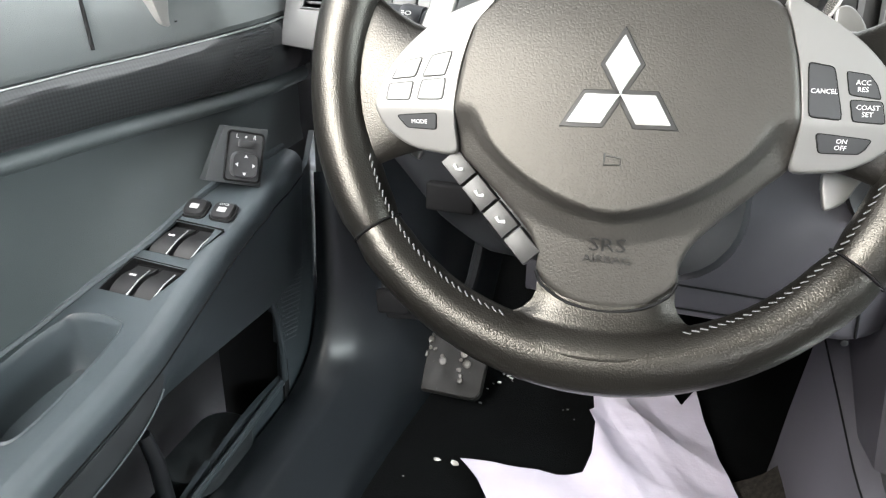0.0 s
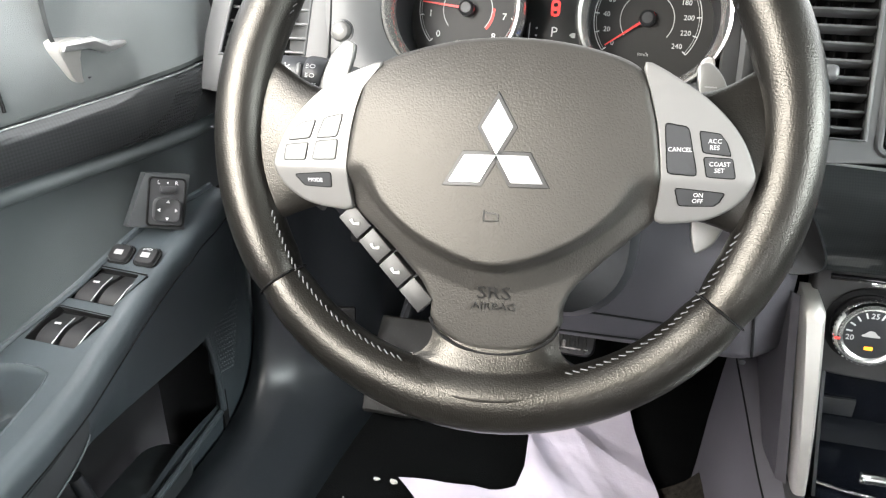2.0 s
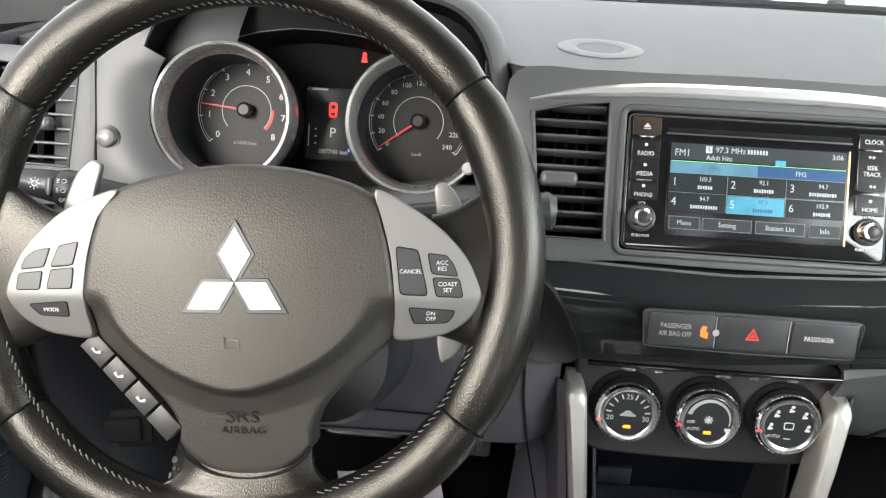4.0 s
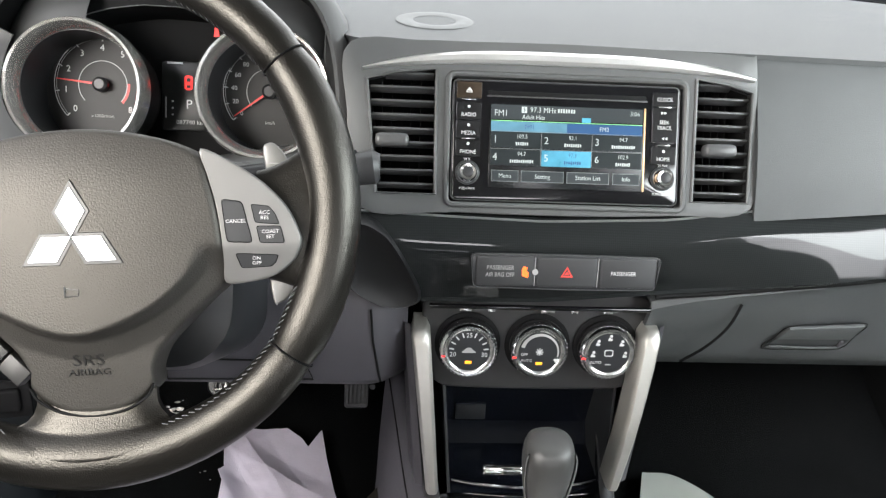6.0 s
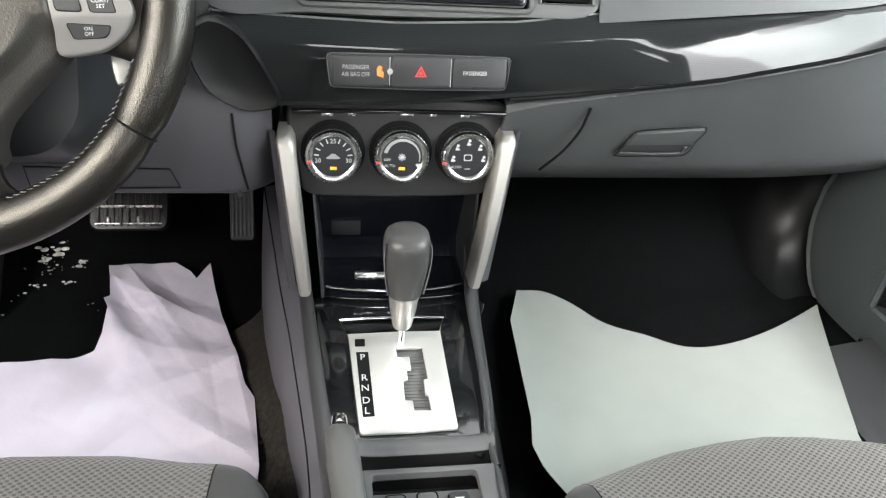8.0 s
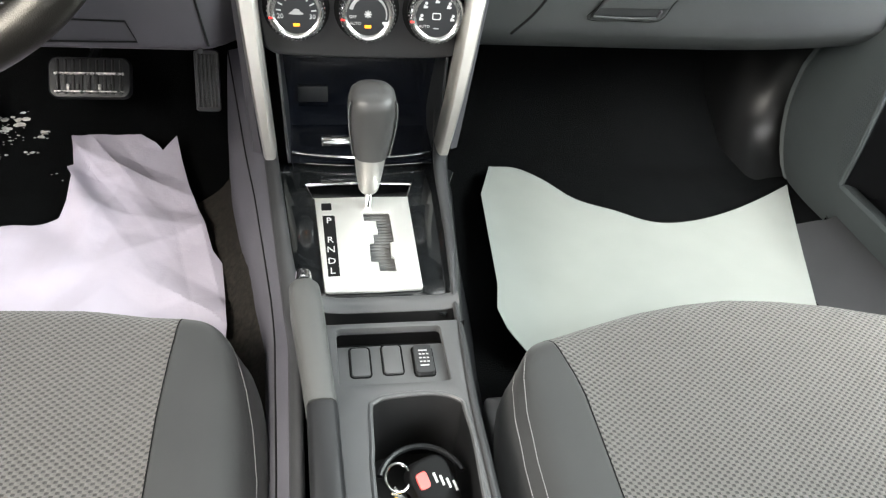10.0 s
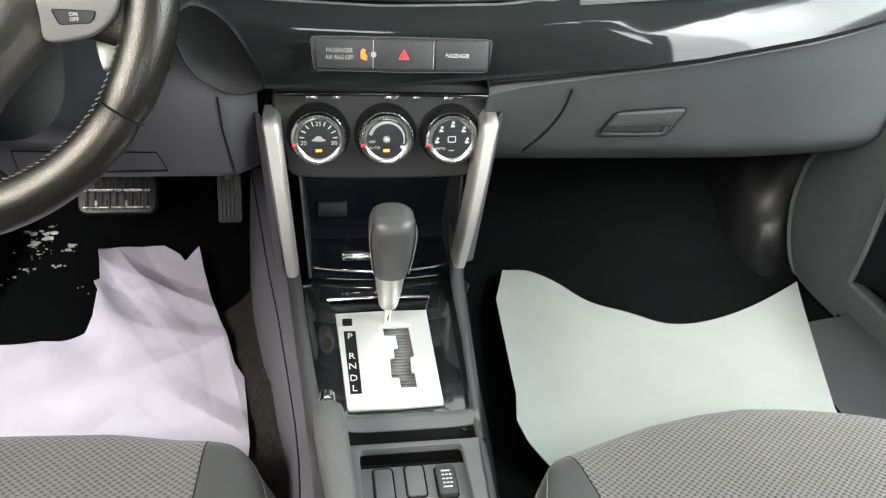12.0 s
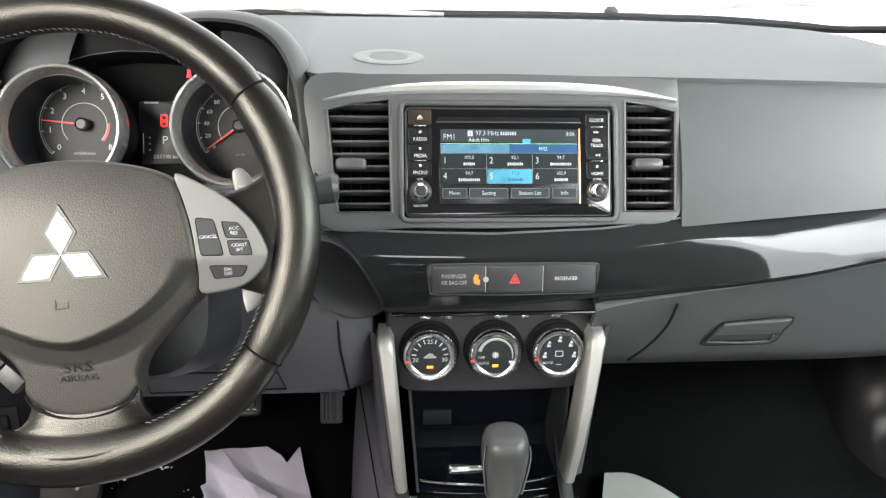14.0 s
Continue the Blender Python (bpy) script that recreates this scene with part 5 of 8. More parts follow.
        text(words, size, at(0.0, y, hub_height(0, y) + 0.0002) @ Matrix.Rotation(tilt, 4, "X"), EMBOSS, wheel, wide=wide, deep=0.0006)
    hz = hub_height(0, -0.06) + 0.0006
    part("horn_mark", tube([(-0.005, -0.055, hz), (-0.005, -0.062, hz), (0.004, -0.0615, hz), (0.004, -0.0575, hz), (-0.004, -0.0565, hz)], 0.0005, 5), EMBOSS, wheel)


KEYL = mat("pale_key", (0.06, 0.062, 0.0615), 0.42, metal=0.3)
KEYD = mat("telephone_key", (0.022, 0.0215, 0.021), 0.45)
wheel_buttons()
stitches()


def column():
    c = thing("steering_column", COLUMN, "black steering column with stalks and silver paddles", "steering column")
    part("shroud", dome(rrect(0.19, 0.16, 0.05, 6, (0, -0.05)), [(1.06, -0.2), (1.0, -0.08), (0.94, -0.064), (0.7, -0.058), (0.4, -0.056)], (0, -0.05)), DARK, c, "black lower column cover")
    for s in (-1, 1):
        pad = curve([Vector((s * x, y, 0)) for x, y in ((0.122, -0.005), (0.1205, 0.026), (0.1172, 0.0473), (0.1195, 0.0528), (0.126, 0.053), (0.1345, 0.0435), (0.14, 0.028), (0.143, 0.012), (0.145, -0.005))], 4)
        part("paddle", plate([(p.x, p.y) for p in pad], 0.005, 0.0016, 3, (), -0.031), PADDLE, c, "silver shift paddle")
        low = curve([Vector((s * x, y, 0)) for x, y in ((0.126, -0.045), (0.147, -0.045), (0.1445, -0.054), (0.1405, -0.062), (0.1335, -0.068), (0.1285, -0.0672))], 4)
        part("paddle_foot", plate([(p.x, p.y) for p in low], 0.005, 0.0018, 3, (), -0.03), PADDLE, c)
        part("paddle_mark", xf(box(0.0075, 0.0008, 0.0004, (s * 0.1265, 0.038, -0.0258), 0), Matrix()), GREYP, c)
    part("light_stalk", tube([(-0.05, 0.016, -0.086), (-0.12, 0.03, -0.086), (-0.158, 0.033, -0.086)], [0.01, 0.012, 0.0145], 16), DARK, c, "black light stalk")
    part("switch_ring", tube([(-0.1585, 0.0333, -0.086), (-0.1605, 0.0334, -0.086), (-0.1745, 0.0362, -0.086), (-0.1765, 0.0364, -0.086)], [0.0152, 0.016, 0.0152, 0.0142], 24), DARK, c, "black ring with light symbols")
    part("light_switch", tube([(-0.1775, 0.0366, -0.086), (-0.18, 0.037, -0.086), (-0.205, 0.0395, -0.086), (-0.2125, 0.04, -0.086), (-0.2155, 0.0402, -0.086)], [0.0118, 0.0128, 0.0105, 0.0092, 0.006], 24), DARK, c, "tapered end with a lamp symbol")
    part("thumb_rest", dome(circle(0.004, 14), [(1, -0.001), (0.9, 0.0012), (0.5, 0.002)]), SLAT, c).matrix_basis = at(-0.1805, 0.036, -0.0738) @ Matrix.Diagonal((0.75, 1.9, 1, 1))
    sun_at = Vector((-0.1925, 0.0378, -0.074))
    part("lamp_symbol", xf(ring(circle(0.0021, 14), 0.0004, 5), Matrix.Translation(sun_at)), WHITE, c)
    for a in range(0, 360, 45):
        v = Vector((math.cos(radians(a)), math.sin(radians(a)), 0))
        part("lamp_symbol", tube([sun_at + v * 0.0032, sun_at + v * 0.0046], 0.0004, 4), WHITE, c)
    text("OFF", 0.0042, at(-0.1675, 0.026, -0.0718) @ Matrix.Rotation(radians(24), 4, "X"), WHITE, c)
    for y, z in ((0.0405, -0.0704), (0.0332, -0.0698)):
        part("lamp_symbol", xf(ring([(p[0] * 1.5, p[1]) for p in circle(0.0014, 12)], 0.0003, 5), at(-0.1675, y, z)), WHITE, c)
        for k in (-1, 0, 1):
            part("lamp_symbol", xf(box(0.0022, 0.0005, 0.0004, (-0.172, y + k * 0.0013, z), 0), Matrix()), WHITE, c)
    part("wiper_stalk", tube([(0.05, 0.025, -0.08), (0.15, 0.04, -0.075), (0.186, 0.044, -0.07)], [0.009, 0.009, 0.012], 14), DARK, c, "black wiper stalk")
    part("stalk_end", tube([(0.184, 0.039, -0.07), (0.2, 0.042, -0.07), (0.205, 0.042, -0.07)], [0.013, 0.0145, 0.011], 16), BUTTON, c)


PADDLE = mat("paddle_silver", (0.22, 0.22, 0.215), 0.38, metal=0.6)
column()
# ---- centre console ----
console = thing("centre_console", Matrix.Translation((-0.01, -0.35, -0.02)), "dark grey centre console between the seats", "centre console")


def console_body():
    # rounded rails along the selector, then the flanks down to the carpet
    height = [(-0.9, 0.088), (-0.31, 0.088), (-0.293, 0.086), (-0.28, 0.0835), (-0.262, 0.084), (-0.25, 0.0885), (-0.1, 0.118), (-0.06, 0.13), (0.08, 0.2)]
    inner = {-1: [(-0.9, -0.08), (-0.45, -0.08), (-0.248, -0.0823), (-0.197, -0.0896), (-0.069, -0.1035), (0.08, -0.12)],
             1: [(-0.9, 0.056), (-0.384, 0.0565), (-0.3, 0.0615), (-0.25, 0.064), (-0.17, 0.0676), (-0.074, 0.0681), (0.08, 0.085)]}
    outer = {-1: [(-0.9, -0.09), (-0.45, -0.091), (-0.307, -0.0931), (-0.197, -0.1048), (-0.0725, -0.1174), (0.08, -0.135)],
             1: [(-0.9, 0.064), (-0.384, 0.0645), (-0.306, 0.068), (-0.257, 0.0705), (-0.206, 0.0765), (-0.074, 0.083), (0.08, 0.1)]}
    seam = [(-0.9, -0.1), (-0.45, -0.101), (-0.298, -0.1051), (-0.254, -0.1083), (-0.187, -0.1173), (-0.104, -0.129), (-0.04, -0.1413), (0.012, -0.15), (0.08, -0.162)]
    foot = [(-0.9, -0.11), (-0.45, -0.113), (-0.26, -0.118), (-0.199, -0.13), (-0.135, -0.139), (-0.091, -0.151), (0.003, -0.166), (0.08, -0.174)]
    ys = steps(0.08, -0.9, 60)
    for s in (-1, 1):
        rows, wall = [], []
        for y in ys:
            a, b, z = lerp(inner[s], y), lerp(outer[s], y), lerp(height, y)
            rows.append([(a, y, z - 0.002)] + [(mix(a, b, t), y, z + 0.0028 * math.sin(math.pi * min(1.0, t * 0.94 + 0.06)) - 0.003 * t * t) for t in steps(0.06, 1, 6)] + [(b + s * 0.0008, y, z - 0.006)])
            wall.append([(a, y, z - 0.002), (a, y, z - 0.012), (a, y, z - 0.02)])
        part("rail", grid(rows), RAIL, console, "dark grey rail along the selector", True, smooth=60)
        part("inner_edge", grid(wall), GLOSS, console, "gloss black inner edge", True)
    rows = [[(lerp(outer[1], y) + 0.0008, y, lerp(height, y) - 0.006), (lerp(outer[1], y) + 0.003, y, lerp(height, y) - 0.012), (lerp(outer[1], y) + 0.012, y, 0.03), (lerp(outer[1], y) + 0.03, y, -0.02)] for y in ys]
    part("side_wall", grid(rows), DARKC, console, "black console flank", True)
    rows, low = [], []
    for y in ys:
        b, c, d, z = lerp(outer[-1], y), lerp(seam, y), lerp(foot, y), lerp(height, y)
        rows.append([(b - 0.0008, y, z - 0.006), (mix(b, c, 0.4), y, z - 0.0078), (c + 0.001, y, z - 0.0115), (c, y, z - 0.0125), (c, y, z - 0.016)])
        low.append([(c, y, z - 0.014), (c - 0.001, y, z - 0.0135), (mix(c, d, 0.35), y, mix(z - 0.013, 0.02, 0.22)), (mix(c, d, 0.75), y, mix(z - 0.013, 0.02, 0.62)), (d, y, 0.02), (d - 0.003, y, -0.02)])
    part("upper_flank", grid(rows), CONSL, console, "lavender grey upper flank", True, smooth=60)
    part("side_wall", grid(low), CONSL, console, "lavender grey console flank", True, smooth=60)
    part("flank_gap", tube([(lerp(seam, y) - 0.0003, y, lerp(height, y) - 0.0131) for y in ys], 0.0011, 6), VOID, console, "dark line between the two flank covers", True)
    # gloss panel round the selector, and the satin plate
    top = facing((-0.0115, -0.178, 0.094), 90 - 9.5)
    out = curve([(-0.098, 0.125), (-0.094, 0.06), (-0.08, -0.084), (-0.05, -0.087), (0.045, -0.087), (0.074, -0.084), (0.088, 0.06), (0.092, 0.125)], 3)
    hole = [(-0.0039, 0.0425), (0.0245, 0.042), (0.0262, -0.0002), (0.0216, -0.0018), (0.0211, -0.0212), (0.0241, -0.0226), (0.0249, -0.041), (0.0081, -0.0404), (0.0075, -0.0282), (-0.0001, -0.0272), (0.0001, -0.002), (0.0049, -0.0009), (0.0049, 0.0122), (0.0097, 0.0121), (0.0094, 0.0299), (-0.0034, 0.0302)]
    pl = [(-0.0543, 0.0655), (-0.005, 0.0668), (0.047, 0.0665), (0.049, -0.061), (0.0483, -0.0636), (0.046, -0.0647), (0.0016, -0.0662), (-0.0435, -0.066), (-0.0462, -0.065), (-0.0472, -0.062)]
    part("gloss_panel", xf(plate([(p[0], p[1]) for p in out], 0.004, 0.001, 2, [rrect(0.07, 0.11, 0.004)], -0.006), top), GLOSS, console, "piano black selector panel", True)
    p = part("selector_plate", xf(plate(pl, 0.003, 0.0008, 2, [hole], -0.001), top), PLATE, console, "satin silver selector plate", True)
    part("gate_ribs", joined(*[xf(box(0.05, 0.0016, 0.0012, (0, 0, 0), 0), top @ at(0, -0.052 + i * 0.0042, -0.0052)) for i in range(26)]), GATE, console, "fine ribs of the gate", True)
    part("gate_floor", xf(plate(rrect(0.06, 0.12, 0.003), 0.001, 0, (), -0.007), top), GATE, console, "dark grey ribbed gate", True)
    rows = [[(mix(-0.0548, 0.0462, t) if k == 0 else mix(-0.0625, 0.053, t), 0.0672 if k == 0 else 0.088 + 0.0026 * math.sin(math.pi * t), -0.001 + 0.0012 * k) for k in (0, 1)] for t in steps(0, 1, 14)]
    part("mirror_field", xf(grid(rows), top), MIRROR, console, "mirror-like field over the selector plate", True)
    part("chrome_frame", xf(tube([(-0.0555, 0.066, 0.0), (-0.0632, 0.0876, 0.001), (-0.034, 0.0899, 0.001), (-0.0036, 0.0908, 0.001), (0.026, 0.0899, 0.001), (0.0537, 0.0878, 0.001), (0.0465, 0.067, 0)], 0.0012, 8), top), CHROME, console, "thin chrome outline", True)
    strip = part("gear_strip", xf(plate([(-0.0468, 0.0383), (-0.0434, -0.0462), (-0.0318, -0.0458), (-0.034, 0.038)], 0.0008, 0.0003, 1, (), 0.002), top), VOID, console, "black strip with the gear letters", True)
    part("lock_window", xf(plate(rrect(0.0108, 0.0105, 0.001, 2, (-0.0422, 0.0515)), 0.0008, 0.0003, 1, (), 0.002), top), VOID, console, "", True)
    for w, y in (("P", 0.0301), ("R", 0.0025), ("N", -0.0111), ("D", -0.0267), ("L", -0.0396)):
        t = text(w, 0.0115, top @ at(-0.0403 + 0.02 * (0.0301 - y), y, 0.003), WHITE, strip)
        t.matrix_parent_inverse = PLACE[strip].inverted()


RAIL = mat("rail_plastic", (0.04, 0.0405, 0.043), 0.4, grain=0.2, grain_size=0.0008, kind="leather", mottle=0.08)
MIRROR = mat("smoked_chrome", (0.42, 0.43, 0.44), 0.07, metal=1.0, mottle=0.05)
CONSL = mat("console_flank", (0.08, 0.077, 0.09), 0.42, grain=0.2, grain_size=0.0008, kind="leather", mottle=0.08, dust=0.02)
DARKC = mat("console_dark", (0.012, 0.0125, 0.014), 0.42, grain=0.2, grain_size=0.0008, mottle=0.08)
PLATE = mat("brushed_plate", (0.72, 0.72, 0.7), 0.34, metal=0.55, grain=0.05, grain_size=0.0003, mottle=0.03)
GATE = mat("gate_grey", (0.13, 0.13, 0.13), 0.6, grain=0.3, grain_size=0.002)
console_body()


def console_tray():
    """The tray behind the selector: three switches, then the cup holder."""
    m = facing((0.008, -0.40, 0.088), 90)
    out = [(-0.072, 0.109), (0.055, 0.109), (0.052, 0.06), (0.049, 0.016), (0.0485, -0.42), (-0.066, -0.42), (-0.07, 0.0)]
    sw = rrect(0.096, 0.068, 0.004, 3, (-0.0108, 0.0685))
    cup = curve([(-0.035, 0.008), (-0.0365, -0.03), (-0.038, -0.06), (-0.034, -0.17), (0.0, -0.19), (0.036, -0.17), (0.0455, -0.05), (0.0445, 0.0), (0.041, 0.014), (0.02, 0.0225), (-0.018, 0.021), (-0.031, 0.016)], 4)
    part("tray", xf(plate(out, 0.008, 0.0015, 2, [sw, [(p.x, p.y) for p in cup]], -0.008), m), TRAY, console, "grey console tray", True)
    part("switch_bed", xf(plate(rrect(0.0985, 0.05, 0.003, 3, (-0.0108, 0.0605)), 0.002, 0.0008, 2, (), -0.0085), m), TRAY, console, "", True)
    part("switch_pit", xf(plate(rrect(0.1, 0.072, 0.004, 3, (-0.0108, 0.0685)), 0.002, 0, (), -0.026), m), VOID, console, "", True)
    rows = [[(p.x * s, mix(-0.08, p.y, s), z) for p in cup] for s, z in ((1.0, 0.0), (0.97, -0.004), (0.93, -0.075))]
    bm = grid(rows, close_v=True)
    bm.verts.ensure_lookup_table()
    bm.faces.new([bm.verts[2 * len(cup) + i] for i in range(len(cup))])
    part("cup_well", xf(bm, m), WELLM, console, "deep black cup well", True)
    part("well_rim", xf(tube([(p.x, p.y, -0.0015) for p in cup], 0.0025, 8, closed=True), m), TRAY, console, "", True)
    part("cup_ring", xf(tube([(0.004 + 0.036 * math.cos(radians(a)), -0.05 + 0.04 * math.sin(radians(a)), -0.03) for a in steps(20, 160, 20)], 0.0025, 8), m), DARK, console, "", True)
    for i, (x, y) in enumerate(((-0.039, 0.0655), (-0.0105, 0.067), (0.017, 0.0635))):
        b = part("switch", xf(plate(rrect(0.0165, 0.034, 0.003, 3, (x, y)), 0.0085 if i == 2 else 0.0052, 0.0012, 2, (), -0.01), m), BUTTON if i == 2 else TRAY, console, "drive mode switch" if i == 2 else "blank switch cover", True)
        part("switch_gap", xf(ring(rrect(0.0182, 0.0357, 0.0035, 3, (x, y)), 0.0008, 6, -0.0063), m), VOID, b, "", True)
        if i == 2:
            for k in range(5):
                for o in ((-0.0028, 0.0005, 0.0038) if 0 < k < 4 else (0.0,)):
                    part("print", xf(box(0.0022 if 0 < k < 4 else 0.008, 0.0014, 0.0003, (x + o, y + 0.009 - 0.0045 * k, -0.0014), 0), m), WHITE, b, "", True)
    # hollow apron between the selector's panel and the switches
    hollow = lambda prof: [[(mix(-0.064, 0.0695, t), y, z + 0.004 * (2 * t - 1) ** 6) for t in steps(0, 1, 16)] for y, z in prof]
    part("apron", thick(grid(hollow(((-0.247, 0.078), (-0.2495, 0.0828), (-0.253, 0.085), (-0.259, 0.085), (-0.264, 0.083), (-0.2675, 0.0785)))), 0.003, (0, 0, -1)), TRAY, console, "grey apron behind the selector", True)
    # same moulding as the apron; the hollow's shade is put into black
    part("hollow", grid(hollow(((-0.2672, 0.079), (-0.27, 0.067), (-0.273, 0.054), (-0.285, 0.05), (-0.2925, 0.056), (-0.2935, 0.076), (-0.294, 0.0855)))), WELLM, console, "hollow before the switches, its shade painted black", True)


RAILC = mat("rail_cover_grey", (0.16, 0.16, 0.165), 0.5, mottle=0.12)
solo("seat_rail_cover", xf(box(0.05, 0.046, 0.05, (0, 0, 0), 0.006, 3), Matrix.Translation((0.112, -0.359, 0.005))), RAILC, "pale grey cover on the seat rail beside the console", "cover")
# lit copy of the footwell carpet, painted lighter where light reaches it
CARPET_LIT = mat("lit_tunnel_carpet", (0.022, 0.0195, 0.017), 0.95, grain=1.0, grain_size=0.002, mottle=0.6, mottle_size=0.006, dust=0.03, spec=0.08)
rows = [[(lerp([(-0.6, -0.112), (-0.26, -0.118), (-0.199, -0.13), (-0.135, -0.139), (-0.091, -0.151), (0.06, -0.17)], y) + dx, y, z + 0.002 * noise.noise(Vector((dx * 300, y * 90, 0)))) for dx, z in ((0.006, 0.03), (-0.004, 0.018), (-0.014, 0.006), (-0.026, -0.006), (-0.042, -0.016), (-0.052, -0.024))] for y in steps(0.06, -0.6, 60)]
solo("lit_tunnel_carpet", grid(rows), CARPET_LIT, "dark brown carpet along the console, the light on it in its colour", "carpet", kind="structure", smooth=60)
WELLM = mat("well_black", (0.006, 0.006, 0.0065), 0.5, grain=0.2)
TRAY = mat("console_grey", (0.088, 0.089, 0.092), 0.4, grain=0.2, grain_size=0.0008, mottle=0.06)
console_tray()


def gear_lever():
    g = thing("gear_lever", Matrix.Translation((-0.0095, -0.128, 0.1)), "black leather gear lever with a satin silver neck", "gear lever")
    lean = Matrix.Rotation(radians(4), 4, "X")
    sec = [(0.0172, 0.076), (0.019, 0.084), (0.0212, 0.1), (0.0229, 0.115), (0.0236, 0.127), (0.0233, 0.137), (0.0214, 0.1445), (0.017, 0.149), (0.009, 0.1508), (0.002, 0.151)]
    flat = lambda t: (abs(math.cos(t)) ** 2.6 + abs(math.sin(t)) ** 2.6) ** (-1 / 2.6)
    rows = [[(r * math.cos(t) * flat(t), r * 1.06 * math.sin(t) * flat(t), z) for t in [2 * math.pi * k / 40 for k in range(40)]] for r, z in sec]
    part("knob", xf(grid(rows, close_v=True, cap=True), lean), LEATHERK, g, "stitched leather knob")
    part("neck", xf(lathe([(0.009, 0.028), (0.0105, 0.031), (0.0135, 0.05), (0.016, 0.073), (0.0165, 0.078), (0, 0.078)], 32), lean), SILVER, g, "satin silver neck")
    part("rod", xf(lathe([(0.0035, -0.02), (0.0035, 0.028), (0.006, 0.03), (0, 0.03)], 16), lean), CHROME, g, "thin chrome rod")
    for s in (-1, 1):
        edge = lambda z, o: (s * lerp(sec_table(sec), z) * (0.985 + o), -0.55 * lerp(sec_table(sec), z), z)
        part("side_seam", xf(tube([edge(z, 0.0) for z in steps(0.079, 0.143, 14)], 0.0008, 6), lean), DARK, g, "sewn side seam")
        for z in steps(0.081, 0.141, 22):
            a = Vector(edge(z, 0.01))
            part("stitch", xf(tube([a + Vector((0, -0.0032, -0.0004)), a + Vector((0, -0.0006, 0.0006))], 0.00055, 5), lean), STITCH, g)


def sec_table(sec):
    return [(z, r) for r, z in sec]


LEATHERK = mat("lever_leather", (0.05, 0.05, 0.05), 0.4, grain=0.25, grain_size=0.001, kind="leather")
gear_lever()


GRIPM = mat("grip_grey", (0.088, 0.0895, 0.088), 0.5, grain=0.3, grain_size=0.001, kind="leather", mottle=0.06)


def handbrake():
    h = thing("handbrake", Matrix.Translation((-0.085, -0.5, 0.05)), "grey handbrake lever with a chrome button", "handbrake")
    section = ((-1, -1.2), (-1, 0.35), (-0.88, 0.75), (-0.6, 0.97), (0, 1.05), (0.6, 0.97), (0.88, 0.75), (1, 0.35), (1, -1.2), (0, -1.6))
    pts = [(-0.0785, -0.272, 0.116), (-0.0782, -0.277, 0.118), (-0.0765, -0.30, 0.119), (-0.070, -0.37, 0.117), (-0.0662, -0.411, 0.115)]
    rows = []
    for (x, y, z), w in zip(pts, (0.0105, 0.0135, 0.0143, 0.0125, 0.0118)):
        rows.append([(x + w * a, y, z + 0.012 * b) for a, b in section])
    part("grip", grid(rows, close_v=True, cap=True), GRIPM, h, "matt grey grip", True)
    rows = []
    for (x, y, z), w in zip([(-0.066, -0.4125, 0.1145), (-0.0643, -0.478, 0.111), (-0.062, -0.6, 0.1), (-0.062, -0.75, 0.085)], (0.012, 0.0122, 0.015, 0.018)):
        rows.append([(x + w * a, y, z + 0.012 * b) for a, b in section])
    part("shaft", grid(rows, close_v=True, cap=True), DARKC, h, "satin black shaft", True)
    part("button", xf(lathe([(0.0075, 0), (0.0075, 0.008), (0.006, 0.0105), (0, 0.0105)], 24), Matrix.Translation((-0.0788, -0.269, 0.1225)) @ Matrix.Rotation(radians(-80), 4, "X")), CHROME, h, "chrome push button", True)


handbrake()


def key_fob():
    k = thing("car_key", pose(0.018, -0.462, 0.061, 32, 6, 28), "black car key with a red button and yellow tag", "car key")
    part("fob", plate(rrect(0.036, 0.062, 0.012, 5), 0.012, 0.003, 3), FOB, k, "black remote fob")
    part("panic_button", plate(rrect(0.01, 0.013, 0.003, 3, (-0.009, 0.016)), 0.001, 0.0003, 1, (), 0.012), REDP, k, "red button")
    for i in range(4):
        part("print", xf(box(0.002, 0.008, 0.0004, (0.002 + i * 0.0045, 0.014 - 0.004 * i, 0.0122), 0), Matrix()), WHITE, k)
    part("key_ring", xf(ring(circle(0.0105, 28), 0.0012, 8, 0.006), at(-0.024, 0.026)), CHROME, k, "steel split ring")
    part("tag", xf(plate(rrect(0.02, 0.05, 0.003), 0.0015, 0.0005), at(-0.028, -0.012, 0.0, 24)), YELLOW, k, "yellow plastic tag")
    part("blade", xf(box(0.007, 0.05, 0.002, (0, 0, 0), 0.0006), at(-0.012, 0.0, -0.004, 40)), CHROME, k)


FOB = mat("fob_black", (0.004, 0.004, 0.0045), 0.6, spec=0.12)
REDP = mat("red_plastic", (0.7, 0.05, 0.04), 0.4)
YELLOW = mat("yellow_plastic", (0.75, 0.45, 0.02), 0.45)
key_fob()

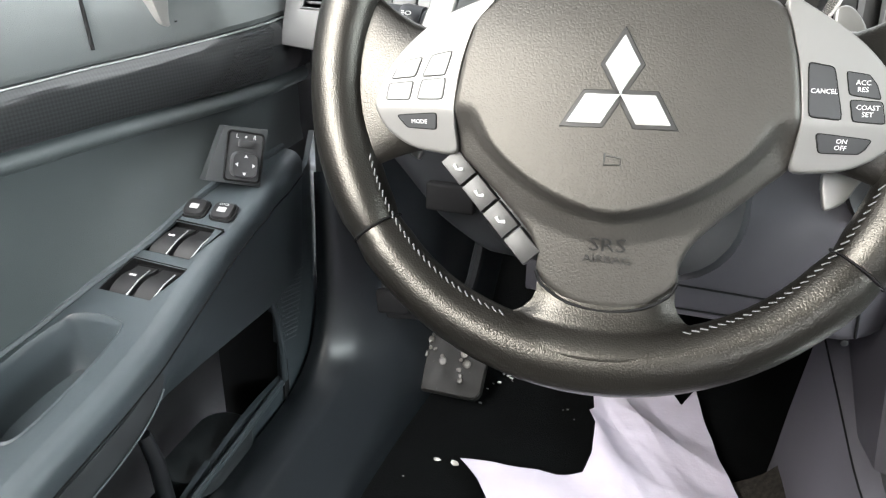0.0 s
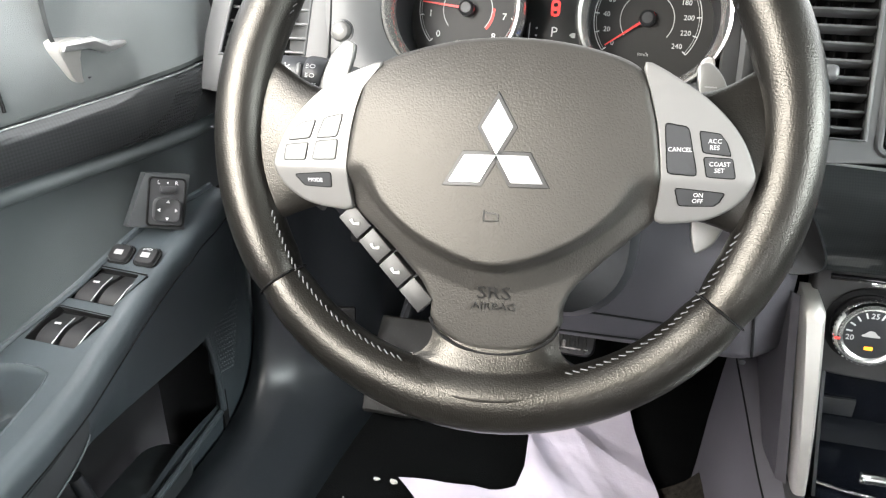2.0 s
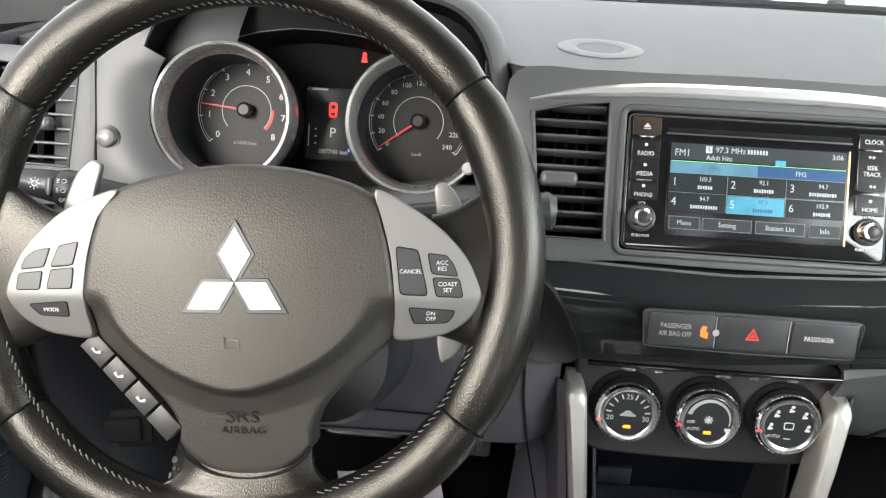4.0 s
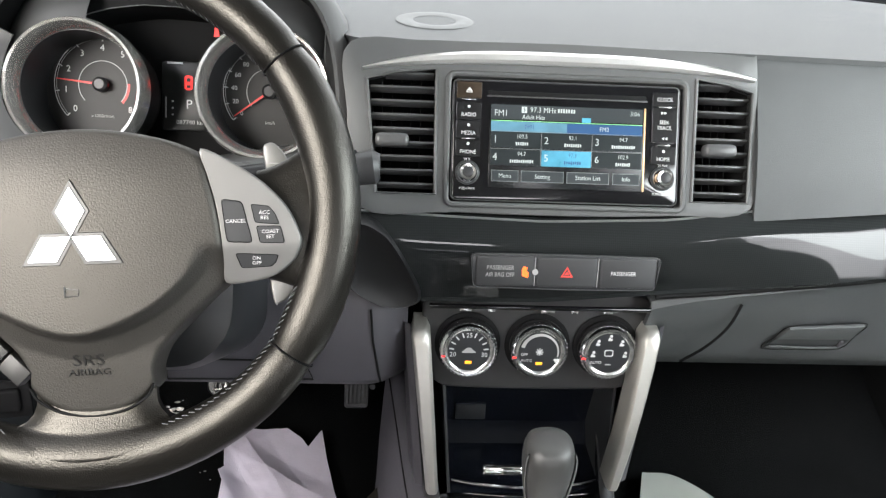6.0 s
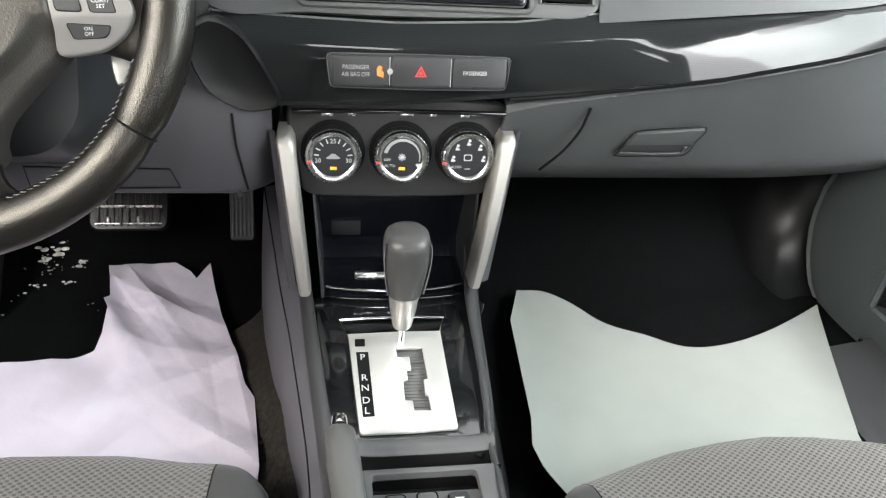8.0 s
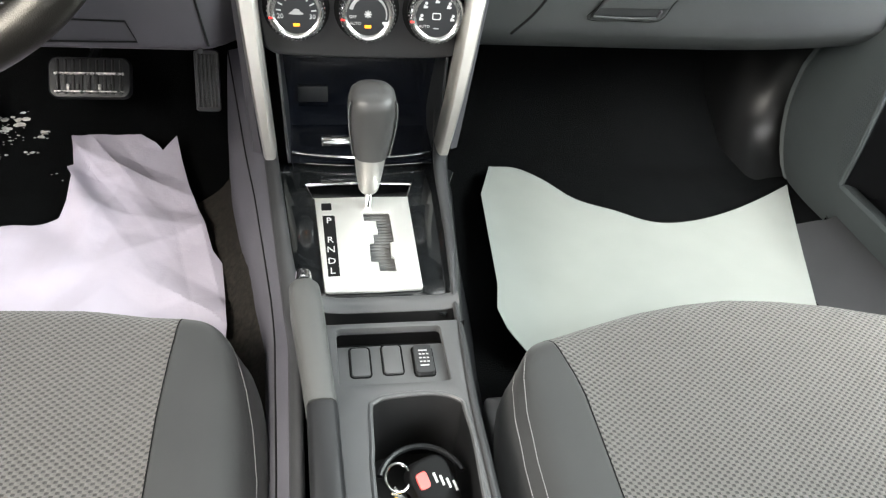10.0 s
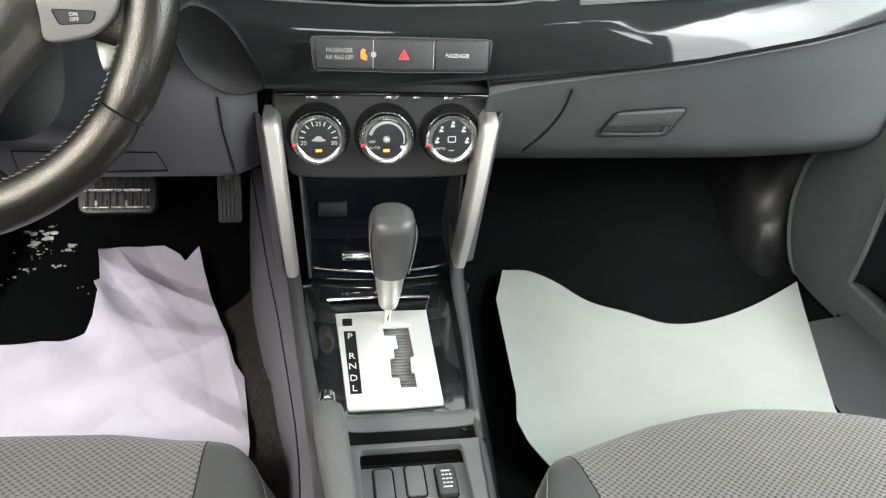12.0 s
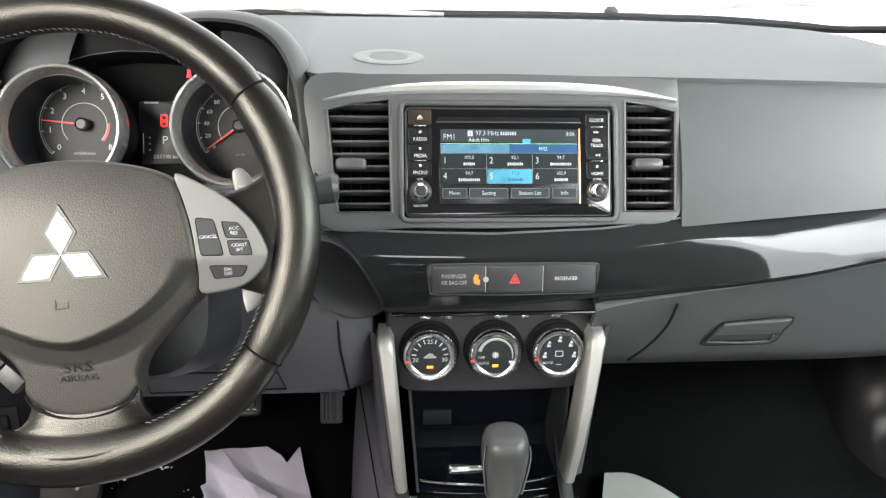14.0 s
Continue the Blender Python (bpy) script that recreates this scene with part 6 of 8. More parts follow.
# ---- seats ----
def seat(c, label, fronts, seams, outers, stitch_lines):
    """A front seat about x = c: woven middle, smooth bolsters with stitching, and its back behind the camera. The tables give the front edge by the distance from c, and the distances of the seams and the
    outer edges by the way back from the front."""
    s = thing("front_seat", Matrix.Translation((c, -0.55, -0.02)), label, "car seat", "front seats")
    edge = 0.72

    def top(u, v):
        """u across from -1 to 1, v from the front edge back, in metres."""
        a = abs(u)
        far = lerp(seams, v) * a / edge if a < edge else mix(lerp(seams, v), lerp(outers, v), (a - edge) / (1 - edge))
        z = 0.08 + 0.007 * soft_step((a - 0.55) / 0.25) - 0.034 * max(0.0, (a - 0.84) / 0.16) ** 2.4 - 0.02 * max(0.0, 1 - v / 0.03) ** 2 - 0.09 * v * v
        return Vector((c + math.copysign(far, u), lerp(fronts, far) - v, z))

    vs = [0, 0.002, 0.006, 0.012, 0.02, 0.03, 0.045, 0.065, 0.09, 0.13, 0.18, 0.24, 0.32, 0.42, 0.54]
    mid = [[top(u, v) for u in steps(-edge, edge, 24)] for v in vs]
    mid = [[Vector((p.x, p.y + 0.004, 0.0)) for p in mid[0]], [p + Vector((0, 0.004, -0.02)) for p in mid[0]]] + mid
    part("cushion", grid(mid), CLOTH, s, "dark grey woven cushion", True)
    for sg in (-1, 1):
        us = [sg * u for u in (edge, 0.725, 0.735, 0.76, 0.79, 0.82, 0.85, 0.88, 0.91, 0.94, 0.965, 0.985, 1.0)]
        rows = [[top(u, v) + Vector((0, 0, -0.0012 if abs(u) < 0.722 else 0)) for u in us] + [top(sg * 1.0, v) + Vector((sg * 0.003, 0, -0.02)), top(sg * 1.0, v) + Vector((-sg * 0.004, 0, -0.07))] for v in vs]
        rows = [[p + Vector((0, 0.004, -0.07)) for p in rows[0]], [p + Vector((0, 0.003, -0.02)) for p in rows[0]]] + rows
        part("bolster", grid(rows), BOLSTER, s, "smooth black side bolster", True, 75)
        for line in stitch_lines:
            pts = []
            for v in steps(0.004, 0.3, 100):
                far, a, b = lerp(line, v), lerp(seams, v), lerp(outers, v)
                pts.append(top(sg * mix(edge, 1.0, min(1.0, max(0.0, (far - a) / (b - a)))), v) + Vector((0, 0, 0.0005)))
            for p, q in zip(pts, pts[1:]):
                part("stitch", tube([p, p.lerp(q, 0.7)], 0.00045, 4), STITCHL, s, "", True)
        part("seam", tube([top(sg * edge, v) + Vector((0, 0, -0.0004)) for v in vs[1:]], 0.0006, 6), VOID, s, "", True)
    w = outers[-1][1]
    part("base", box(w * 1.85, 0.5, 0.06, (c, -0.6, 0.012), 0.02), VOID, s, "dark seat base", True)
    back = [[(c + w * u, -0.88 - 0.25 * t - 0.06 * (1 - abs(u) ** 3) * 0.6, 0.1 + 0.6 * t) for u in steps(-1, 1, 12)] for t in steps(0, 1, 10)]
    part("backrest", thick(grid(back), 0.08), CLOTH, s, "dark grey woven backrest", True)
    return s


seat(-0.376, "dark grey woven driver's seat with black bolsters",
     [(0, -0.226), (0.098, -0.232), (0.144, -0.242), (0.185, -0.253), (0.205, -0.26), (0.222, -0.27), (0.24, -0.288)],
     [(0, 0.187), (0.06, 0.183), (0.12, 0.18), (0.5, 0.18)],
     [(0, 0.226), (0.008, 0.238), (0.02, 0.246), (0.04, 0.254), (0.09, 0.263), (0.16, 0.267), (0.5, 0.268)],
     [[(0, 0.218), (0.01, 0.228), (0.03, 0.239), (0.06, 0.247), (0.1, 0.254), (0.15, 0.259), (0.5, 0.26)]])
seat(0.36, "dark grey woven passenger seat with black bolsters",
     [(0, -0.252), (0.05, -0.256), (0.109, -0.267), (0.168, -0.285), (0.211, -0.303), (0.229, -0.312), (0.25, -0.328)],
     [(0, 0.213), (0.04, 0.206), (0.08, 0.199), (0.5, 0.199)],
     [(0, 0.234), (0.006, 0.246), (0.015, 0.255), (0.035, 0.265), (0.07, 0.274), (0.1, 0.278), (0.5, 0.281)],
     [[(0, 0.228), (0.01, 0.238), (0.035, 0.248), (0.07, 0.254), (0.12, 0.257), (0.5, 0.259)],
      [(0, 0.233), (0.01, 0.248), (0.035, 0.257), (0.07, 0.263), (0.12, 0.266), (0.5, 0.268)]])

# ---- floor papers ----
def crumple(p, amount, size):
    return amount * (noise.noise(Vector((p[0] / size, p[1] / size, 3.1))) + 0.5 * noise.noise(Vector((p[0] / size * 2.3, p[1] / size * 2.3, 7.7))))


def paper(name, outline, lift, material, label, n=170):
    """A sheet cut to an outline, finely meshed so that it can buckle."""
    bm = bmesh.new()
    vs = [bm.verts.new((p[0], p[1], 0)) for p in outline]
    bm.faces.new(vs)
    xs, ys = [p[0] for p in outline], [p[1] for p in outline]
    for axis, lo, hi in ((0, min(xs), max(xs)), (1, min(ys), max(ys))):
        for c in steps(lo, hi, n)[1:-1]:
            no = (1, 0, 0) if axis == 0 else (0, 1, 0)
            bmesh.ops.bisect_plane(bm, geom=list(bm.verts) + list(bm.edges) + list(bm.faces), plane_co=(c, c, 0), plane_no=no)
    for v in bm.verts:
        v.co.z = lift(v.co.x, v.co.y)
    bmesh.ops.triangulate(bm, faces=list(bm.faces))
    return solo(name, thick(bm, 0.0006, (0, 0, -1)), material, label, "floor paper", "floor papers", smooth=14)


def left_lift(x, y):
    h = 0.0
    for (px, py), deg, slope in FOLDS:
        d = (x - px) * math.cos(radians(deg)) + (y - py) * math.sin(radians(deg))
        near = math.exp(-(((x - px) ** 2 + (y - py) ** 2) / 0.11 ** 2))
        h += slope * max(0.0, 0.03 - abs(d)) * near
    ridge = 0.016 * math.exp(-((x + 0.36 + 0.35 * (y - 0.05)) / 0.02) ** 2) * math.exp(-((y - 0.06) / 0.08) ** 2)
    return -0.006 + 0.006 * max(0, crumple((x, y), 1.6, 0.12)) + h + ridge + max(0, y - 0.1) * 0.12


fold_rnd = random.Random(11)
FOLDS = [((fold_rnd.uniform(-0.46, -0.18), fold_rnd.uniform(-0.28, 0.2)), fold_rnd.uniform(0, 180), fold_rnd.choice((0.1, 0.16, 0.28))) for _ in range(26)]
LEFT = [(-0.39, 0.176), (-0.35, 0.186), (-0.304, 0.194), (-0.282, 0.178), (-0.271, 0.163), (-0.255, 0.193), (-0.242, 0.135), (-0.227, 0.075), (-0.2, -0.01), (-0.185, -0.067), (-0.173, -0.089), (-0.167, -0.139), (-0.16, -0.2), (-0.17, -0.36), (-0.44, -0.36), (-0.436, -0.25), (-0.438, -0.15), (-0.455, -0.075), (-0.482, -0.035), (-0.508, -0.011), (-0.45, -0.004), (-0.401, -0.003), (-0.373, 0.008), (-0.367, 0.03), (-0.369, 0.075), (-0.378, 0.094), (-0.373, 0.105), (-0.38, 0.14)]
paper("floor_paper", LEFT, left_lift, PAPER_L, "crumpled torn lavender-white paper on the driver's floor")


def right_lift(x, y):
    return -0.0125 + 0.018 * max(0.0, (0.2 - x) / 0.05) ** 2 * (1 if x < 0.2 else 0) + 0.004 * math.sin(x * 9) * math.sin(y * 7 + 1) + max(0, y - 0.05) * 0.06 + 0.006


RIGHT = [(q.x, q.y) for q in curve([Vector(p) for p in ((0.188, 0.115, 0), (0.2265, 0.113, 0), (0.262, 0.085, 0), (0.3, 0.038, 0), (0.349, 0.012, 0), (0.397, -0.015, 0), (0.457, -0.012, 0), (0.541, 0.0175, 0), (0.65, 0.073, 0))], 4, False)] + [(0.539, -0.196), (0.49, -0.4), (0.2, -0.42), (0.163, -0.27), (0.133, -0.240), (0.126, -0.217), (0.139, -0.165), (0.16, 0.035)]
paper("floor_paper", RIGHT, right_lift, PAPER_R, "smooth pale grey-white paper on the passenger's floor")

# ---- pedals ----
def pedal(name, m, w, h, label, ribs, across, skin=None):
    p = thing(name, m, label, "pedal", "pedals")
    part("pad", dome(rrect(w, h, 0.012 if w > 0.05 else 0.005, 4), [(1, -0.008), (1, 0.0), (0.96, 0.003), (0.5, 0.004)]), skin or DARK, p, "black rubber pad")
    for i in range(ribs):
        t = (i + 0.5) / ribs - 0.5
        part("rib", box(w * 0.85 if not across else 0.0035, 0.0045 if not across else h * 0.85, 0.003, (0 if not across else t * w * 0.85, t * h * 0.85 if not across else 0, 0.005), 0.001, 1), RUBBER, p)
    part("arm", tube([(0, h * 0.3, -0.006), (0, h * 0.8, -0.03), (0, h * 0.8 + 0.2, -0.03)], 0.008, 8), DARK, p)
    return p


RUBBER = mat("worn_rubber", (0.02, 0.02, 0.02), 0.35, dust=0.15)
BRIGHT = mat("worn_metal_edge", (0.5, 0.49, 0.47), 0.35, metal=0.7, mottle=0.8, mottle_size=0.006)
WORN = mat("muddy_rubber", (0.008, 0.0078, 0.0075), 0.6, mottle=0.6, mottle_size=0.02, dust=0.1, spec=0.2)
BRAKE = pedal("brake_pedal", facing((-0.357, 0.2, 0.092), 40), 0.105, 0.055, "wide black brake pedal with studs", 9, True)
pedal("accelerator_pedal", facing((-0.207, 0.21, 0.085), 25), 0.033, 0.085, "narrow ribbed black accelerator pedal", 5, True)
FOOTREST = pedal("footrest", facing((-0.562, 0.136, 0.045), 45), 0.1, 0.13, "worn black footrest with dried mud", 0, False, WORN)

for yy, rr in ((0.004, 0.0022), (-0.02, 0.0012)):
    part("worn_edge", tube([(x, yy, 0.0062) for x in steps(-0.044, 0.044, 12)], rr, 6, flat=0.5), BRIGHT, BRAKE, "worn bright edge")
for i in range(7):
    part("stud", box(0.004, 0.008, 0.004, (-0.04 + i * 0.0133, -0.014, 0.0058), 0.001, 1), BRIGHT if i % 3 == 1 else RUBBER, BRAKE)
MUD = mat("dried_mud", (0.45, 0.44, 0.42), 0.8, grain=0.4, grain_size=0.003, mottle=0.3, mottle_size=0.01)


def crumbs():
    """Bits of snow and dried dirt on the driver's carpet."""
    rnd = random.Random(4)
    bms = []
    for cx, cy, spread, n in ((-0.492, 0.226, 0.009, 18), (-0.474, 0.233, 0.007, 14), (-0.480, 0.205, 0.008, 14), (-0.439, 0.217, 0.005, 10), (-0.489, 0.170, 0.005, 6), (-0.449, 0.180, 0.004, 4), (-0.402, 0.131, 0.01, 3), (-0.55, 0.16, 0.03, 8), (-0.56, -0.1, 0.08, 6)):
        for i in range(n):
            bm = bmesh.new()
            bmesh.ops.create_icosphere(bm, subdivisions=1, radius=1)
            for v in bm.verts:
                v.co *= rnd.uniform(0.6, 1.3)
            k = 0.0008 + 0.0034 * rnd.random() ** 2.5
            y = cy + rnd.gauss(0, spread)
            x = cx + rnd.gauss(0, spread)
            z = lerp([(0.12, -0.018), (0.2, -0.01), (0.3, 0.032), (0.42, 0.142)], y)
            bms.append(xf(bm, Matrix.Translation((x, y, z)) @ Matrix.Diagonal((k * 1.5, k, k * 0.6, 1))))
    solo("dirt_crumbs", joined(*bms), MUD, "white crumbs of snow and dirt on the carpet", "dirt", kind="stuff")
    for i in range(14):
        x, v = rnd.uniform(-0.035, 0.035), rnd.uniform(-0.05, 0.02)
        part("mud_patch", xf(dome(circle(rnd.uniform(0.002, 0.006), 9), [(1, 0.0), (0.8, 0.0012), (0.4, 0.0016)]), at(x, v, 0.0065)), MUDG, FOOTREST)


MUDG = mat("grey_mud", (0.07, 0.065, 0.06), 0.45, grain=0.5, grain_size=0.002)
crumbs()

rail = thing("seat_rail", Matrix.Translation((-0.605, -0.17, -0.02)), "dark steel seat rail with a bright edge", "seat rail")
part("track", box(0.035, 0.3, 0.02, (0.0, -0.14, 0.012), 0.003), DARK, rail)
part("end_cap", box(0.04, 0.03, 0.026, (0.0, 0.0, 0.013), 0.006, 3), DARK, rail)
part("bright_edge", tube([(-0.018, 0.014, 0.026), (0.018, 0.014, 0.026)], 0.0012, 6), CHROME, rail)

# ---- doors ----
SWITCH_AT = ((0.7195, -0.1655), (0.731, -0.206))
WELL_S = [(-0.0205, 0.0185), (0.0315, 0.0155), (0.0165, -0.0195), (-0.0325, -0.0175)]
ARM = [(-1.0, 0.2), (-0.5, 0.222), (-0.4, 0.234), (-0.3, 0.249), (-0.256, 0.26), (-0.2, 0.285), (-0.158, 0.306), (-0.12, 0.321), (-0.087, 0.33), (-0.06, 0.332), (0.2, 0.335)]


def inner_x(y):
    """How far out the door's skin stands, drawing in towards the dashboard."""
    return lerp([(-1, 0.775), (-0.4, 0.775), (-0.3, 0.765), (-0.2, 0.745), (-0.1, 0.717), (-0.03, 0.703), (0.3, 0.70)], y)


def root_x(y):
    """Where the armrest meets the soft panel."""
    return lerp([(-1, 0.806), (-0.36, 0.806), (-0.31, 0.804), (-0.25, 0.788), (-0.21, 0.771), (-0.17, 0.748), (-0.1, 0.729), (-0.03, 0.715), (0.3, 0.712)], y)


def reach(loop, c, a):
    """How far a ray from c at the angle a goes to leave a loop."""
    dx, dy, best = math.cos(a), math.sin(a), 0.0
    for (x1, y1), (x2, y2) in zip(loop, loop[1:] + loop[:1]):
        ex, ey = x2 - x1, y2 - y1
        det = ex * dy - ey * dx
        if abs(det) < 1e-12:
            continue
        px, py = x1 - c[0], y1 - c[1]
        r, u = (ex * py - ey * px) / det, (dx * py - dy * px) / det
        if r > 0 and -1e-6 <= u <= 1 + 1e-6:
            best = max(best, r)
    return best


def annulus(cell, hole):
    """A flat sheet over a cell's outline, with one opening in it."""
    c = (sum(p[0] for p in hole) / len(hole), sum(p[1] for p in hole) / len(hole))
    angles = sorted({round(math.atan2(p[1] - c[1], p[0] - c[0]), 5) for p in cell + hole} | {round(radians(a), 5) for a in range(-180, 180, 6)})
    rows = []
    for a in angles:
        r0, r1 = reach(hole, c, a), reach(cell, c, a)
        rows.append([(c[0] + mix(r0, r1, t) * math.cos(a), c[1] + mix(r0, r1, t) * math.sin(a), 0) for t in (0, 0.33, 0.66, 1)])
    return grid(rows, close_u=True)


def strip(cell):
    n = len(cell) // 2
    return grid([[(*p, 0), (*q, 0)] for p, q in zip(cell[:n], cell[::-1][:n])])


def left_lower_panel(d, P, out):
    """The driver's lower door panel with its open pocket."""
    rows = []
    yl = steps(0.07, -1.0, 150)
    zs = steps(1.0, 0.0, 40)
    for y in yl:
        top = lerp(ARM, y) - 0.052
        x = lerp([(-1, 0.712), (-0.12, 0.705), (-0.05, 0.70), (0.03, 0.698), (0.07, 0.71)], y)
        rows.append([P(x + 0.018 * (1 - k) ** 2, y, mix(-0.05, top if y < -0.03 else top + 0.05 * (y + 0.03) / 0.1, k)) for k in zs])
    bm = grid(rows)
    front = [(0.067, -0.045), (0.12, -0.046), (0.165, -0.051), (0.2, -0.064)]   # the pocket's front edge, by height
    low_edge = lambda y: lerp([(-1, 0.06), (-0.24, 0.068), (-0.14, 0.072), (-0.06, 0.08)], y)

    def open_here(c):
        y = c.y
        return y < lerp(front, c.z) and low_edge(y) < c.z < 0.204

    bmesh.ops.delete(bm, geom=[f for f in bm.faces if open_here(f.calc_center_median())], context="FACES")
    part("lower_panel", thick(bm, 0.006, out), DOORP, d, "dark lower door panel with an open pocket", True)
    # matt black sheets hold the pocket's shade; the two rear ends are unseen
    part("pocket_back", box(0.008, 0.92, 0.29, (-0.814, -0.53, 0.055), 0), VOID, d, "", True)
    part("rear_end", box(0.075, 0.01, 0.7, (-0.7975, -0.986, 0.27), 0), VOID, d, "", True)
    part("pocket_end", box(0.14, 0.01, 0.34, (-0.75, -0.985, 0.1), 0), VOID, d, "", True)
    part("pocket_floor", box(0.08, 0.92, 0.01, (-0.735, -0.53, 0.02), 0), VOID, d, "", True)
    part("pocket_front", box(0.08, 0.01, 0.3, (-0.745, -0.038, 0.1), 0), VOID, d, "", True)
    part("pocket_lip", tube([P(0.704, y, low_edge(y)) for y in steps(-0.05, -0.9, 30)], 0.004, 8), DOORP, d, "", True)
    part("pocket_edge", tube([P(0.702, y, z) for y, z in ((-0.066, 0.204), (-0.053, 0.165), (-0.048, 0.12), (-0.047, 0.082))], 0.004, 8), DOORP, d, "", True)


DOOR_FRONT = [(-0.03, 0.1), (-0.026, 0.109), (-0.01, 0.138), (0.01, 0.155), (0.035, 0.17), (0.07, 0.182), (0.1, 0.185), (0.14, 0.182), (0.176, 0.168), (0.2, 0.155), (0.24, 0.124), (0.3, 0.06)]   # the passenger door's front edge: height, y


def right_lower_panel(d):
    """The passenger's lower door panel: a rounded front end, a perforated grille and an open pocket."""
    front = DOOR_FRONT
    rows = []
    for z in steps(-0.022, 0.3, 50):
        yf = lerp(front, z)
        row = [(0.69, yf + 0.001, z), (0.68, yf + 0.001, z), (0.6755, yf - 0.001, z), (0.673, yf - 0.004, z), (0.6765, yf - 0.01, z), (0.6745, yf - 0.014, z)]
        row += [(0.6735 - 0.003 * math.sin(math.pi * t), mix(yf - 0.016, -0.002, t), z) for t in steps(0, 1, 8)]
        rows.append(row)
    part("lower_panel", grid(rows), DOORS, d, "dark rounded front of the lower panel", True)
    rows = []
    for y in steps(-0.002, -1.0, 30):
        lift = 0.01 * max(0.0, -y - 0.1)
        rows.append([(0.70, y, 0.036), (0.684, y, 0.042 + lift), (0.675, y, 0.042 + lift), (0.6715, y, 0.038 + lift), (0.6715, y, 0.01), (0.674, y, -0.012), (0.69, y, -0.016)])
    part("pocket_wall", grid(rows), DOORS, d, "grey outer wall of the door pocket", True)
    rows = [[(0.6735, y, z) for z in (0.19 + 0.1 * max(0, -y), 0.25, 0.3)] for y in steps(-0.002, -1.0, 12)]
    part("upper_panel", grid(rows), DOORS, d, "", True)
    part("pocket_edge", tube([(0.6735, -0.001, 0.235), (0.6735, -0.001, 0.19), (0.6735, -0.003, 0.1), (0.6735, -0.0, 0.042)], 0.0045, 8), DOORS, d, "", True)
    part("pocket_back", box(0.008, 0.95, 0.29, (0.814, -0.47, 0.055), 0), VOID, d, "", True)
    part("pocket_floor", box(0.13, 0.95, 0.01, (0.745, -0.47, 0.01), 0), DARK, d, "", True)
    part("pocket_front", box(0.13, 0.008, 0.26, (0.745, 0.004, 0.11), 0), DARK, d, "", True)


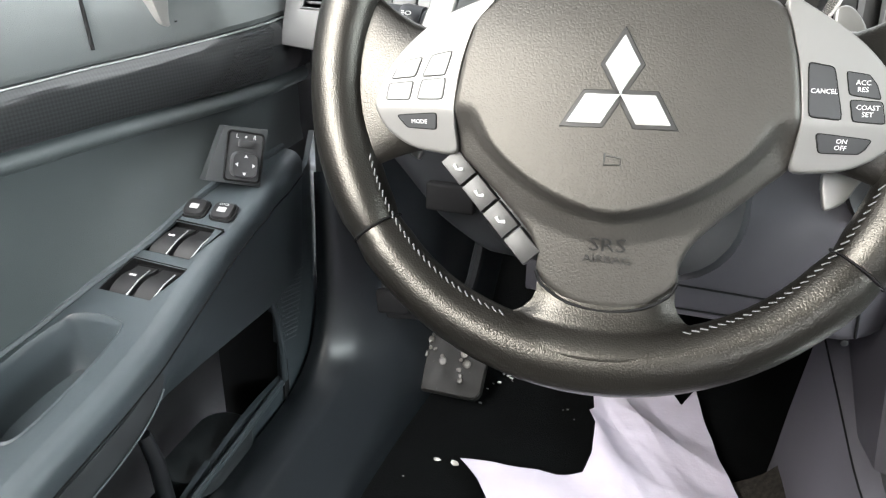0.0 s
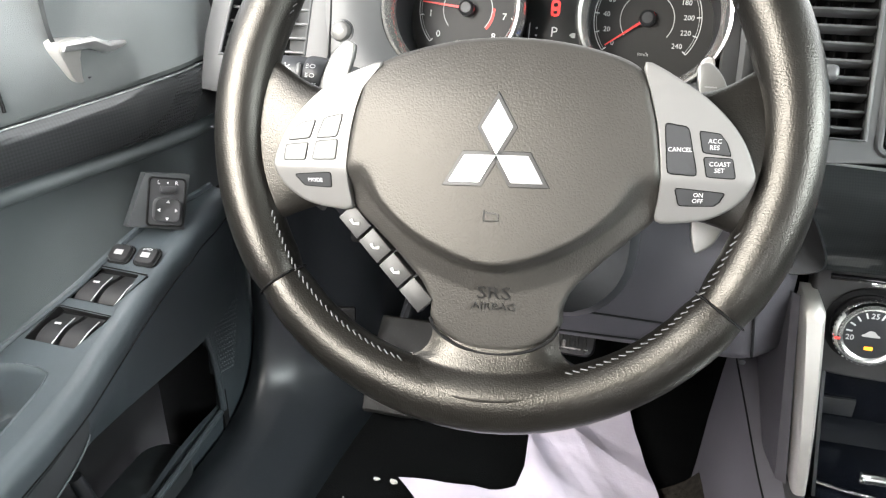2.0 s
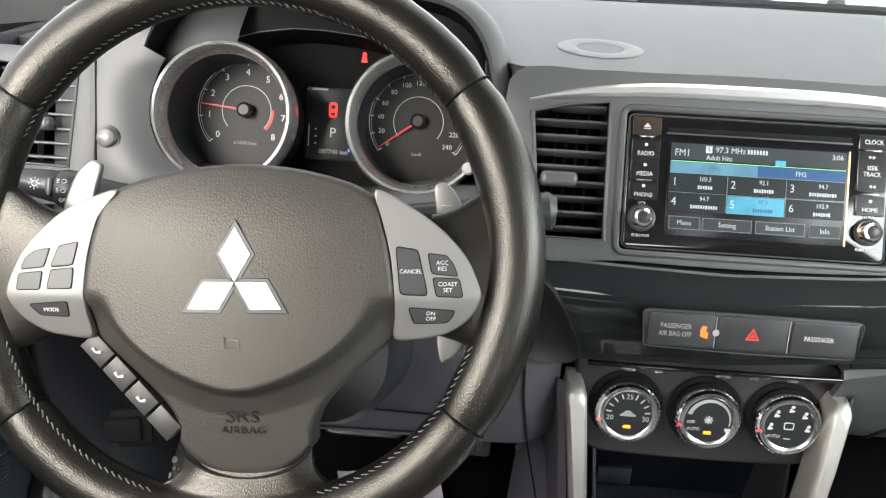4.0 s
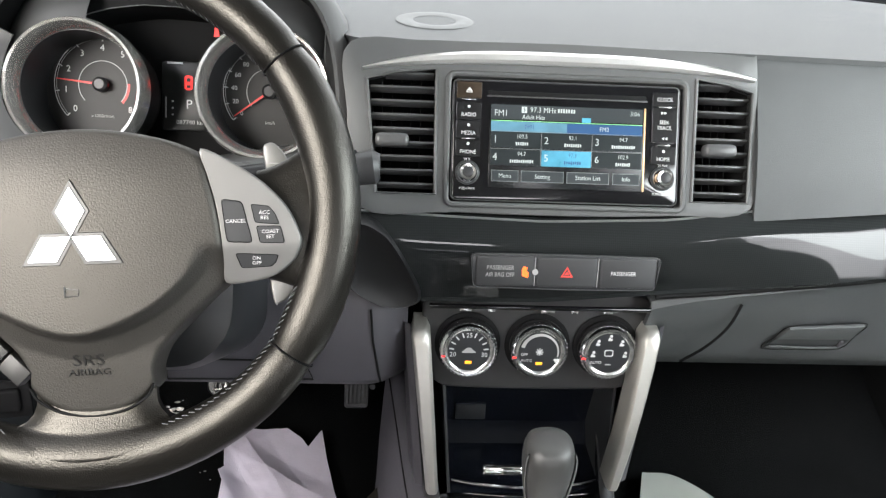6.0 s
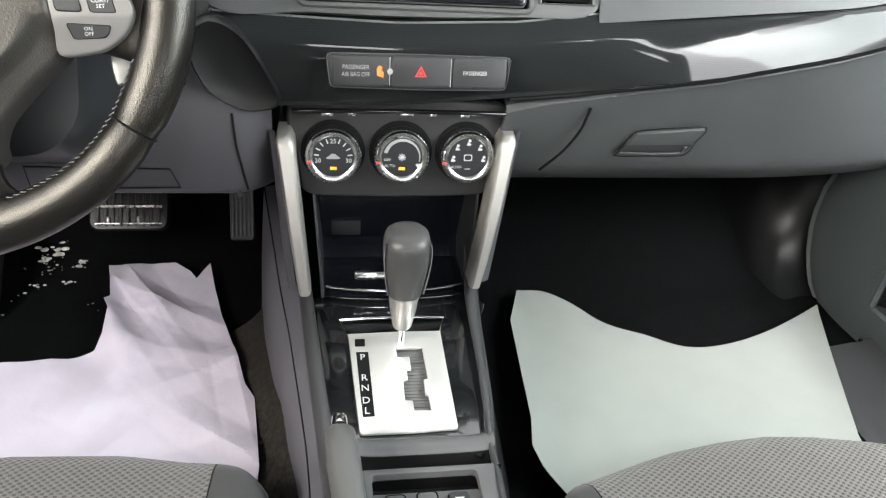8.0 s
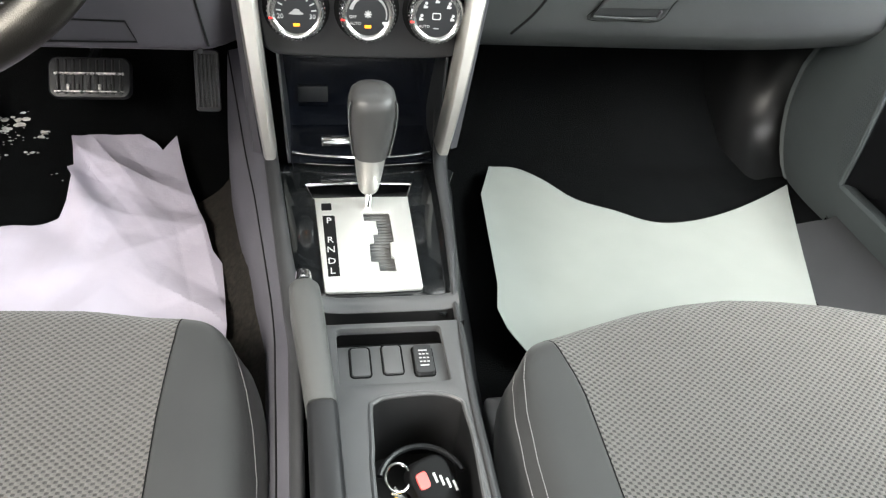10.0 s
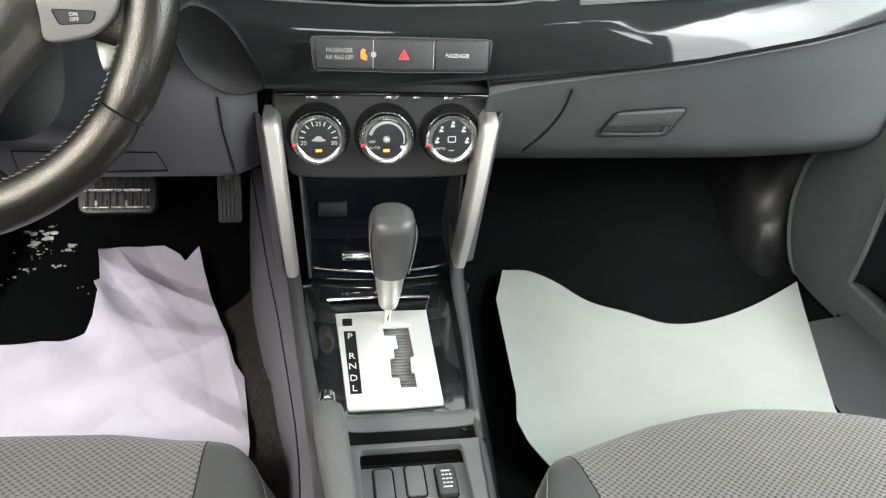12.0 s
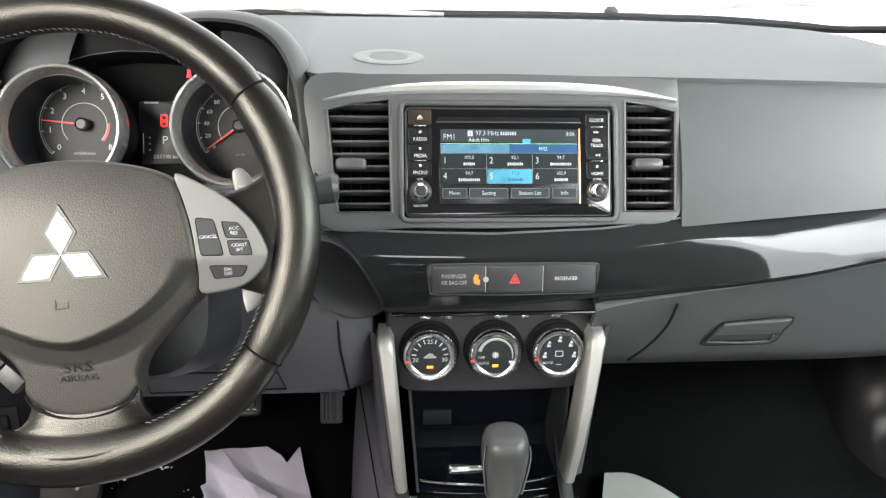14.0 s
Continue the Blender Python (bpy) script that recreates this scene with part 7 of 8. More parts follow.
def door(s, name, label, shift):
    """A front door's inner side. s: -1 for the driver's, 1 for the passenger's; shift moves its front edge ahead."""
    d = thing(name, Matrix.Translation((s * 0.78, -0.2, 0.0)), label, "car door", kind="structure")
    P = lambda x, y, z: (s * x, y + shift, z)
    out = (s, 0, 0)
    ys = steps(0.045, -1.0, 46)
    crest = lambda y: lerp([(-0.4, 0.4465), (-0.26, 0.45), (-0.17, 0.453), (0.0, 0.461)], y)   # the band's upper edge
    rows = []
    for y in ys:
        x = inner_x(y)
        rows.append([P(x + 0.09, y, 0.603), P(x + 0.055, y, 0.60), P(x + 0.036, y, 0.588), P(x + 0.02, y, 0.55), P(x + 0.008, y, 0.50), P(x + 0.003, y, crest(y) + 0.005), P(x + 0.006, y, crest(y))])
    part("upper_roll", thick(grid(rows), 0.004, out), DOORU, d, "grey soft upper door panel", True)
    rows = []
    for y in ys:
        x = inner_x(y)
        c = crest(y)
        rows.append([P(x + 0.006, y, c + 0.0005), P(x + 0.0015, y, c - 0.0005), P(x - 0.0025, y, c - 0.006), P(x - 0.0035, y, c - 0.0085), P(x - 0.0042, y, c - 0.012), P(x - 0.0055, y, c - 0.028), P(x - 0.0055, y, 0.418), P(x - 0.004, y, 0.411), P(x + 0.006, y, 0.408)])
    part("gloss_band", thick(grid(rows), 0.004, out), DOORGLOSS, d, "gloss black door trim band", True)
    part("bright_line", tube([P(inner_x(y) + 0.0008, y, crest(y) - 0.0006) for y in ys], 0.0007, 6), SILVERD, d, "thin satin line along the band", True)
    part("lower_roll", tube([P(inner_x(y) + 0.0065, y, 0.4005) for y in ys], 0.0085, 12), DOORS, d, "soft roll under the band", True)
    # soft panel, that turns inwards at the front to carry the mirror switch
    rows = []
    for y in ys:
        x, zb = inner_x(y), lerp(ARM, y) - 0.004
        rows.append([P(x + 0.006, y, 0.404), P(x + 0.012, y, 0.395), P(mix(x + 0.012, root_x(y) - 0.004, 0.4), y, mix(0.395, zb, 0.35)), P(mix(x + 0.012, root_x(y) - 0.002, 0.75), y, mix(0.395, zb, 0.7)), P(root_x(y) - 0.004, y, zb)])
    part("soft_panel", thick(grid(rows), 0.004, out), DOORS, d, "dark soft panel with stitched lines", True)
    # armrest with its rounded inner edge and the cup of the pull handle
    arm_in = lambda y: lerp([(-1, 0.69), (-0.3, 0.688), (-0.2, 0.684), (-0.1, 0.676), (-0.05, 0.68), (0, 0.69)], y)
    ya = steps(0.0, -1.0, 60)
    cup = curve([Vector((s * x, y, 0)) for x, y in ((0.758, -0.245), (0.728, -0.246), (0.722, -0.256), (0.722, -0.30), (0.723, -0.348), (0.731, -0.363), (0.757, -0.362), (0.78, -0.346), (0.787, -0.305), (0.775, -0.256))], 5) if s < 0 else []
    def outline(y0, y1):
        """The armrest's plan between two places along it."""
        run = steps(y0, y1, 8)
        return [(s * root_x(y), y) for y in run] + [(s * (arm_in(y) + 0.016), y) for y in run[::-1]]

    if s < 0:
        wells = [[(-x + p[0], y + p[1] * 0.88) for p in WELL_S] for x, y in SWITCH_AT]
        bm = joined(annulus(outline(-0.128, -0.186), wells[0]), annulus(outline(-0.186, -0.234), wells[1]), annulus(outline(-0.234, -0.42), [(p.x, p.y) for p in cup]),
                    strip(outline(0.0, -0.128)), strip(outline(-0.42, -1.0)))
    else:
        bm = strip(outline(0.0, -0.5))
    for v in bm.verts:
        v.co.z = lerp(ARM, v.co.y)
        v.co.y += shift
    part("armrest", bm, DOORP, d, "dark grained armrest climbing to the switches", True)
    rows = []
    for y in ya:
        z, xi = lerp(ARM, y), arm_in(y)
        rows.append([P(xi + 0.0165, y, z), P(xi + 0.0105, y, z - 0.0009), P(xi + 0.006, y, z - 0.003), P(xi + 0.0025, y, z - 0.0065), P(xi + 0.0005, y, z - 0.011), P(xi, y, z - 0.018), P(xi + 0.002, y, z - 0.04), P(xi + 0.006, y, min(z - 0.055, 0.206)), P(xi + 0.012, y, min(z - 0.058, 0.2)), P(xi + 0.03, y, min(z - 0.058, 0.2))])
    part("armrest_side", grid(rows), DOORP, d, "rounded inner edge of the armrest", True)
    part("armrest_line", tube([P(arm_in(y) + 0.0003, y, lerp(ARM, y) - 0.026) for y in ya[:36]], 0.0008, 5), VOID, d, "", True)
    part("armrest_root", tube([P(root_x(y) - 0.003, y, lerp(ARM, y) + 0.001) for y in ya], 0.004, 8), DOORP, d, "", True)
    if s < 0:
        rings = []
        for k, dz in ((1.06, 0.0003), (1.02, 0.0016), (0.995, 0.0002), (0.975, -0.006), (0.955, -0.018), (0.93, -0.03), (0.91, -0.042), (0.87, -0.046)):
            rings.append([Vector((-0.752 + (p.x + 0.752) * k, -0.304 + (p.y + 0.304) * k, lerp(ARM, p.y) + dz)) for p in cup])
        bm = grid(rings, close_v=True)
        bm.verts.ensure_lookup_table()
        bm.faces.new([bm.verts[len(bm.verts) - len(cup) + i] for i in range(len(cup))])
        part("pull_cup", bm, DOORP, d, "deep pull handle with a rounded rim", True)
        part("cup_insert", xf(box(0.02, 0.06, 0.006, (0, 0, 0), 0.002), Matrix.Translation(P(0.75, -0.33, 0.2005)) @ Matrix.Rotation(radians(10), 4, "X")), DOORP, d, "", True)
        rows = []
        for u in steps(0, 1, 14):
            x, yf = mix(0.676, 0.80, u), mix(-0.41, -0.352, u)
            edge_drop = 0.03 * max(0, 1 - u / 0.14) ** 2
            rows.append([P(x, yf, lerp(ARM, yf) - 0.02 - edge_drop), P(x, yf - 0.001, lerp(ARM, yf) - 0.003 - edge_drop), P(x, yf - 0.006, lerp(ARM, yf) + 0.004 - edge_drop), P(x, yf - 0.016, lerp(ARM, yf) + 0.007 - edge_drop)]
                        + [P(x, yf - k, lerp(ARM, yf) + 0.008 - edge_drop - 0.02 * k) for k in (0.04, 0.1, 0.2, 0.35, 0.5)])
        line = [Vector((-0.752 + (p.x + 0.752) * 0.952, -0.304 + (p.y + 0.304) * 0.952, lerp(ARM, p.y) - 0.021)) for p in cup]
        part("cup_line", tube(line[5:38], 0.0007, 5), SILVERD, d, "thin moulding line in the cup", True)
        x0, y0, zz = 0.75, -0.33, 0.2045
        part("insert_gap", tube([P(x0 + 0.011, y0 - 0.03, zz - 0.005), P(x0 - 0.01, y0 - 0.03, zz - 0.005), P(x0 - 0.01, y0 + 0.03, zz + 0.005), P(x0 + 0.011, y0 + 0.03, zz + 0.005)], 0.0009, 5, closed=True), VOID, d, "", True)
        part("elbow_pad", grid(rows), LEATHERD, d, "grained elbow pad", True)
        for dx in (0.0, 0.012):
            for z in steps(0.385, 0.275, 34):
                y = -0.285 - (0.385 - z) * 0.36 - dx
                part("stitch", tube([P(mix(inner_x(y) + 0.012, root_x(y) - 0.005, (0.395 - z) / 0.15) - 0.002, y, z), P(mix(inner_x(y) + 0.012, root_x(y) - 0.005, (0.395 - z) / 0.15) - 0.002, y - 0.0006, z - 0.0018)], 0.0006, 4), STITCH, d, "", True)
        part("panel_gap", tube([P(inner_x(y) + k, y, z) for y, z, k in ((-0.2, 0.463, 0.002), (-0.199, 0.5, 0.007), (-0.197, 0.55, 0.019), (-0.196, 0.588, 0.035))], 0.0014, 6), VOID, d, "", True)
    if s < 0:
        left_lower_panel(d, P, out)
    else:
        right_lower_panel(d)
    if s < 0:
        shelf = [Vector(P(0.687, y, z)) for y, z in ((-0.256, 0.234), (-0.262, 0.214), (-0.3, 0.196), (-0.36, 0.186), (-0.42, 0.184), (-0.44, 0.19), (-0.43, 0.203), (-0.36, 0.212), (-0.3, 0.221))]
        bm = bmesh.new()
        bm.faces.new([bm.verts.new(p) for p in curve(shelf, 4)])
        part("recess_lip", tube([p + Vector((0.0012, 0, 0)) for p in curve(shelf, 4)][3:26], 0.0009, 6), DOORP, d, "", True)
        # flat sheet: the shade of the recess is put into its darker grey
        part("arm_recess", thick(bm, 0.003, (-1, 0, 0)), SCOOP, d, "flat darker sheet for the shade of the recess under the armrest", True)
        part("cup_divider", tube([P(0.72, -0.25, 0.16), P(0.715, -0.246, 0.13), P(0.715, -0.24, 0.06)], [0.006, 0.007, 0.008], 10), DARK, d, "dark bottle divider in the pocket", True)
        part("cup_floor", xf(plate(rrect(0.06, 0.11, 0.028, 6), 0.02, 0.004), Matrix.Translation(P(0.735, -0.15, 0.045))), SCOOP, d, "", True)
    # perforated speaker grille: raised dots
    for i in range(26):
        for j in range(34):
            if s < 0:
                y, z = -0.045 + i * 0.0045 + (j % 2) * 0.00225, 0.215 - j * 0.0052 - i * 0.0012
                if j < 17 and i < 11 - 0.35 * j:
                    GRILLE[s].append(P(lerp([(-0.05, 0.70), (0.03, 0.698), (0.07, 0.71)], y) - 0.0006, y, z))
            else:
                y, z = 0.006 + i * 0.0042 + (j % 2) * 0.0021, 0.196 - j * 0.0044
                if y < lerp([(0.05, 0.012), (0.12, 0.045), (0.185, 0.1), (0.2, 0.1)], z):
                    GRILLE[s].append((0.6718, y, z))
    verts, faces = [], []
    for p in GRILLE[s]:
        b = len(verts)
        verts += [(p[0], p[1] + 0.0016, p[2]), (p[0], p[1], p[2] + 0.0016), (p[0], p[1] - 0.0016, p[2]), (p[0], p[1], p[2] - 0.0016), (p[0] - s * 0.0008, p[1], p[2])]
        faces += [(b, b + 1, b + 4), (b + 1, b + 2, b + 4), (b + 2, b + 3, b + 4), (b + 3, b, b + 4)]
    me = bpy.data.meshes.new("grille_dots")
    me.from_pydata(verts, [], faces)
    me.materials.append(DOORP)
    ob = new("grille_dots", me)
    ob.parent = d
    ob.matrix_parent_inverse = PLACE[d].inverted()
    tagged(ob, kind="stuff")
    return d


GRILLE = {-1: [], 1: []}
SCOOP = mat("recess_shade_grey", (0.026, 0.029, 0.031), 0.4, mottle=0.2, mottle_size=0.02, dust=0.04)
CORNER = mat("corner_plate", (0.026, 0.029, 0.031), 0.42, grain=0.2, grain_size=0.0008, mottle=0.06)
DOORGLOSS = weave("door_gloss_weave", ((0.024, 0.0255, 0.0268), (0.017, 0.018, 0.019)), 0.1, 0.5, (0, 1, 1), (radians(45), 0, 0), 500)
LEATHERD = mat("elbow_leather", (0.07, 0.078, 0.08), 0.45, grain=0.6, grain_size=0.0013, kind="leather")
SILVERD = mat("satin_line", (0.3, 0.31, 0.31), 0.35, metal=0.5)
driver_door = door(-1, "door_left", "dark grey driver's door panel with switches and a pull handle", 0.0)
passenger_door = door(1, "door_right", "dark grey passenger's door panel with an open pocket", 0.12)


ROCKER = mat("rocker_black", (0.012, 0.0125, 0.0135), 0.5, spec=0.4)


def door_switches():
    slope = math.degrees(math.atan2(0.5, 1))
    def on_arm(x, y):
        return Matrix.Translation((x, y, lerp(ARM, y) + 0.0008)) @ Matrix.Rotation(radians(slope), 4, "X")
    for nm, (x, y), skew in (("window_switches", (-SWITCH_AT[0][0], SWITCH_AT[0][1]), 0), ("window_switches", (-SWITCH_AT[1][0], SWITCH_AT[1][1]), 0)):
        w = thing(nm, on_arm(x, y), "black pair of window switches in the armrest", "window switch", "window switches")
        rim = [(x, y) for x, y in WELL_S]
        part("well", dome(rim, [(1.03, 0.0), (1.0, -0.0005), (0.99, -0.009), (0.5, -0.0092)]), VOID, w)
        for k in (-1, 1):
            c = k * 0.012
            rows = []
            for t in steps(0, 1, 6):
                yy = mix(-0.016, 0.0145, t)
                sh = 0.0055 * (yy / 0.016)
                h = -0.0062 + 0.005 * math.sin(math.pi * min(1, t * 1.15)) ** 0.7
                rows.append([(c - 0.0098 + sh, yy, -0.008), (c - 0.0098 + sh, yy, h), (c + 0.0098 + sh, yy, h), (c + 0.0098 + sh, yy, -0.008)])
            part("rocker", grid(rows, cap=True), ROCKER, w)
        for bx in (-0.0035, 0.0205):
            part("bright_edge", tube([(bx - 0.0045, -0.0165, -0.003), (bx, -0.002, -0.0005), (bx + 0.003, 0.0095, -0.002)], 0.0006, 6), SILVERD, w)
        part("mark", xf(box(0.006, 0.0016, 0.0004, (-0.012, 0.002, -0.001), 0), Matrix()), WHITE, w)
    for x, y, words in ((-0.7245, -0.134, ""), (-0.698, -0.1335, "LOCK")):
        b = thing("lock_switch", on_arm(x, y), "small rounded black switch in the armrest", "switch", "lock switches")
        part("surround", plate(rrect(0.0235, 0.021, 0.006, 4), 0.0015, 0.0005, 1), VOID, b)
        part("cap", dome(rrect(0.020, 0.018, 0.005, 4), [(1, 0), (1, 0.003), (0.9, 0.0045), (0.5, 0.005)]), ROCKER, b)
        part("mark", xf(box(0.008, 0.005, 0.0004, (0, -0.0005, 0.0052), 0), Matrix()), GREYP, b)
        if words:
            text(words, 0.0036, at(0, 0.0055, 0.005), WHITE, b)
    # mirror control on the corner piece
    c, nrm = Vector((-0.7, -0.1, 0.356)), Vector((0.78, -0.58, 0.22)).normalized()
    up = (Vector((0, 0, 1)) - nrm * nrm.z).normalized()
    rt = up.cross(nrm)
    m = Matrix((rt, up, nrm)).transposed().to_4x4() @ Matrix.Rotation(radians(-17), 4, "Z")
    m.translation = c + nrm * 0.0015
    v = thing("mirror_switch", m, "black door mirror control with arrows", "mirror switch")
    part("corner_piece", plate([(-0.016, 0.026), (0.0243, 0.0278), (0.0225, -0.024), (-0.0285, -0.023)], 0.013, 0.0015, 2, (), -0.012), CORNER, v, "dark corner plate")
    part("frame", plate(rrect(0.034, 0.045, 0.004, 4, (0.004, 0.001)), 0.002, 0.0008, 2, [rrect(0.0305, 0.0415, 0.003, 4, (0.004, 0.001))[::-1]], 0.001), VOID, v)
    part("plate", plate(rrect(0.0305, 0.0415, 0.003, 4, (0.004, 0.001)), 0.001, 0, (), 0.001), BUTTON, v)
    part("pad", dome(rrect(0.024, 0.022, 0.006, 5), [(1, 0), (1, 0.003), (0.92, 0.005), (0.6, 0.0042), (0.25, 0.0036)]), BUTTON, v).matrix_basis = at(0.004, -0.006, 0.002)
    part("slider", xf(box(0.014, 0.006, 0.003, (0, 0, 0), 0.001), at(0.004, 0.0125, 0.004)), BUTTON, v)
    for a in (0, 90, 180, 270):
        ca, sa = math.cos(radians(a)), math.sin(radians(a))
        tri = [(0.0092, 0), (0.0066, 0.0017), (0.0066, -0.0017)]
        part("arrow", plate([(0.004 + ca * x - sa * y, -0.006 + sa * x + ca * y) for x, y in tri], 0.0005, 0, (), 0.0066), WHITE, v)
    for w, x in (("L", -0.004), ("R", 0.012)):
        text(w, 0.005, at(x, 0.0185, 0.0022), WHITE, v)
    part("dot", plate(circle(0.0009, 8, (0.004, 0.0185)), 0.0004, 0, (), 0.002), WHITE, v)
    # inside door handle: a dark recess over a silver lever that lies in its own bezel
    flat = Matrix(((0, 0, 1, -0.7375), (1, 0, 0, -0.09), (0, 1, 0, 0.49), (0, 0, 0, 1)))   # x along the door, y up, z into the cabin
    h = thing("door_handle", flat, "satin silver inside door handle under a dark recess", "door handle")
    recess = [(-0.064, 0.05), (-0.058, 0.012), (-0.02, 0.008), (0.02, 0.004), (0.055, 0.006), (0.062, 0.034), (0.06, 0.062), (-0.06, 0.066)]
    part("cup", dome([(p.x, p.y) for p in curve([Vector((x, y, 0)) for x, y in recess], 4)], [(1.04, 0.003), (1.0, 0.005), (0.97, 0.003), (0.92, -0.004), (0.8, -0.012), (0.3, -0.014)], (0, 0.03)), CUPM, h, "dark grey recess")
    bezel = curve([Vector((x, y, 0)) for x, y in ((-0.063, 0.016), (-0.056, -0.006), (-0.048, -0.0185), (-0.03, -0.0205), (0.01, -0.0185), (0.05, -0.0145), (0.07, -0.008), (0.066, 0.0), (0.03, 0.004), (0.0, 0.005), (-0.02, 0.012), (-0.04, 0.0165))], 4)
    part("bezel", dome([(p.x, p.y) for p in bezel], [(1, -0.004), (1, 0.004), (0.97, 0.007), (0.9, 0.0075), (0.6, 0.006), (0.2, 0.006)], (-0.005, -0.005)), SILVER, h, "satin silver bezel")
    part("lever", tube([(-0.058, 0.012, 0.008), (-0.03, 0.011, 0.012), (-0.014, 0.004, 0.013), (0.03, 0.002, 0.012), (0.062, 0.0, 0.008)], [0.0045, 0.006, 0.0055, 0.005, 0.003], 10, flat=0.7), ARCH, h, "bright lever edge")
    part("slit", tube([(-0.036, -0.0165, 0.0085), (0.0, -0.0155, 0.0085), (0.03, -0.0125, 0.0085), (0.052, -0.0085, 0.0082)], [0.0008, 0.0014, 0.0014, 0.0006], 6), VOID, h, "dark slit under the lever")


CUPM = mat("handle_recess", (0.03, 0.032, 0.033), 0.35, mottle=0.1)
door_switches()


def side_closers():
    """Kick panels and sills between the doors, the floor and the dashboard."""
    # driver's side: one soft roll, from the sill up to the kick panel. Each section: at the door, on its crest, at the carpet, and beyond
    roll = [((-0.69, -1.0, 0.05), (-0.652, -1.0, 0.043), (-0.596, -1.0, -0.03), (-0.58, -1.0, -0.07)),
            ((-0.688, -0.3, 0.05), (-0.65, -0.3, 0.042), (-0.596, -0.28, -0.03), (-0.58, -0.28, -0.07)),
            ((-0.688, -0.15, 0.05), (-0.65, -0.145, 0.042), (-0.596, -0.12, -0.03), (-0.58, -0.12, -0.07)),
            ((-0.685, -0.055, 0.056), (-0.643, -0.03, 0.051), (-0.59, 0.01, -0.03), (-0.575, 0.03, -0.07)),
            ((-0.681, 0.0, 0.082), (-0.639, 0.045, 0.077), (-0.58, 0.12, -0.026), (-0.56, 0.16, -0.06)),
            ((-0.679, 0.026, 0.135), (-0.637, 0.083, 0.125), (-0.574, 0.2, 0.0), (-0.53, 0.3, 0.0)),
            ((-0.679, 0.034, 0.2), (-0.64, 0.105, 0.19), (-0.577, 0.25, 0.12), (-0.53, 0.42, 0.1)),
            ((-0.679, 0.038, 0.3), (-0.645, 0.12, 0.3), (-0.58, 0.28, 0.29), (-0.53, 0.45, 0.28))]
    along = [curve([Vector(q[k]) for q in roll], 8, False) for k in range(4)]
    rows = []
    for g, c, f, far in zip(*along):
        m = c.lerp(f, 0.5) + Vector((0.012, -0.006, 0.006))
        rows.append(curve([g + Vector((-0.02, 0.004, -0.006)), g, g.lerp(c, 0.55) + Vector((0.001, -0.003, 0.003)), c, m, f, far], 5, False))
    half = 22
    solo("sill_left", grid(rows[:half + 1]), SILL, "dark rounded door sill trim", "sill", kind="structure", smooth=60)
    solo("kick_panel_left", grid(rows[half:]), SILL, "dark moulded kick panel beside the footwell", "kick panel", kind="structure", smooth=60)
    # passenger's side
    crest_x, crest_y = lambda z: 0.616 + 0.2 * (z + 0.03), lambda z: 0.262 - 0.178 * math.exp(-(z + 0.03) / 0.062)
    rows = [curve([Vector((x, y, z)) for x, y in ((0.70, lerp(DOOR_FRONT, z) + 0.004), (0.688, lerp(DOOR_FRONT, z) + 0.003), (mix(crest_x(z), 0.68, 0.5), mix(crest_y(z), lerp(DOOR_FRONT, z), 0.62)), (crest_x(z), crest_y(z)), (crest_x(z) - 0.016, crest_y(z) + 0.035), (crest_x(z) - 0.022, crest_y(z) + 0.09), (0.595, 0.44))], 6, False) for z in steps(-0.03, 0.3, 34)]
    solo("kick_panel_right", grid(rows), KICK, "dark moulded kick panel beside the footwell", "kick panel", kind="structure", smooth=60)
    rows = [[(0.69 - i, y, -0.02 + (z + 0.02) * 0.12) for z, i in ((-0.03, 0.135), (0.0, 0.125), (0.02, 0.11), (0.05, 0.07), (0.09, 0.045), (0.1, 0.03), (0.2, 0.006))] + [(0.70, y, -0.009), (0.72, y, -0.01)] for y in steps(-0.02, -1.0, 20)]
    solo("sill_right", grid(rows), RAIL, "dark door sill trim", "sill", kind="structure", smooth=60)
    for s, front in ((-1, 0.0), (1, 0.12)):
        solo("outer_wall_" + ("left" if s < 0 else "right"), box(0.02, 1.3, 0.75, (s * 0.83, -0.25, 0.22), 0), VOID, "dark outer skin of the car side", "wall", kind="structure")
        rows = [[(s * x, y, z) for z in (0.24, 0.35, 0.45, 0.52, 0.57)] for x, y in ((0.675, 0.045 + front * 0.3), (0.685, 0.05 + front * 0.3), (0.695, 0.09 + front * 0.3), (0.70, 0.3), (0.7, 0.5))]
        solo("dash_end_" + ("left" if s < 0 else "right"), grid(rows), LOWER, "dark grey end of the dashboard", "dashboard end", kind="structure")
    b = thing("bonnet_release", pose(-0.625, 0.085, 0.125, 80, 0, 12), "black bonnet release lever by the footrest", "lever")
    part("lever", box(0.042, 0.03, 0.012, (0, 0, 0), 0.004, 3), VOID, b)
    part("surround", box(0.064, 0.048, 0.008, (0, 0, -0.006), 0.003), VOID, b)


KICK = mat("kick_plastic", (0.006, 0.0063, 0.0066), 0.36, spec=0.3, grain=0.1, grain_size=0.0008, mottle=0.1)
SILL = mat("sill_plastic", (0.0075, 0.0095, 0.0118), 0.38, spec=0.6, grain=0.2, grain_size=0.0008, mottle=0.1, dust=0.04)
side_closers()
# ---- radio ----
EJECT = mat("amber_key", (0.022, 0.013, 0.006), 0.35, mottle=0.5, mottle_size=0.01)


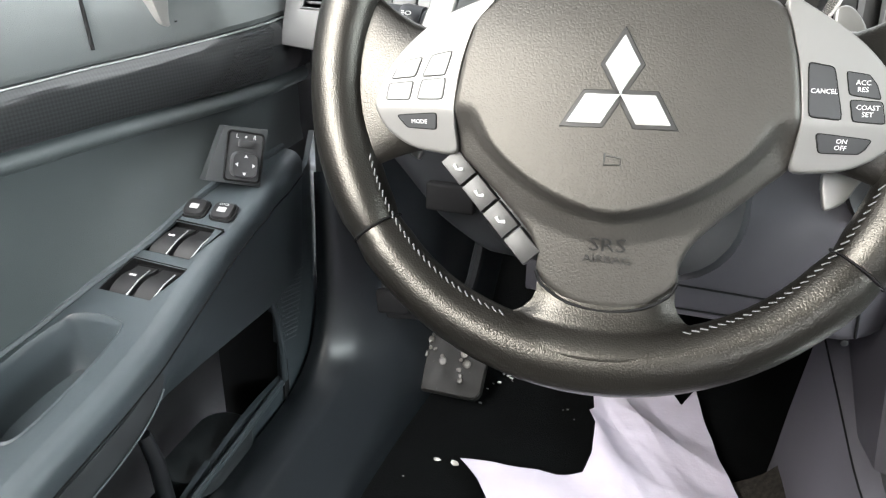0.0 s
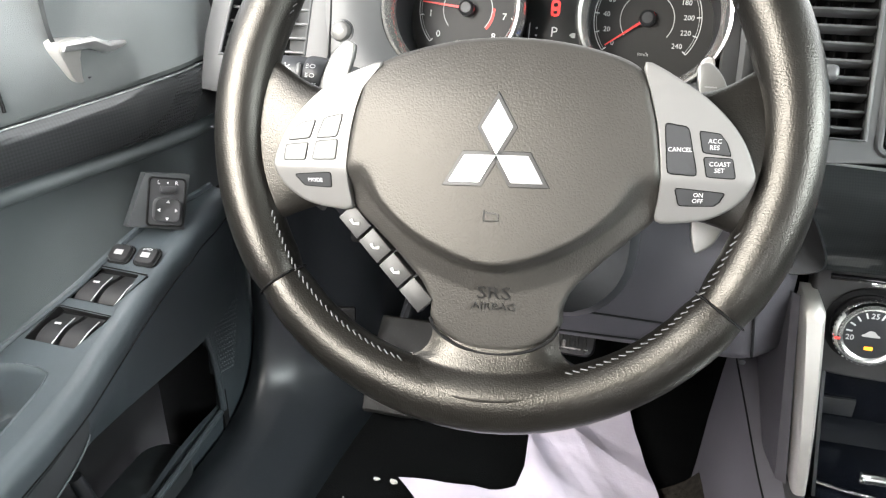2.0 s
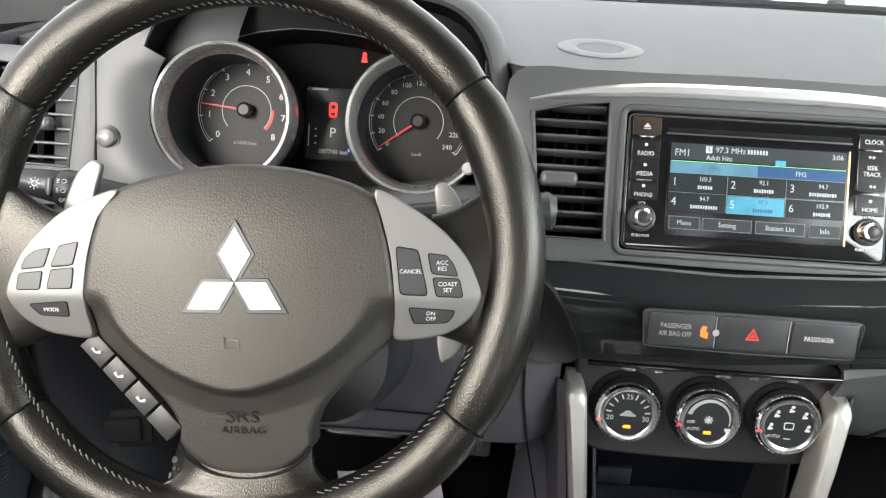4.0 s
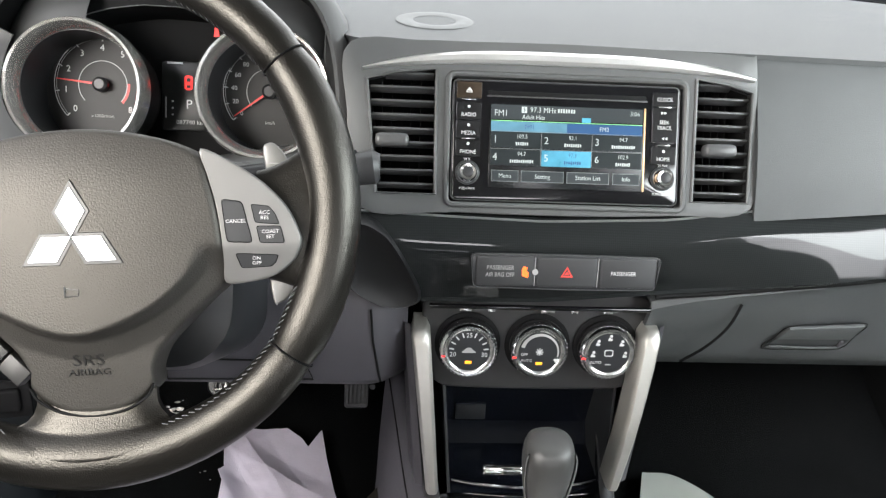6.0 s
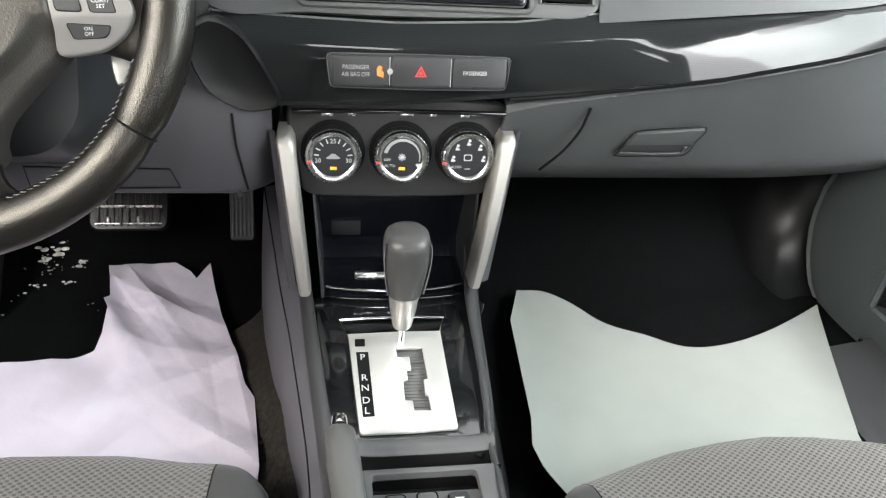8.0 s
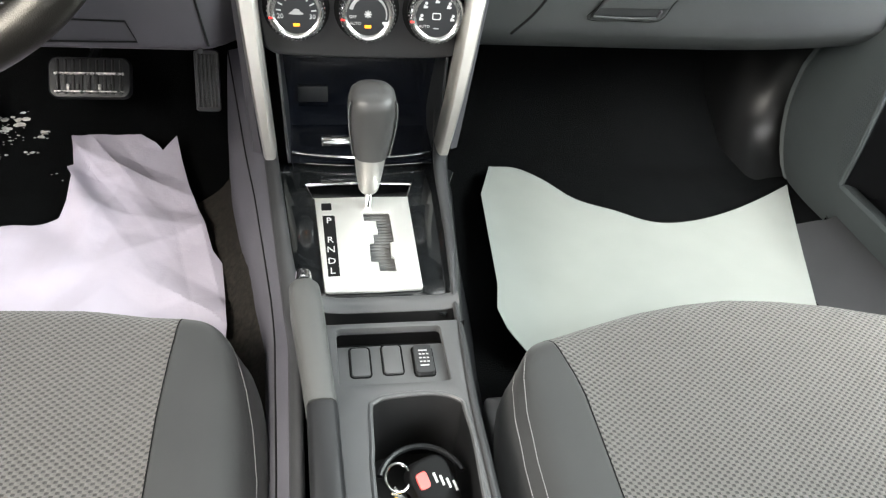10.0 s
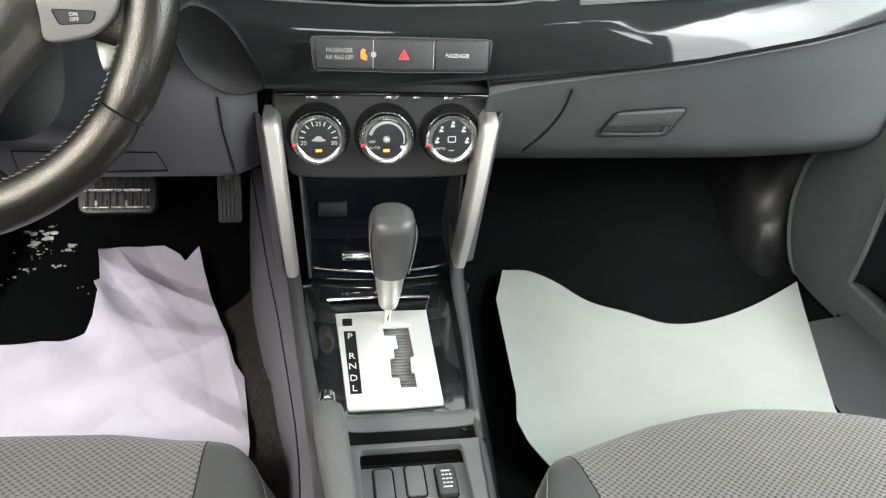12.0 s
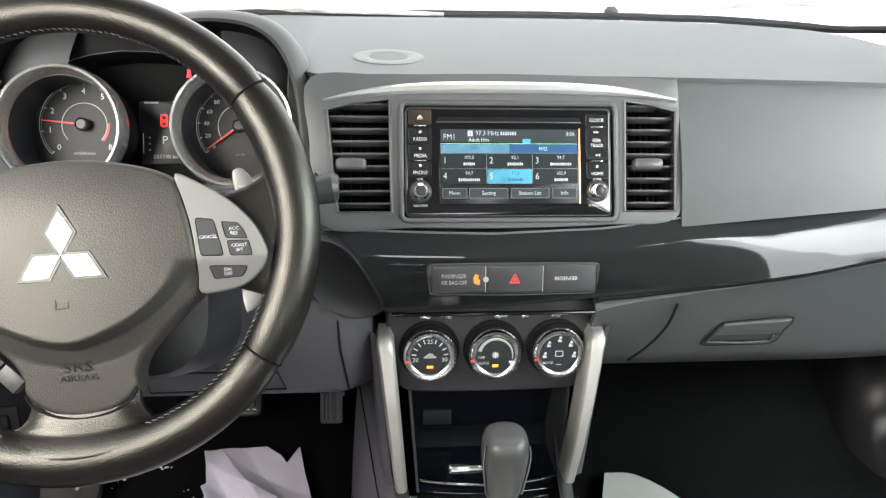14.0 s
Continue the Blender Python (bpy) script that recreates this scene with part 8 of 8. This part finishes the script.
def radio():
    m = FASCIA @ Matrix.Translation((0.001, -0.0015, 0.0))
    r = thing("car_radio", m, "gloss black car radio with a lit colour screen", "car radio")
    part("body", plate(rrect(0.2145, 0.1115, 0.005, 4), 0.014, 0.002, 3, (), -0.01), LIPM, r, "gloss black front")
    part("edge", ring(rrect(0.2145, 0.1115, 0.005, 4), 0.0008, 6, 0.0025), SLAT, r)
    # disc slot above the screen
    part("slot", xf(box(0.15, 0.0045, 0.002, (0, 0.044, 0.004), 0.0008), Matrix()), VOID, r, "disc slot")
    part("slot_lip", xf(box(0.152, 0.0012, 0.002, (0, 0.0412, 0.0045), 0.0004), Matrix()), SLAT, r)
    sc = part("screen", xf(box(0.146, 0.0785, 0.002, (0.0, -0.0045, 0.0042), 0.0004), Matrix()), SCREEN, r, "dark lit screen")
    Z = 0.0054
    rim = part("screen_edge", xf(box(0.0018, 0.0785, 0.002, (0.0738, -0.0045, 0.0044), 0.0004), Matrix()), COPPER, r, "warm bright edge of the screen")

    def bar(name, w, h, x, y, material, z=Z):
        return part(name, xf(box(w * 0.98, h, 0.0003, (x * 0.98, y * 1.02 - 0.0036, z), 0), Matrix()), material, sc)

    def word(words, size, x, y, material=SCRTXT, wide=0.92):
        text(words, size, at(x * 0.98, y * 1.02 - 0.0036, Z + 0.0003), material, sc, wide=wide)

    bar("header", 0.146, 0.0135, 0, 0.0297, SCRGREY)
    word("FM1", 0.0082, -0.0635, 0.0285)
    bar("station_box", 0.0052, 0.0058, -0.0415, 0.0322, SCRTXT, Z + 0.0001)
    text("5", 0.005, at(-0.0407, 0.0292, Z + 0.0005), SCREEN, sc)
    word("97.3 MHz", 0.0068, -0.0235, 0.0322)
    for i in range(7):
        bar("station_name", 0.0016, 0.0036, -0.0085 + i * 0.0025, 0.0322, SCRTXT, Z + 0.0001)
    word("Adult Hits", 0.0056, -0.0325, 0.0255)
    bar("icon", 0.0085, 0.0045, 0.0185, 0.0245, SCRCYAN, Z + 0.0001)
    word("3:06", 0.006, 0.0655, 0.0318)
    bar("line", 0.146, 0.0006, 0, 0.0218, SCRGREEN, Z + 0.0001)
    bar("tab_one", 0.073, 0.0095, -0.0365, 0.0165, SCRCYAN2)
    bar("tab_two", 0.073, 0.0095, 0.0365, 0.0165, SCRBLUE)
    word("FM1", 0.0058, -0.036, 0.0165, SCRBLUE)
    word("FM2", 0.0058, 0.036, 0.0165)
    for row, y in ((0, 0.0045), (1, -0.0115)):
        for col in range(3):
            x = -0.049 + col * 0.049
            five = row == 1 and col == 1
            bar("preset", 0.0478, 0.0148, x, y, SCRFIVE if five else SCRDARK)
            word(str(1 + col + 3 * row), 0.0095, x - 0.0195, y)
            f = (("103.5", "92.1", "94.7"), ("94.7", "97.3", "102.9"))[row][col]
            word(f, 0.0052, x + 0.006, y + 0.0032, SCRBLUE if five else SCRTXT, 0.9)
            letters = (6, 8, 11, 11, 8, 7)[col + 3 * row]   # a name in small type, one bar a letter
            for i in range(letters):
                bar("station_name", 0.0014, 0.0026 if i % 3 else 0.0032, x + 0.006 + (i - (letters - 1) / 2) * 0.0021, y - 0.0034, SCRBLUE if five else SCRTXT, Z + 0.0002)
        bar("line", 0.146, 0.0004, 0, y + 0.0078, SCRLINE, Z + 0.0002)
    for x in (-0.0245, 0.0245):
        bar("line", 0.0005, 0.03, x, -0.0035, SCRLINE, Z + 0.0002)
    for words, x, w in (("Menu", -0.0585, 0.026), ("Setting", -0.0225, 0.041), ("Station List", 0.0215, 0.041), ("Info", 0.0585, 0.026)):
        bar("soft_key", w, 0.0105, x, -0.0285, SCRLINE)
        bar("soft_key_face", w - 0.001, 0.0095, x, -0.0285, SCRGREY, Z + 0.0001)
        word(words, 0.0058, x, -0.0285)
    # key columns
    for sx, keys in ((-1, (("", 0.046, 0.015), ("RADIO", 0.0265, 0.0165), ("MEDIA", 0.0095, 0.0165), ("PHONE", -0.008, 0.0155))), (1, (("CLOCK", 0.0435, 0.013), ("SEEK", 0.0195, 0.033), ("HOME", -0.009, 0.0165)))):
        x = sx * 0.0925
        for words, y, h in keys:
            k = part("key", plate(rrect(0.0235, h, 0.0012, 2, (x, y)), 0.002, 0.0005, 1, (), 0.0035), KEYB if words or sx > 0 else EJECT, r, "black key" if words or sx > 0 else "amber lit eject key")
            if words == "SEEK":
                text("SEEK\nTRACK", 0.0052, at(x, y, 0.0057), WHITE, k, wide=0.85)
                for yy, d in ((0.0115, 1), (-0.0125, -1)):
                    for o in (-0.002, 0.001):
                        part("mark", plate([(x + d * (o - 0.0012), y + yy - 0.0014), (x + d * (o - 0.0012), y + yy + 0.0014), (x + d * (o + 0.0012), y + yy)][::d], 0.0003, 0, (), 0.0055), WHITE, k)
            elif words:
                text(words, 0.0052, at(x, y - (0.0035 if words != "CLOCK" else 0), 0.0057), WHITE, k, wide=0.88)
                if words != "CLOCK":
                    part("mark", plate(circle(0.0014, 8, (x, y + 0.004)), 0.0003, 0, (), 0.0055), WHITE, k)
            else:
                part("mark", plate([(x - 0.003, y - 0.001), (x + 0.003, y - 0.001), (x, y + 0.0025)], 0.0003, 0, (), 0.0055), WHITE, k)
                part("mark", plate([(x - 0.003, y - 0.0025), (x + 0.003, y - 0.0025), (x + 0.003, y - 0.0017), (x - 0.003, y - 0.0017)], 0.0003, 0, (), 0.0055), WHITE, k)
        for y in ((0.0372, 0.0008) if sx < 0 else (0.0365, 0.0008)):
            part("bright_bar", xf(box(0.0125, 0.0013, 0.002, (x, y, 0.0052), 0.0005), Matrix()), CHROME, r, "thin bright bar")
        kn = part("volume_knob", xf(lathe([(0.0095, 0.002), (0.0095, 0.006), (0.0088, 0.0068), (0.0082, 0.0128), (0.0072, 0.0142), (0.0052, 0.0138), (0.0046, 0.0125), (0, 0.0122)], 32), at(x, -0.0305)), KNOBC, r, "small chrome-edged knob")
        part("cap", xf(lathe([(0.0048, 0.012), (0.0048, 0.0132), (0.003, 0.0138), (0, 0.0138)], 24), at(x, -0.0305)), DARK, kn)
        part("base_ring", xf(lathe([(0.0115, 0.0035), (0.0115, 0.0055), (0.0096, 0.006), (0.0096, 0.0035)], 32), at(x, -0.0305)), DARK, kn)
        text("VOL" if sx < 0 else "TUNE", 0.004, at(x, -0.0185, 0.0047), WHITE, r, wide=0.9)
        text("PUSH PWR" if sx < 0 else "PUSH SOUND", 0.0036, at(x, -0.0455, 0.0047), WHITE, r, wide=0.85)


SCREEN = mat("screen_black", (0.006, 0.007, 0.008), 0.25, emit=0.3, spec=0.3)
SCRDARK = mat("screen_dark", (0.012, 0.015, 0.016), 0.3, emit=0.9, spec=0.3)
SCRGREY = mat("screen_grey", (0.022, 0.026, 0.028), 0.3, emit=0.9, spec=0.3)
SCRLINE = mat("screen_line", (0.13, 0.14, 0.14), 0.3, emit=0.7, spec=0.3)
SCRTXT = mat("screen_text", (0.3, 0.33, 0.32), 0.3, emit=1.0, spec=0.3)
SCRBLUE = mat("screen_blue", (0.018, 0.05, 0.115), 0.3, emit=1.0, spec=0.3)
SCRFIVE = mat("screen_bright_blue", (0.045, 0.17, 0.24), 0.3, emit=1.1, spec=0.3, mottle=0.3, mottle_size=0.02)
SCRCYAN = mat("screen_cyan", (0.05, 0.2, 0.28), 0.3, emit=1.0, spec=0.3)
SCRCYAN2 = mat("screen_light_blue", (0.055, 0.125, 0.17), 0.3, mottle=0.35, mottle_size=0.03, emit=1.0, spec=0.3)
SCRGREEN = mat("screen_green", (0.2, 0.5, 0.2), 0.3, emit=0.35)
COPPER = mat("screen_warm_edge", (0.75, 0.45, 0.25), 0.3, metal=0.5)
KEYB = mat("radio_key", (0.01, 0.01, 0.011), 0.2, coat=0.5)
KNOBC = mat("knob_chrome", (0.7, 0.7, 0.7), 0.15, metal=1.0)
radio()
